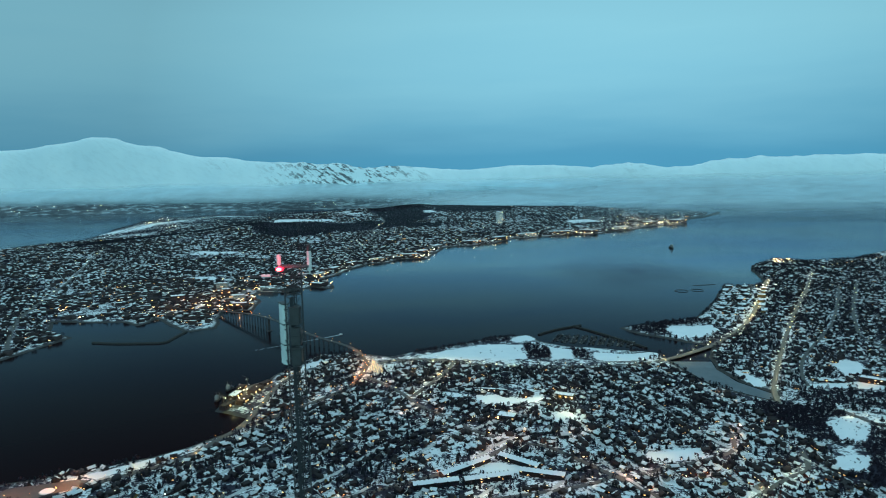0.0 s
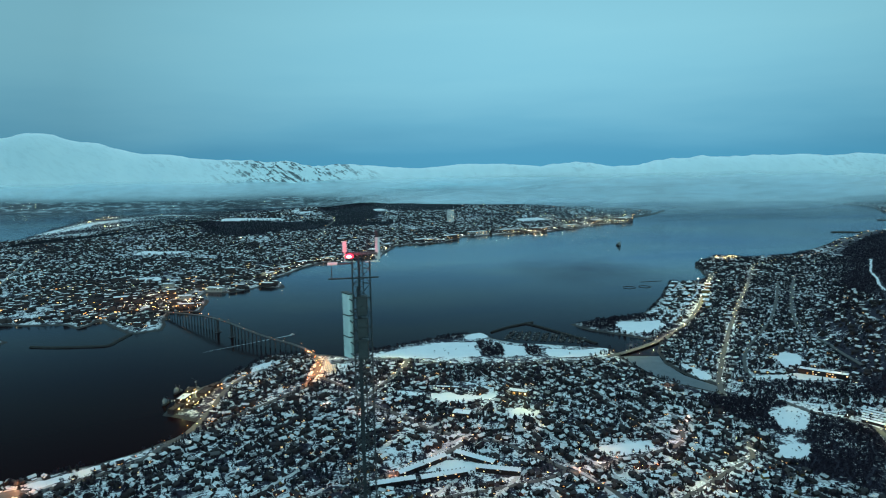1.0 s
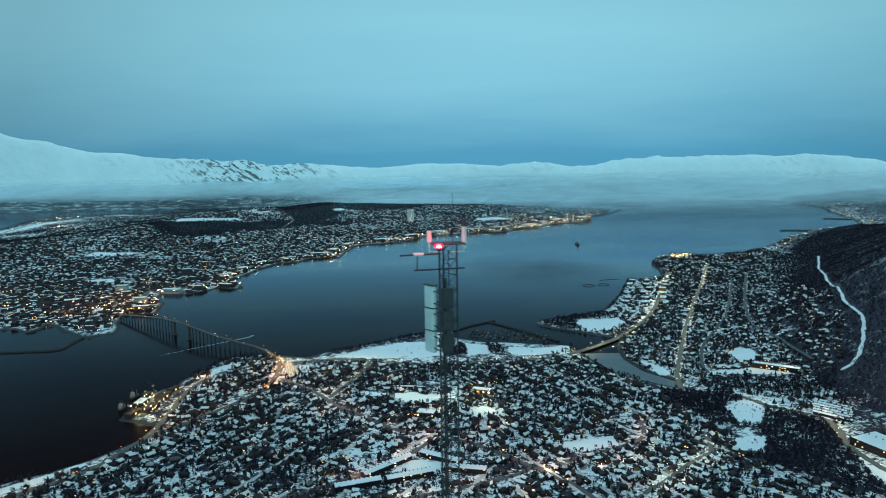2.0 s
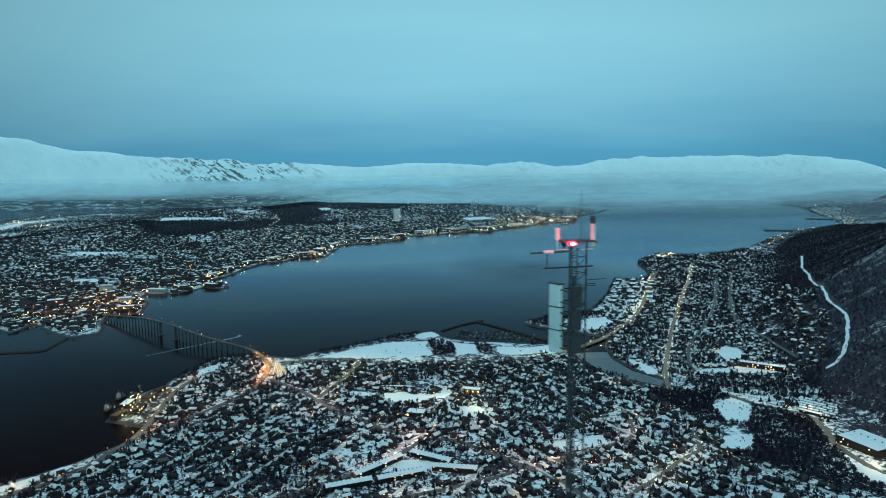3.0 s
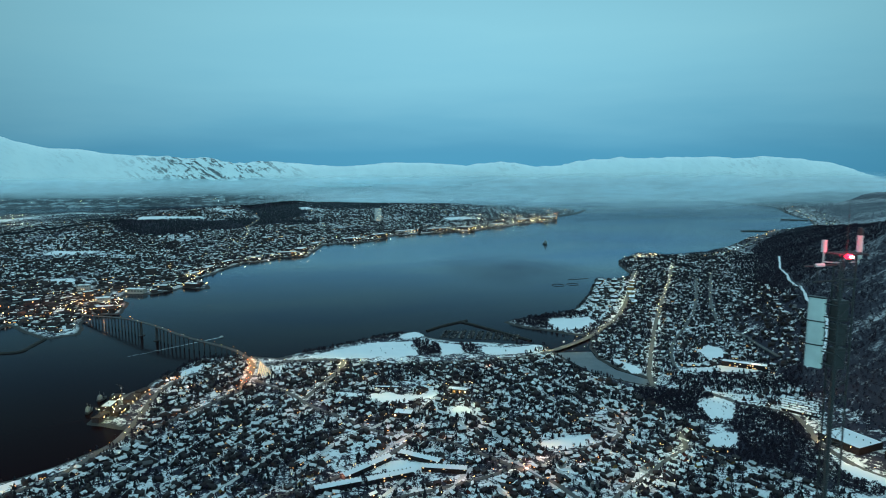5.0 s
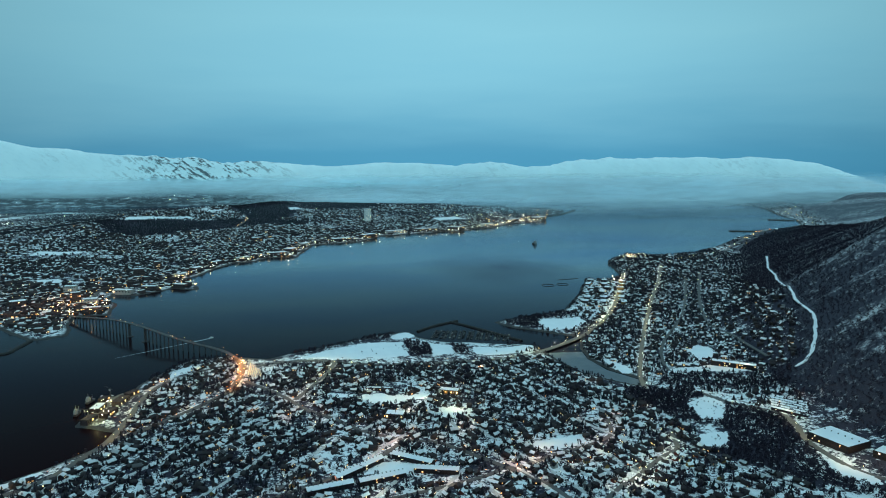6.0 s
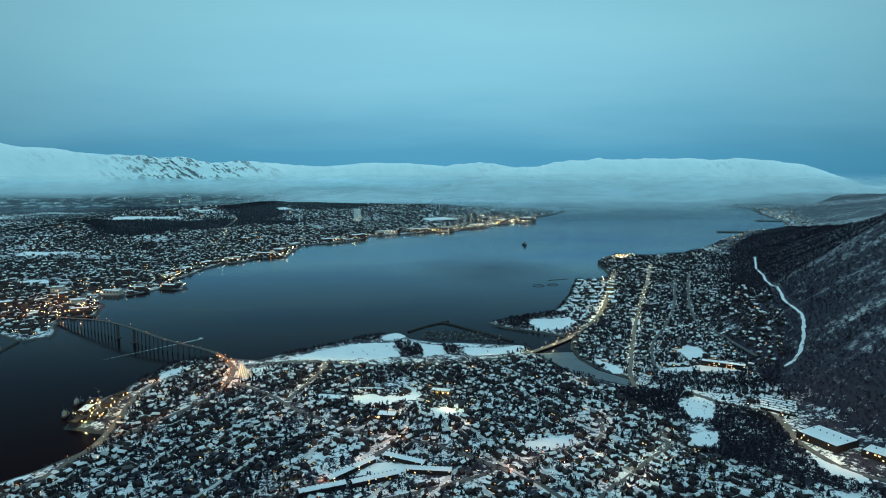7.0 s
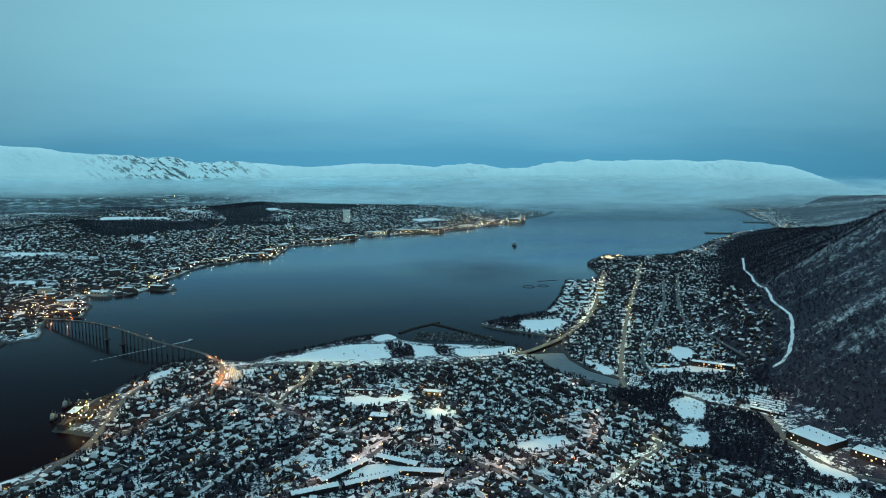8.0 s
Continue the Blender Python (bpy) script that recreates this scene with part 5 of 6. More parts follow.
# ---- radio mast on the mountain, close to the camera ----
def build_mast(cx, cy, top):
    mast = tagged(new("radio_mast"), "dark lattice radio mast with pale panel antennas and red lamp", "mast")
    foot = float(ground_z(cx, cy)) - 0.3
    mast.location = (cx, cy, 0)
    side = 0.74
    legs = [Vector((side * 0.577 * math.cos(radians(a)), side * 0.577 * math.sin(radians(a)), 0)) for a in (100, 220, 340)]
    for p in legs:
        bm = bmesh.new()
        rod(bm, p + Vector((0, 0, foot)), p + Vector((0, 0, top)), 0.036, sides=8)
        part("leg", bm, DARK_STEEL, mast)
    bays = int((top - foot) / 0.62)
    for i in range(3):
        a, b = legs[i], legs[(i + 1) % 3]
        for k in range(bays):
            z0, z1 = foot + k * (top - foot) / bays, foot + (k + 1) * (top - foot) / bays
            bm = bmesh.new()
            rod(bm, a + Vector((0, 0, z1)), b + Vector((0, 0, z1)), 0.013, sides=5)
            rod(bm, (a if k % 2 else b) + Vector((0, 0, z0)), (b if k % 2 else a) + Vector((0, 0, z1)), 0.013, sides=5)
            part("brace", bm, DARK_STEEL, mast)
    # cable ladder and feeder bundle up the middle
    bm = bmesh.new()
    for x in (-0.10, 0.10):
        rod(bm, (x, 0.1, foot), (x, 0.1, top - 0.3), 0.022, sides=5)
    for k in range(int((top - foot) / 0.3)):
        rod(bm, (-0.10, 0.1, foot + k * 0.3), (0.10, 0.1, foot + k * 0.3), 0.012, sides=4)
    part("ladder", bm, DARK_STEEL, mast)
    for x, y in ((-0.16, -0.05), (-0.10, -0.09), (-0.04, -0.05), (-0.13, 0.0)):
        bm = bmesh.new()
        rod(bm, (x, y, foot), (x, y, top - 1.4), 0.024, sides=5)
        part("cable", bm, HULL, mast)
    # three pale panel antennas, one above the other, on brackets
    centre, width_az = Vector((-0.62, 0.50, 0)), radians(-32.5)
    along = Vector((math.sin(width_az), math.cos(width_az), 0))
    turn = math.degrees(math.atan2(along.y, along.x))
    for k in range(3):
        z = top - 1.75 - (k + 1) * 0.945
        bm = bmesh.new()
        ends = [(sx * (0.19 + 0.13 * math.sin(a)), -sx * 0.13 * math.cos(a)) for sx in (1, -1) for a in np.linspace(0, math.pi, 9)]
        low, high = [bm.verts.new((x, y, 0)) for x, y in ends], [bm.verts.new((x, y, 0.893)) for x, y in ends]
        bm.faces.new(low[::-1])
        rim = bm.faces.new(high)
        for i in range(len(ends)):
            bm.faces.new((low[i - 1], low[i], high[i], high[i - 1]))
        bmesh.ops.bevel(bm, geom=list(rim.edges), offset=0.02, segments=1, affect="EDGES")
        bmesh.ops.recalc_face_normals(bm, faces=bm.faces)
        bmesh.ops.transform(bm, matrix=pose(centre.x, centre.y, z, 0, 0, turn), verts=bm.verts)
        part("panel_antenna", bm, PANEL_GREY, mast, "pale grey panel antenna")
        bm = bmesh.new()
        box(bm, 0, 0, 0.897, 0.645, 0.265, 0.046)
        bmesh.ops.transform(bm, matrix=pose(centre.x, centre.y, z, 0, 0, turn), verts=bm.verts)
        part("clamp", bm, DARK_STEEL, mast, "dark clamp between the panels")
        for dz in (0.2, 0.7):
            bm = bmesh.new()
            rod(bm, centre + Vector((0, 0, z + dz)), legs[0] + Vector((0, 0, z + dz)), 0.03, sides=5)
            rod(bm, centre + Vector((0, 0, z + dz)), legs[1] + Vector((0, 0, z + dz)), 0.03, sides=5)
            part("bracket", bm, DARK_STEEL, mast)
    # cabinet-like backs of the panels: the feed box behind them
    for k in range(3):
        bm = bmesh.new()
        box(bm, 0.02, 0.05, top - 1.72 - (k + 1) * 0.945, 0.46, 0.42, 0.84, bevel=0.03)
        part("feed_box", bm, DARK_STEEL, mast, "dark feed box")
    # work platform and cross arms
    bm = bmesh.new()
    for k in range(7):
        box(bm, 0.08, -0.36 + k * 0.12, top - 0.02, 1.3, 0.05, 0.04)
    for x in (-0.55, 0.08, 0.71):
        box(bm, x, 0, top - 0.06, 0.05, 0.80, 0.04)
    part("platform", bm, DARK_STEEL, mast)
    bm = bmesh.new()
    rod(bm, (-1.35, -0.1, top - 1.05), (0.75, 0.1, top - 1.05), 0.035)
    part("cross_arm", bm, DARK_STEEL, mast)
    bm = bmesh.new()
    rod(bm, (-1.9, -0.2, top - 0.42), (-0.3, 0.0, top - 0.42), 0.035)
    rod(bm, (-1.2, -0.1, top - 1.05), (-1.2, -0.1, top - 0.42), 0.022)
    part("side_arm", bm, DARK_STEEL, mast)
    bm = bmesh.new()
    rod(bm, (-1.35, -0.15, top - 0.40), (-0.95, -0.12, top - 0.40), 0.07)
    part("dipole", bm, PANEL_GREY, mast, "pale dipole antenna")
    # drum antennas round the platform
    for x, y, h, r in ((-0.66, 0.30, 0.46, 0.10), (0.74, 0.12, 0.62, 0.105)):
        bm = bmesh.new()
        rod(bm, (x, y, top - 0.24 if x > 0 else top + 0.03), (x, y, top + 0.03 + h), r, sides=16)
        rod(bm, (x, y, top - 0.4), (x, y, top + 0.05), 0.03, sides=6)
        rod(bm, (x, y, top - 0.36), (0.3 * x, 0, top - 0.36), 0.025, sides=5)
        part("drum_antenna", bm, PANEL_GREY, mast, "pale drum antenna in the lamp's red light")
    bm = bmesh.new()
    rod(bm, (0.74, 0.12, top + 0.66), (0.74, 0.12, top + 0.95), 0.105, sides=12)
    rod(bm, (0.74, 0.12, top + 0.64), (0.74, 0.12, top + 0.68), 0.05, sides=8)
    part("top_antenna", bm, DARK_STEEL, mast)
    bm = bmesh.new()
    rod(bm, (0.3, 0.25, top), (0.3, 0.25, top + 2.0), 0.022, 0.008, sides=5)
    part("whip_antenna", bm, DARK_STEEL, mast)
    lamp = new("obstruction_lamp")
    lamp.parent = mast
    bm = bmesh.new()
    bmesh.ops.create_uvsphere(bm, u_segments=12, v_segments=8, radius=0.12, matrix=Matrix.Translation((-0.4, -0.7, top - 0.02)) @ Matrix.Diagonal((1.5, 1.2, 0.8, 1)))
    part("lens", bm, RED_LAMP, lamp, "glowing red lens")
    bm = bmesh.new()
    bmesh.ops.create_uvsphere(bm, u_segments=10, v_segments=6, radius=0.075, matrix=Matrix.Translation((-0.4, -0.82, top - 0.02)) @ Matrix.Diagonal((1.4, 0.9, 0.8, 1)))
    part("bulb", bm, RED_BULB, lamp, "hot glowing bulb")
    bm = bmesh.new()
    rod(bm, (-0.4, -0.7, top - 0.22), (-0.4, -0.7, top - 0.08), 0.07, sides=10)
    rod(bm, (-0.4, -0.7, top - 0.18), (0.0, -0.2, top - 0.1), 0.025, sides=5)
    part("lamp_base", bm, DARK_STEEL, lamp)
    glow_light = bpy.data.lights.new("red_lamp_light", "POINT")
    glow_light.energy, glow_light.color, glow_light.shadow_soft_size = 75, (1.0, 0.012, 0.05), 0.1
    new("red_lamp_light", glow_light).location = (cx - 0.44, cy - 0.75, top + 0.16)
    bm = bmesh.new()
    box(bm, 0, 0, foot - 1.6, 2.2, 2.2, 1.9, bevel=0.06)
    part("foundation", bm, CONCRETE, mast)


build_mast(-6.8, 30.2, 315.4)


# ---- the sea bridge ----
BRIDGE_LINE = [(-497, 1452), (-448, 1399), (-387, 1336), (-330, 1272), (-281, 1216), (-245, 1180), (-209, 1153), (-180, 1135), (-155, 1112), (-138, 1082)]


def bridge_height(s):
    return 7.0 + 18.5 * math.sin(math.pi * min(max(s * 1.02, 0), 1)) ** 1.25


def build_bridge():
    bridge = tagged(new("sea_bridge"), "long slender concrete cantilever bridge across the sound", "bridge")
    p = smooth_line(BRIDGE_LINE, 5)
    d = np.gradient(p, axis=0)
    side = np.stack([-d[:, 1], d[:, 0]], -1) / np.hypot(d[:, 0], d[:, 1])[:, None]
    run = np.concatenate([[0], np.cumsum(np.hypot(*np.diff(p, axis=0).T))])
    z = np.array([bridge_height(s) for s in run / run[-1]])
    profile = [(-3.6, -0.2), (-3.6, 0.55), (-3.3, 0.55), (-3.3, 0.1), (3.3, 0.1), (3.3, 0.55), (3.6, 0.55), (3.6, -0.2), (1.8, -1.5), (-1.8, -1.5)]
    n = len(profile)
    verts = [(*(q + s * o), h + dz) for q, s, h in zip(p, side, z) for o, dz in profile]
    faces = [(i * n + j, i * n + (j + 1) % n, (i + 1) * n + (j + 1) % n, (i + 1) * n + j) for i in range(len(p) - 1) for j in range(n)]
    mesh_object("deck", verts, faces, BRIDGE_CONCRETE, bridge)
    road = [(*(q + s * o), h + 0.14) for q, s, h in zip(p, side, z) for o in (-3.2, 3.2)]
    mesh_object("roadway", road, [(2 * i, 2 * i + 1, 2 * i + 3, 2 * i + 2) for i in range(len(p) - 1)], ROAD, bridge, "slushy roadway")
    span = run[-1]
    stops = list(np.arange(14, span * 0.46, 11.5)) + list(np.arange(span * 0.55, span - 6, 11.5))
    for s in stops:
        q = np.array([np.interp(s, run, p[:, 0]), np.interp(s, run, p[:, 1])])
        k = int(np.argmin(abs(run - s)))
        h = bridge_height(s / span)
        big = abs(s / span - 0.46) < 0.012 or abs(s / span - 0.55) < 0.012
        bm = bmesh.new()
        a = math.degrees(math.atan2(side[k][1], side[k][0]))
        box(bm, q[0], q[1], -4, 5.0 if big else 2.2, 2.0 if big else 0.5, h + 2.6, turn=a, taper=0.8)
        if big:
            box(bm, q[0], q[1], -3, 12, 6, 4.2, turn=a, bevel=0.8)
        part("pier", bm, BRIDGE_CONCRETE, bridge)
    for i, s in enumerate(np.arange(10, span - 4, 20)):
        q = np.array([np.interp(s, run, p[:, 0]), np.interp(s, run, p[:, 1])])
        k = int(np.argmin(abs(run - s)))
        q = q + side[k] * (3.4 if i % 2 else -3.4)
        h = bridge_height(s / span)
        post = new("lamp_post")
        post.parent = bridge
        bm = bmesh.new()
        rod(bm, (q[0], q[1], h + 0.4), (q[0], q[1], h + 4.2), 0.09, 0.06)
        part("pole", bm, DARK_STEEL, post)
        bm = bmesh.new()
        box(bm, q[0], q[1], h + 4.2, 0.55, 0.55, 0.22, bevel=0.05)
        part("lamp_head", bm, WARM, post, "glowing lamp head")
    return p, side, run, z


bp, bside, brun, bz = build_bridge()


def build_car(body_mat, label):
    car = tagged(new("car"), label, "car", group="cars on the bridge road")
    bm = bmesh.new()
    box(bm, 0, 0, 0.22, 2.5, 1.05, 0.42, bevel=0.08)
    box(bm, -0.1, 0, 0.6, 1.4, 0.92, 0.36, bevel=0.06, taper=0.8)
    part("body", bm, body_mat, car)
    for x in (-0.8, 0.8):
        for y in (-0.5, 0.5):
            bm = bmesh.new()
            rod(bm, (x, y - 0.09, 0.2), (x, y + 0.09, 0.2), 0.2, sides=10)
            part("wheel", bm, HULL, car)
    for y in (-0.35, 0.35):
        bm = bmesh.new()
        box(bm, 1.25, y, 0.42, 0.10, 0.30, 0.18)
        part("headlight", bm, PALE, car, "glowing headlight")
        bm = bmesh.new()
        box(bm, -1.25, y, 0.42, 0.10, 0.30, 0.18)
        part("tail_light", bm, CAR_RED, car, "glowing tail light")
    return car


cars = [build_car(HULL, "dark car with its lights on"), build_car(WALL_WHITE, "white car with its lights on")]
spots = []
for i, s in enumerate((60, 118, 190, 214, 262, 300, 330, 355, 378, 396, 412, 428)):
    k = int(np.argmin(abs(brun - s)))
    if k < len(bp) - 1:
        lane = 1.6 if i % 2 else -1.6
        d = bp[k + 1] - bp[k]
        a = math.degrees(math.atan2(d[1], d[0])) + (0 if i % 2 else 180)
        spots.append(pose(*(bp[k] + bside[k] * lane), bz[k] + 0.16, 0, 0, a))
road_cars = smooth_line(ROADS[1][5], 4)
for i in range(4, 46, 4):
    if i < len(road_cars) - 1:
        x, y = road_cars[i] + (1.5 if i % 8 else -1.5)
        d = road_cars[i + 1] - road_cars[i]
        spots.append(pose(x, y, max(float(ground_z(x, y)), 2.6) + 0.6, 0, 0, math.degrees(math.atan2(d[1], d[0])) + (0 if i % 8 else 180)))
for i, m in enumerate(spots):
    if i < 2:
        cars[i].matrix_basis = m
    else:
        copy_thing(cars[i % 3 == 0], m)


# ---- the white church with its row of tall gabled shells ----
def build_church(cx, cy, turn):
    church = tagged(new("church"), "white modern church of stepped triangular shells, lit between them", "church")
    z = float(ground_z(cx, cy))
    church.matrix_basis = pose(cx, cy, z - 0.2, 0, 0, turn)
    heights = [21, 19, 17, 15, 13.2, 11.8, 12.6]
    for i, h in enumerate(heights):
        x, w = -8.5 + i * 2.65, 0.42 * h
        bm = bmesh.new()
        thick, deep = 0.7, 2.0
        for sg in (-1, 1):
            quad = [(0, sg * w, 0), (0, sg * (w - thick * 1.4), 0), (0, 0, h - thick * 2.2), (0, 0, h)]
            a = [bm.verts.new((x, y, q)) for _, y, q in quad]
            b = [bm.verts.new((x + deep, y, q)) for _, y, q in quad]
            bm.faces.new(a)
            bm.faces.new(b[::-1])
            for k in range(4):
                bm.faces.new((a[k], a[(k + 1) % 4], b[(k + 1) % 4], b[k]))
        bmesh.ops.recalc_face_normals(bm, faces=bm.faces)
        part("shell", bm, SHELL_WHITE, church)
        if i < len(heights) - 1:
            bm = bmesh.new()
            g = min(h, heights[i + 1]) * 0.95
            for sg in (-1, 1):
                q = [(x + deep, sg * 0.40 * g, 0.2), (x + 2.65, sg * 0.40 * g, 0.2), (x + 2.65, 0, g), (x + deep, 0, g)]
                bm.faces.new([bm.verts.new(c) for c in q])
            part("glass_strip", bm, NAVE_GLOW, church, "glowing glass strip")
    bm = bmesh.new()
    h = heights[0]
    bm.faces.new([bm.verts.new(c) for c in ((-8.3, -0.38 * h, 0), (-8.3, 0.38 * h, 0), (-8.3, 0, h * 0.92))])
    part("gable_window", bm, NAVE_GLOW, church, "glowing gable window")
    for y in (-3, 3):
        bm = bmesh.new()
        box(bm, -8.45, y * 0.3, 0, 0.2, 0.4, h * 0.8)
        part("mullion", bm, SHELL_WHITE, church)


build_church(-106, 1000, -35)


# ---- larger buildings ----
def build_block(name, label, cx, cy, length, width, height, turn, mat, windows=8, storeys=2, vents=0, lit=0.3, flat=True, category="building", seed=1, roof=None):
    """A long building with its own windows, roof and vents."""
    r = random.Random(seed)
    b = tagged(new(name), label, category)
    z = float(ground_z(cx, cy))
    b.matrix_basis = pose(cx, cy, z, 0, 0, turn)
    bm = bmesh.new()
    box(bm, 0, 0, -3, length, width, height + 3)
    if not flat:
        vs = [bm.verts.new(c) for c in ((-length / 2, -width / 2, height), (-length / 2, width / 2, height), (-length / 2, 0, height + width * 0.22),
                                        (length / 2, -width / 2, height), (length / 2, width / 2, height), (length / 2, 0, height + width * 0.22))]
        bm.faces.new(vs[:3])
        bm.faces.new(vs[:2:-1])
    part("wall", bm, mat, b)
    if flat:
        bm = bmesh.new()
        box(bm, 0, 0, height + 0.004, length - 0.8, width - 0.8, 0.25, bevel=0.1)
        part("roof", bm, roof or SNOW, b, "" if roof else "flat roof under snow")
        bm = bmesh.new()
        for sx, sy, lx, ly in ((0, -width / 2, length + 0.4, 0.4), (0, width / 2, length + 0.4, 0.4), (-length / 2, 0, 0.4, width - 0.4), (length / 2, 0, 0.4, width - 0.4)):
            box(bm, sx, sy, height - 0.1, lx, ly, 0.6)
        part("parapet", bm, WALL_DARK, b)
    else:
        for sg in (-1, 1):
            bm = bmesh.new()
            o = 0.5
            a = [(-length / 2 - o, sg * (width / 2 + o), height - o * 0.44), (length / 2 + o, sg * (width / 2 + o), height - o * 0.44), (length / 2 + o, 0, height + width * 0.22), (-length / 2 - o, 0, height + width * 0.22)]
            lo, hi = [bm.verts.new(c) for c in a], [bm.verts.new((x, y, q + 0.35)) for x, y, q in a]
            bm.faces.new(hi)
            bm.faces.new(lo[::-1])
            for i in range(4):
                bm.faces.new((lo[i], lo[(i + 1) % 4], hi[(i + 1) % 4], hi[i]))
            bmesh.ops.recalc_face_normals(bm, faces=bm.faces)
            part("roof", bm, SNOW, b, "roof slope under snow")
    for k in range(vents):
        bm = bmesh.new()
        box(bm, (k + 0.5) / vents * length - length / 2, width * 0.12 * (1 if flat else 0), height + (0.1 if flat else width * 0.16), 0.9, 0.9, 1.5, bevel=0.08)
        part("chimney", bm, WALL_DARK, b)
    for sg in (-1, 1):
        for k in range(windows):
            for s in range(storeys):
                on = r.random() < lit
                bm = bmesh.new()
                box(bm, (k + 0.5) / windows * length - length / 2, sg * (width / 2 + 0.03), (s + 0.42) * height / storeys, length / windows * 0.42, 0.1, height / storeys * 0.34)
                part("window", bm, WINDOW_GLOW if on else GLASS_DARK, b, "lit window" if on else "")
    return b


BLOCK = "long dark apartment block with chimneys along its snowy roof"
for i, (ax, ay, bx, by) in enumerate(((-35, 618, 8, 627), (14, 625, 59, 636), (-8, 638, 40, 674), (54, 680, 90, 651), (70, 644, 112, 630))):
    L = math.hypot(bx - ax, by - ay)
    build_block("apartment_block", BLOCK, (ax + bx) / 2, (ay + by) / 2 + 2, L, 8.5, 5.2, math.degrees(math.atan2(by - ay, bx - ax)), WALL_DARK, int(L / 3.4), 2, int(L / 4.2), 0.12,
                flat=False, category="apartment block", seed=i)
build_block("school_hall", "large dark hall with a broad snowy flat roof", 532, 621, 47, 38, 8, -76, WALL_DARK, 18, 2, 6, 0.10, seed=9, category="hall")
build_block("workshop_hall", "dark hall with lit loading side", 556, 571, 34, 22, 7, -66, WALL_DARK, 9, 2, 2, 0.4, seed=10, category="hall")
build_block("nursing_home", "long dark building with a row of lit windows", 590, 893, 62, 13, 7, -40, WALL_DARK, 18, 2, 4, 0.35, seed=11)
build_block("pavilion", "low pavilion with lit windows beside snow", 520, 918, 34, 9, 4, -18, WALL, 8, 1, 2, 0.5, seed=12)
build_block("sports_hall", "flat-roofed sports hall beside the lit field", 70, 790, 22, 15, 6, -20, WALL, 5, 1, 1, 0.3, seed=13, category="hall")
build_block("arena_hall", "pale hall glowing beside the pitch", 152, 866, 26, 12, 5, -25, WALL_OCHRE, 7, 1, 0, 0.9, seed=14, category="hall")
build_block("stand", "low long stand beside the snowy pitch", 60, 893, 40, 6, 4, -14, WALL_DARK, 9, 1, 0, 0.3, seed=15, category="stand")
for i in range(6):
    build_block("terrace", "row of small dark terraced houses with snowy roofs", 571 - i * 5.6, 748 - i * 7.2, 42, 4.6, 3.4, -55, WALL_DARK, 11, 1, 7, 0.12, flat=False, category="terraced houses", seed=20 + i)
for i, (x, y, L, W, h, t) in enumerate(((-290, 868, 20, 10, 5, 70), (-272, 884, 24, 11, 6, 72), (-290, 905, 22, 12, 6, 80), (-268, 925, 26, 12, 6, 78), (-292, 938, 14, 9, 5, 80), (-262, 955, 18, 9, 5, 60))):
    build_block("quay_shed", "flat-roofed warehouse on the floodlit quay", x, y, L, W, h, t, WALL_DARK if i % 3 else WALL, 5, 1, 1, 0.25, seed=40 + i, category="warehouse", roof=None if i == 2 else WALL)
for i in range(18):
    r = random.Random(60 + i)
    x, y = 560 + (i % 3) * 34 + (i // 3) * 22 + r.uniform(-5, 5), 1370 + (i // 3) * 46 - (i % 3) * 14 + r.uniform(-6, 6)
    if land_reach(np.array([x]), np.array([y]))[0] > 12:
        build_block("works_shed", "flat-roofed works building under snow", x, y, r.uniform(16, 30), r.uniform(11, 17), r.uniform(4, 7), 60 + r.uniform(-8, 8), (WALL, WALL_DARK, WALL_OCHRE)[i % 3], 4, 1, 1, 0.25, seed=i, category="warehouse")
# island waterfront: sheds, hotels and towers
for i, (x, y, L, W, h, t) in enumerate(((-445, 1690, 46, 18, 9, -20), (-395, 1715, 34, 16, 10, -10), (-330, 1740, 36, 16, 8, -25), (-480, 1560, 30, 20, 15, 10), (-520, 1600, 20, 16, 22, 15),
                                        (-460, 1500, 34, 16, 9, 5), (-350, 1890, 40, 16, 9, 60), (-325, 1990, 40, 18, 8, 65), (-285, 2085, 44, 18, 9, 60), (-215, 2150, 46, 18, 10, 30),
                                        (-120, 2225, 60, 22, 11, 5), (-75, 2300, 44, 24, 12, 70), (-30, 2460, 50, 22, 9, 60), (100, 2560, 70, 26, 10, 20), (210, 2640, 70, 28, 14, 40), (330, 2760, 80, 30, 12, 20),
                                        (470, 2810, 90, 30, 12, 5), (600, 2830, 60, 30, 14, 5), (760, 2940, 80, 30, 12, 30), (930, 3110, 70, 34, 14, 40), (1080, 3170, 80, 36, 16, 30),
                                        (252, 3130, 26, 22, 58, 10), (-458, 1905, 26, 18, 20, 20), (-426, 1985, 18, 16, 26, 20), (-560, 1700, 26, 18, 18, 0), (-620, 1560, 30, 20, 14, 20), (-200, 2560, 40, 24, 14, 40))):
    tower = h > 17
    build_block("tower_block" if tower else "quay_building", "pale high-rise block over the island town" if tower else "broad waterfront building with lit windows on the island quay",
                x, y, L, W, h, t, SHELL_WHITE if tower and h > 50 else (WALL_WHITE if i % 3 == 0 else WALL), 6, max(1, int(h / 5)), 1, 0.3 if not tower else 0.15, seed=80 + i,
                category="tower block" if tower else "waterfront building")


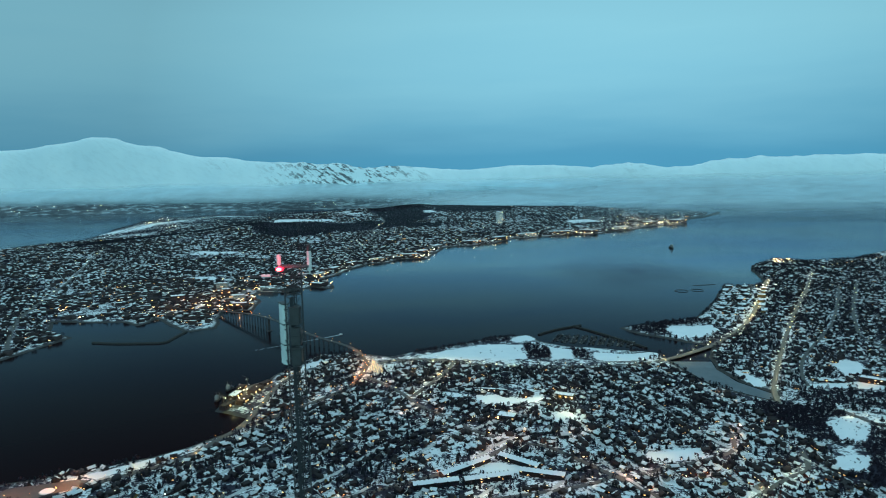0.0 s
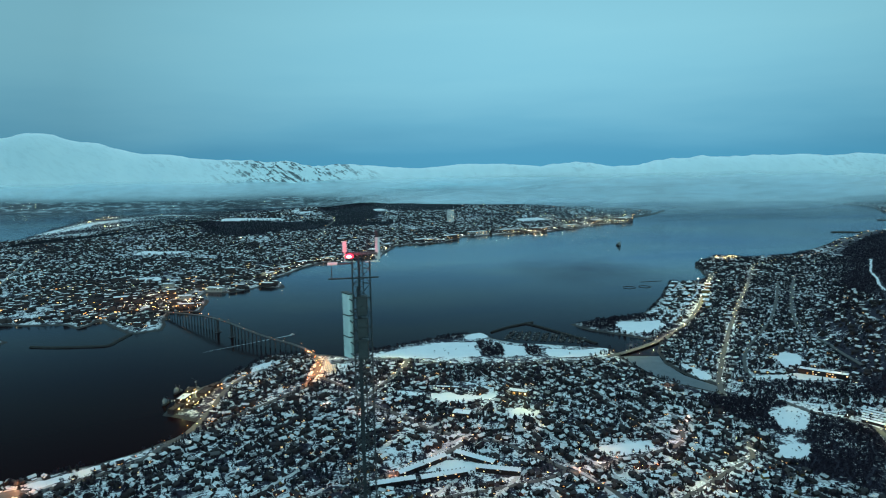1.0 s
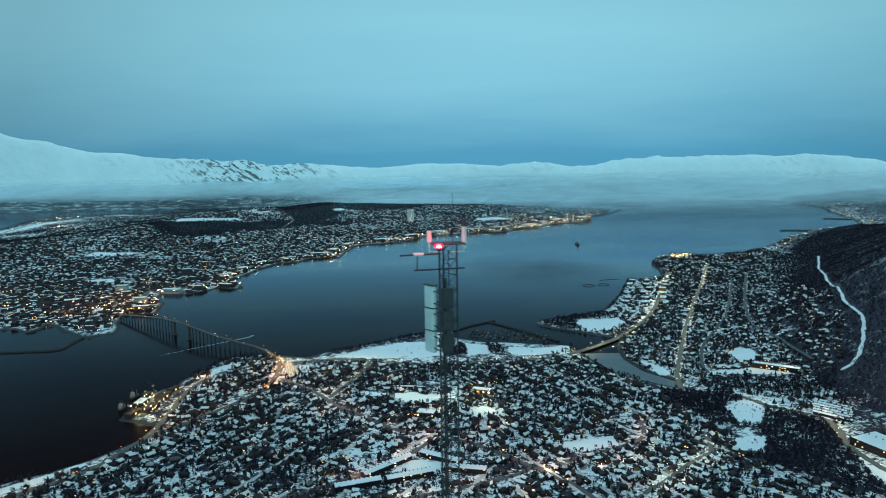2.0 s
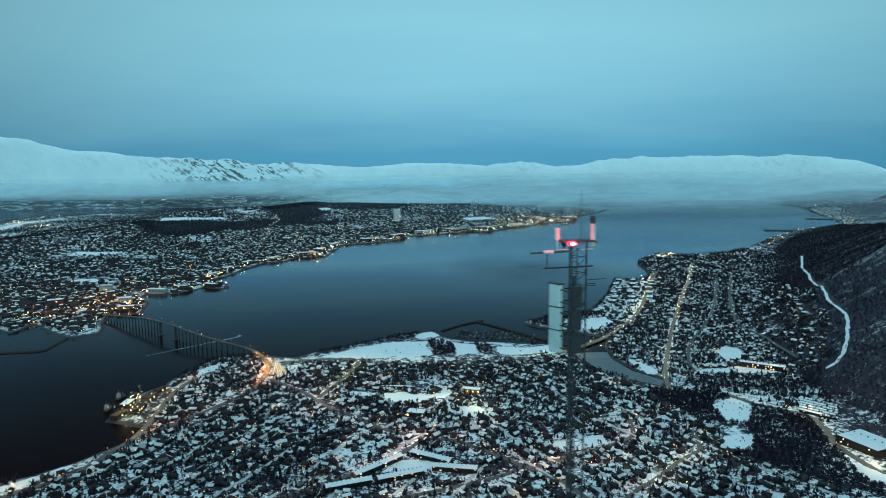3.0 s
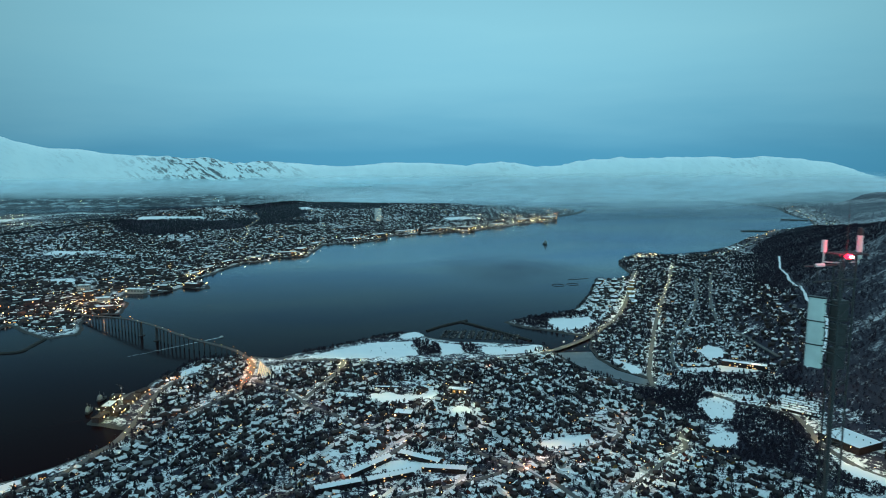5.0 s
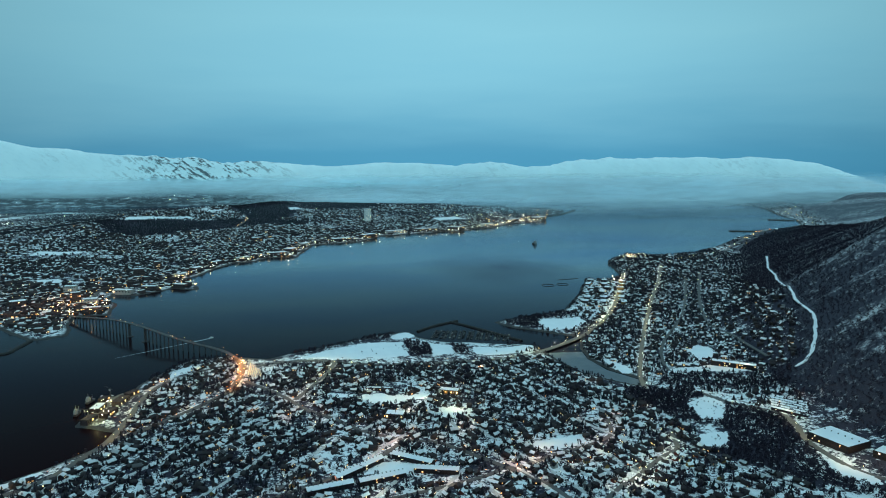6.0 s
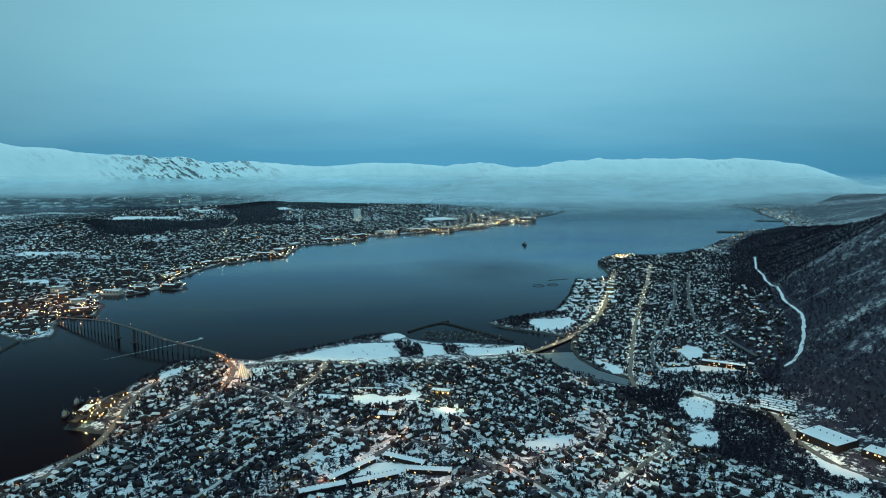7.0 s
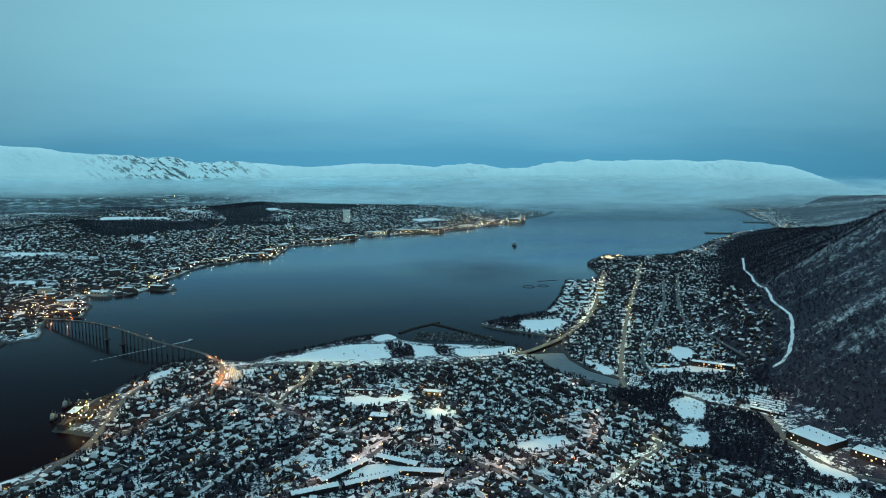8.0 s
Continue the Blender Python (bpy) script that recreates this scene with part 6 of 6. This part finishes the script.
def build_crane(x, y, turn):
    """A small harbour crane: base, lattice mast, jib and cab."""
    crane = tagged(new("harbour_crane"), "slim dark harbour crane on the floodlit quay", "crane")
    crane.matrix_basis = pose(x, y, max(float(ground_z(x, y)), 2.4), 0, 0, turn)
    bm = bmesh.new()
    box(bm, 0, 0, -0.5, 3.0, 3.0, 1.6, bevel=0.15)
    part("base", bm, CONCRETE, crane)
    bm = bmesh.new()
    for i, j in ((-1, -1), (1, -1), (1, 1), (-1, 1)):
        rod(bm, (i * 0.6, j * 0.6, 1), (i * 0.45, j * 0.45, 13), 0.10, sides=5)
    for k in range(6):
        for i in (-1, 1):
            rod(bm, (i * 0.55, -0.55, 1 + 2 * k), (i * 0.55, 0.55, 3 + 2 * k), 0.06, sides=4)
    part("mast", bm, DARK_STEEL, crane)
    bm = bmesh.new()
    rod(bm, (-3.5, 0, 12.4), (9.5, 0, 15.5), 0.22, 0.14)
    rod(bm, (0, 0, 15.2), (9.3, 0, 15.5), 0.05)
    rod(bm, (0, 0, 13), (0, 0, 15.2), 0.1)
    part("jib", bm, DARK_STEEL, crane)
    bm = bmesh.new()
    box(bm, 0.2, 0.9, 10.5, 1.6, 1.4, 1.9, bevel=0.12)
    part("cab", bm, WALL_WHITE, crane)


for x, y, t in ((-286, 948, 150), (-296, 874, 200)):
    build_crane(x, y, t)


def build_crate(mat):
    bm = bmesh.new()
    box(bm, 0, 0, 0, 3.3, 1.4, 1.4, bevel=0.05)
    for k in range(7):
        box(bm, -1.4 + k * 0.46, -0.72, 0.1, 0.12, 0.06, 1.2)
        box(bm, -1.4 + k * 0.46, 0.72, 0.1, 0.12, 0.06, 1.2)
    crate = part("shipping_container", bm, mat, None)
    bm = bmesh.new()
    box(bm, 0, 0, 1.404, 3.2, 1.3, 0.14, bevel=0.05)
    part("snow_cap", bm, SNOW, crate, "thin cap of snow")
    return crate


r = random.Random(77)
crates = [tagged(build_crate(m), label, "container", group="containers on the quay") for m, label in ((WALL_RED, "rust-red shipping container on the quay"), (HULL, "dark blue shipping container on the quay"), (WALL_WHITE, "pale shipping container on the quay"))]
for i in range(26):
    x, y = r.uniform(-300, -262), r.uniform(862, 958)
    m = pose(x, y, max(float(ground_z(x, y)), 2.6) + 0.45, 0, 0, 78 + 90 * (i % 2) + r.uniform(-4, 4))
    if i < 3:
        crates[i].matrix_basis = m
    else:
        copy_thing(crates[i % 3], m)


# ---- quays, breakwaters, marina ----
ribbon("quay_apron", "wide slushy quay apron under floodlights", [(-288, 862), (-281, 900), (-277, 935), (-258, 965)], 26, ROAD, 0.35, category="quay")
def rock_wall(name, label, knots, width, top):
    p = smooth_line(knots, 4)
    d = np.gradient(p, axis=0)
    side = np.stack([-d[:, 1], d[:, 0]], -1) / np.hypot(d[:, 0], d[:, 1])[:, None]
    verts, offs = [], ((-1.0, -3.0), (-0.55, 0.75), (-0.3, 1.0), (0.3, 1.0), (0.55, 0.75), (1.0, -3.0))
    r = np.random.default_rng(len(knots))
    for q, s in zip(p, side):
        for o, z in offs:
            verts.append((*(q + s * o * width * r.uniform(0.85, 1.15)), z * top * r.uniform(0.85, 1.1) if z > 0 else z))
    n = len(offs)
    faces = [(i * n + j, i * n + j + 1, (i + 1) * n + j + 1, (i + 1) * n + j) for i in range(len(p) - 1) for j in range(n - 1)]
    return tagged(mesh_object(name, verts, faces, ROCK), label, "breakwater")


rock_wall("breakwater", "dark rubble-stone breakwater of the marina", [(166, 1212), (205, 1246), (255, 1275)], 3.2, 2.6)
rock_wall("breakwater", "dark rubble-stone breakwater of the marina", [(240, 1268), (262, 1236), (300, 1170), (332, 1112)], 3.4, 2.8)
rock_wall("breakwater", "dark harbour breakwater off the island", [(-645, 1219), (-600, 1209), (-555, 1207), (-512, 1210), (-505, 1245), (-500, 1288)], 5, 2.6)
rock_wall("mole", "narrow dark mole at the far point", [(1144, 3330), (1320, 3480), (1480, 3700)], 14, 4)
rock_wall("mole", "narrow dark mole off the northern shore", [(1800, 2520), (1700, 2560)], 12, 4)
rock_wall("mole", "narrow dark mole off the northern shore", [(2280, 2900), (2180, 2960)], 12, 4)


def build_pontoon(ax, ay, bx, by):
    L, a = math.hypot(bx - ax, by - ay), math.degrees(math.atan2(by - ay, bx - ax))
    bm = bmesh.new()
    box(bm, 0, 0, -0.3, L, 1.6, 0.75, bevel=0.1)
    ob = part("pontoon", bm, WALL_DARK, None)
    tagged(ob, "long floating timber pontoon with snow", "pontoon", group="marina pontoons")
    ob.matrix_basis = pose((ax + bx) / 2, (ay + by) / 2, 0, 0, 0, a)


def build_boat(kind):
    boat = tagged(new("boat"), ("small pale motor boat moored at a pontoon", "small dark sailing boat with a bare mast")[kind], "boat", group="boats in the marina")
    bm = bmesh.new()
    ring = [(-2.2, 0.6), (-2.2, -0.6), (0.8, -0.7), (2.4, 0), (0.8, 0.7)]
    lo, hi = [bm.verts.new((x * 0.9, y * 0.7, -0.3)) for x, y in ring], [bm.verts.new((x, y, 0.7)) for x, y in ring]
    bm.faces.new(hi)
    for i in range(5):
        bm.faces.new((lo[i], lo[(i + 1) % 5], hi[(i + 1) % 5], hi[i]))
    bmesh.ops.recalc_face_normals(bm, faces=bm.faces)
    part("hull", bm, CONCRETE if kind == 0 else HULL, boat)
    bm = bmesh.new()
    box(bm, -0.2, 0, 0.7, 2.0, 1.1, 0.75, bevel=0.12, taper=0.8)
    part("cabin", bm, WALL_WHITE if kind == 0 else WALL_DARK, boat)
    if kind:
        bm = bmesh.new()
        rod(bm, (0.5, 0, 0.7), (0.5, 0, 6.5), 0.07, 0.04)
        part("mast", bm, STEEL, boat)
    return boat


boats = [build_boat(0), build_boat(1)]
made = 0
for j in range(9):
    f = j / 8
    ax, ay = 186 + 118 * f, 1160 - 42 * f
    bx, by = ax + 16 + 6 * (1 - f), ay + 62 - 30 * abs(f - 0.3)
    build_pontoon(ax, ay, bx, by)
    u = Vector((bx - ax, by - ay)).normalized()
    for k in range(18):
        for sg in (-1, 1):
            s = 3 + k * 3.1
            if s > math.hypot(bx - ax, by - ay) - 2 or rng.random() < 0.34:
                continue
            x, y = ax + u.x * s - sg * u.y * 3.7, ay + u.y * s + sg * u.x * 3.7
            m = pose(x + rng.uniform(-0.7, 0.7), y + rng.uniform(-0.7, 0.7), 0, 0, 0, math.degrees(math.atan2(sg * u.x, -sg * u.y)) + rng.uniform(-9, 9))
            if made < 2:
                boats[made].matrix_basis = m
            else:
                copy_thing(boats[int(rng.random() < 0.7)], m)
            made += 1


def build_ring(x, y, r):
    bm = bmesh.new()
    for k in range(28):
        a, b = k / 28 * math.tau, (k + 1) / 28 * math.tau
        rod(bm, (r * math.cos(a), r * math.sin(a), 0.2), (r * math.cos(b), r * math.sin(b), 0.2), 0.8, sides=6)
    ob = part("fish_pen", bm, HULL, None)
    tagged(ob, "dark floating ring of a fish pen", "fish pen", group="fish pens in the sound")
    ob.location = (x, y, 0)


build_ring(553, 1586, 15)
build_ring(592, 1590, 14)
bm = bmesh.new()
box(bm, 0, 0, -0.4, 58, 2.4, 1.2, bevel=0.2)
tagged(part("boom", bm, HULL, None), "dark floating boom off the shore", "boom").matrix_basis = pose(632, 1655, 0, 0, 0, 8)


def build_ship(x, y, turn, size=1.0, label="small dark cargo ship with a pale deckhouse at anchor"):
    ship = tagged(new("ship"), label, "ship")
    ship.matrix_basis = pose(x, y, 0, 0, 0, turn) @ Matrix.Diagonal((size, size, size, 1))
    bm = bmesh.new()
    ring = [(-14, 3.6), (-14, -3.6), (8, -3.8), (15, 0), (8, 3.8)]
    lo, hi = [bm.verts.new((q * 0.93, w * 0.8, -1)) for q, w in ring], [bm.verts.new((q, w, 4.2)) for q, w in ring]
    bm.faces.new(hi)
    for i in range(5):
        bm.faces.new((lo[i], lo[(i + 1) % 5], hi[(i + 1) % 5], hi[i]))
    bmesh.ops.recalc_face_normals(bm, faces=bm.faces)
    part("hull", bm, HULL, ship)
    bm = bmesh.new()
    box(bm, -7, 0, 4.2, 9, 6, 7, bevel=0.3)
    box(bm, -7, 0, 11.2, 5, 5, 2.6, bevel=0.3)
    part("deckhouse", bm, WALL_WHITE, ship)
    bm = bmesh.new()
    rod(bm, (-7, 0, 13.8), (-7, 0, 22), 0.4, 0.15)
    rod(bm, (6, 0, 4.2), (6, 0, 15), 0.4, 0.2)
    part("mast", bm, STEEL, ship)
    bm = bmesh.new()
    box(bm, 2, 0, 4.2, 7, 5, 1.4, bevel=0.2)
    part("hatch", bm, WALL_DARK, ship)


build_ship(772, 2330, 100)
for x, y, t in ((-313, 902, 84), (-310, 945, 70)):
    build_ship(x, y, t, 0.62, "dark trawler with bare masts moored at the quay")


def build_motor_boat(ax, ay, bx, by):
    """A boat under way, with the foam streak that it has left on the water."""
    a = math.degrees(math.atan2(by - ay, bx - ax))
    boat = tagged(new("motor_boat"), "small white motor boat on the dark sound", "boat")
    boat.matrix_basis = pose(bx, by, 0, 0, 0, a)
    bm = bmesh.new()
    ring = [(-4, 1.4), (-4, -1.4), (1.5, -1.5), (4.5, 0), (1.5, 1.5)]
    lo, hi = [bm.verts.new((q * 0.9, w * 0.7, -0.4)) for q, w in ring], [bm.verts.new((q, w, 1.3)) for q, w in ring]
    bm.faces.new(hi)
    for i in range(5):
        bm.faces.new((lo[i], lo[(i + 1) % 5], hi[(i + 1) % 5], hi[i]))
    bmesh.ops.recalc_face_normals(bm, faces=bm.faces)
    part("hull", bm, SHELL_WHITE, boat)
    bm = bmesh.new()
    box(bm, -0.6, 0, 1.3, 3.2, 2.0, 1.5, bevel=0.2, taper=0.8)
    part("cabin", bm, SHELL_WHITE, boat)
    L = math.hypot(bx - ax, by - ay)
    verts, faces = [], []
    for i in range(41):
        s = i / 40
        w = 1.5 * s + 0.3 + 0.25 * math.sin(i * 2.3)
        x, y = bx + (ax - bx) * (1 - s), by + (ay - by) * (1 - s)
        nx, ny = -(by - ay) / L, (bx - ax) / L
        verts += [(x + nx * w, y + ny * w, 0.06), (x - nx * w, y - ny * w, 0.06)]
        if i:
            faces.append((2 * i - 2, 2 * i - 1, 2 * i + 1, 2 * i))
    tagged(mesh_object("foam", verts, faces, FOAM), "long pale foam streak behind a boat", "foam", kind="structure")


build_motor_boat(-330, 1147, -196, 1243)

# ---- floodlights on the quays and lights of the far shores ----
quay = []
shore = smooth_line(ISLAND_EAST, 9)
for x, y in shore:
    if y > 1440 and rng.random() < 0.42:
        quay.append((x - rng.uniform(3, 26), y + rng.uniform(2, 14)))
for x0, y0, x1, y1, n in ((-300, 862, -262, 965, 12), (860, 1920, 1010, 1990, 22), (700, 1560, 780, 1680, 12), (2100, 2600, 2500, 3250, 16), (700, 3000, 1150, 3400, 60), (-560, 1440, -440, 1560, 26), (-1640, 3600, -1500, 4000, 22), (-1460, 3330, -1180, 3450, 16)):
    for k in range(n):
        quay.append((rng.uniform(x0, x1), rng.uniform(y0, y1)))
quay = np.array(quay)
quay = quay[land_reach(quay[:, 0], quay[:, 1]) > 1]
place = on_ground(quay[:, 0], quay[:, 1])
place[:, 2] = np.maximum(place[:, 2], 2.5)
grow = np.clip(np.hypot(place[:, 0], place[:, 1]) / 1500, 0.6, 2.0) * rng.uniform(0.5, 1.4, len(place))
tagged(scatter("quay_floodlights", lamp_shape(0.26), place, np.stack([grow, grow, 8.0 * np.ones(len(grow))], -1), rng.uniform(0, 6.3, len(grow)), [DARK_STEEL, QUAY_GLOW]),
       "bright floodlights on poles along the quays", "floodlights", kind="stuff")
az = np.radians(np.concatenate([rng.uniform(-34, -26, 46), rng.uniform(-26, -5, 24), rng.uniform(-5, 4, 4)]))
dep = rng.uniform(4570, 4640, len(az))
rad = dep / np.cos(np.clip(-az, 0, 1))
z = (dep - 4560) / 160 * 95 + 3
place = np.stack([rad * np.sin(az), rad * np.cos(az), z], -1)
grow = rng.uniform(1.0, 2.2, len(az))
tagged(scatter("far_shore_lamps", lamp_shape(0.32), place, np.stack([grow, grow, 10 * np.ones(len(az))], -1), az * 3, [DARK_STEEL, FAR_PALE]), "lamps of villages on the far shore", "street lamps", kind="stuff")


# ---- lamp light on the main roads, one source for several lamp heads ----
def road_light(x, y, z, watts, colour):
    d = bpy.data.lights.new("street_light", "POINT")
    d.energy, d.color, d.shadow_soft_size = 1.4 * watts, colour, 0.4
    new("street_light", d).location = (x, y, z)


ORANGE, STRAW = (1.0, 0.45, 0.13), (1.0, 0.72, 0.34)
ROAD_LIGHTS = {"harbour_road": (42, 1700, (1.0, 0.52, 0.16)), "bridge_approach": (24, 7000, (1.0, 0.34, 0.09)), "main_street": (34, 3000, (1.0, 0.42, 0.22)), "shore_road": (32, 4200, (1.0, 0.80, 0.34)),
               "link_road": (30, 2800, (1.0, 0.80, 0.36)), "north_avenue": (46, 1700, (1.0, 0.86, 0.44)), "valley_road": (34, 2600, (1.0, 0.82, 0.42)), "crossing_street": (30, 2400, (1.0, 0.42, 0.24)),
               "eastern_street": (30, 2600, (1.0, 0.42, 0.24)), "southern_street": (30, 2000, (1.0, 0.46, 0.28)), "valley_edge_street": (28, 2600, (1.0, 0.82, 0.38))}
for name, _, width, _, _, knots in ROADS:
    if name in ROAD_LIGHTS:
        every, watts, colour = ROAD_LIGHTS[name]
        for x, y, _ in lamp_spots(knots, every, width - 4):
            if y > 570:
                road_light(x, y, max(float(ground_z(x, y)), 2.6) + 6, watts * (0.3 if name == "bridge_approach" and y < 930 else 1), colour)
for x, y, watts, colour in ((45, 872, 4500, STRAW), (85, 862, 4500, STRAW), (112, 852, 4500, (1.0, 0.85, 0.5)), (152, 852, 6000, (1.0, 0.85, 0.4)), (150, 806, 8000, (1.0, 0.8, 0.35)), (88, 800, 4000, STRAW), (45, 660, 1500, ORANGE), (215, 680, 2600, ORANGE), (-283, 872, 9500, (1.0, 0.86, 0.30)),
                            (-284, 925, 9500, (1.0, 0.86, 0.30)), (-266, 898, 9500, (1.0, 0.80, 0.26)), (-258, 940, 4000, STRAW), (508, 588, 2000, STRAW), (518, 580, 2200, STRAW), (532, 574, 2200, STRAW), (545, 553, 2400, STRAW), (508, 552, 2000, STRAW), (509, 641, 1500, STRAW), (530, 700, 1800, STRAW), (595, 753, 3500, (1.0, 0.25, 0.05)),
                            (577, 673, 1800, STRAW), (568, 652, 1800, STRAW), (543, 728, 1500, STRAW), (-390, 650, 9000, (1.0, 0.24, 0.05)), (-425, 632, 9000, (1.0, 0.24, 0.05)), (-376, 655, 6000, (1.0, 0.30, 0.06)), (-330, 690, 3000, ORANGE), (560, 900, 3000, ORANGE), (600, 880, 3000, STRAW),
                            (165, 990, 2500, STRAW), (140, 880, 3000, STRAW)):
    road_light(x, y, float(ground_z(x, y)) + 10, watts, colour)
# single lamps at the crossings of the small streets
spots = [k[len(k) // 2] for k in lanes if 600 < k[0][1] < 1200] + [k[2] for k in lanes if 600 < k[0][1] < 1000] + [k[-3] for k in lanes if 560 < k[-1][1] < 1000]
for i, (x, y) in enumerate(spots[:130]):
    road_light(x + 1.5, y, float(ground_z(x, y)) + 4.5, 1500 + 1100 * (i % 3), ((1.0, 0.36, 0.16), (1.0, 0.46, 0.30), (1.0, 0.66, 0.40))[i % 3])
# the bright centre of the island town
for i in range(12):
    x, y = -600 + (i % 4) * 48 + 14 * (i % 3), 1470 + (i // 4) * 70 + 11 * (i % 2)
    if land_reach(np.array([x]), np.array([y]))[0] > 12:
        road_light(x, y, float(ground_z(x, y)) + 16, 11000, ((1.0, 0.34, 0.10), (1.0, 0.20, 0.07), (1.0, 0.62, 0.30))[i % 3])
# floodlit quays of the island
for i, (x, y) in enumerate(smooth_line(ISLAND_EAST[24:], 1e9)):
    if i % 2 == 0:
        road_light(x - 30, y + 18, max(float(ground_z(x - 30, y + 18)), 2.5) + 9, 5000, ((1.0, 0.62, 0.22), (1.0, 0.78, 0.40))[i % 4 // 2])
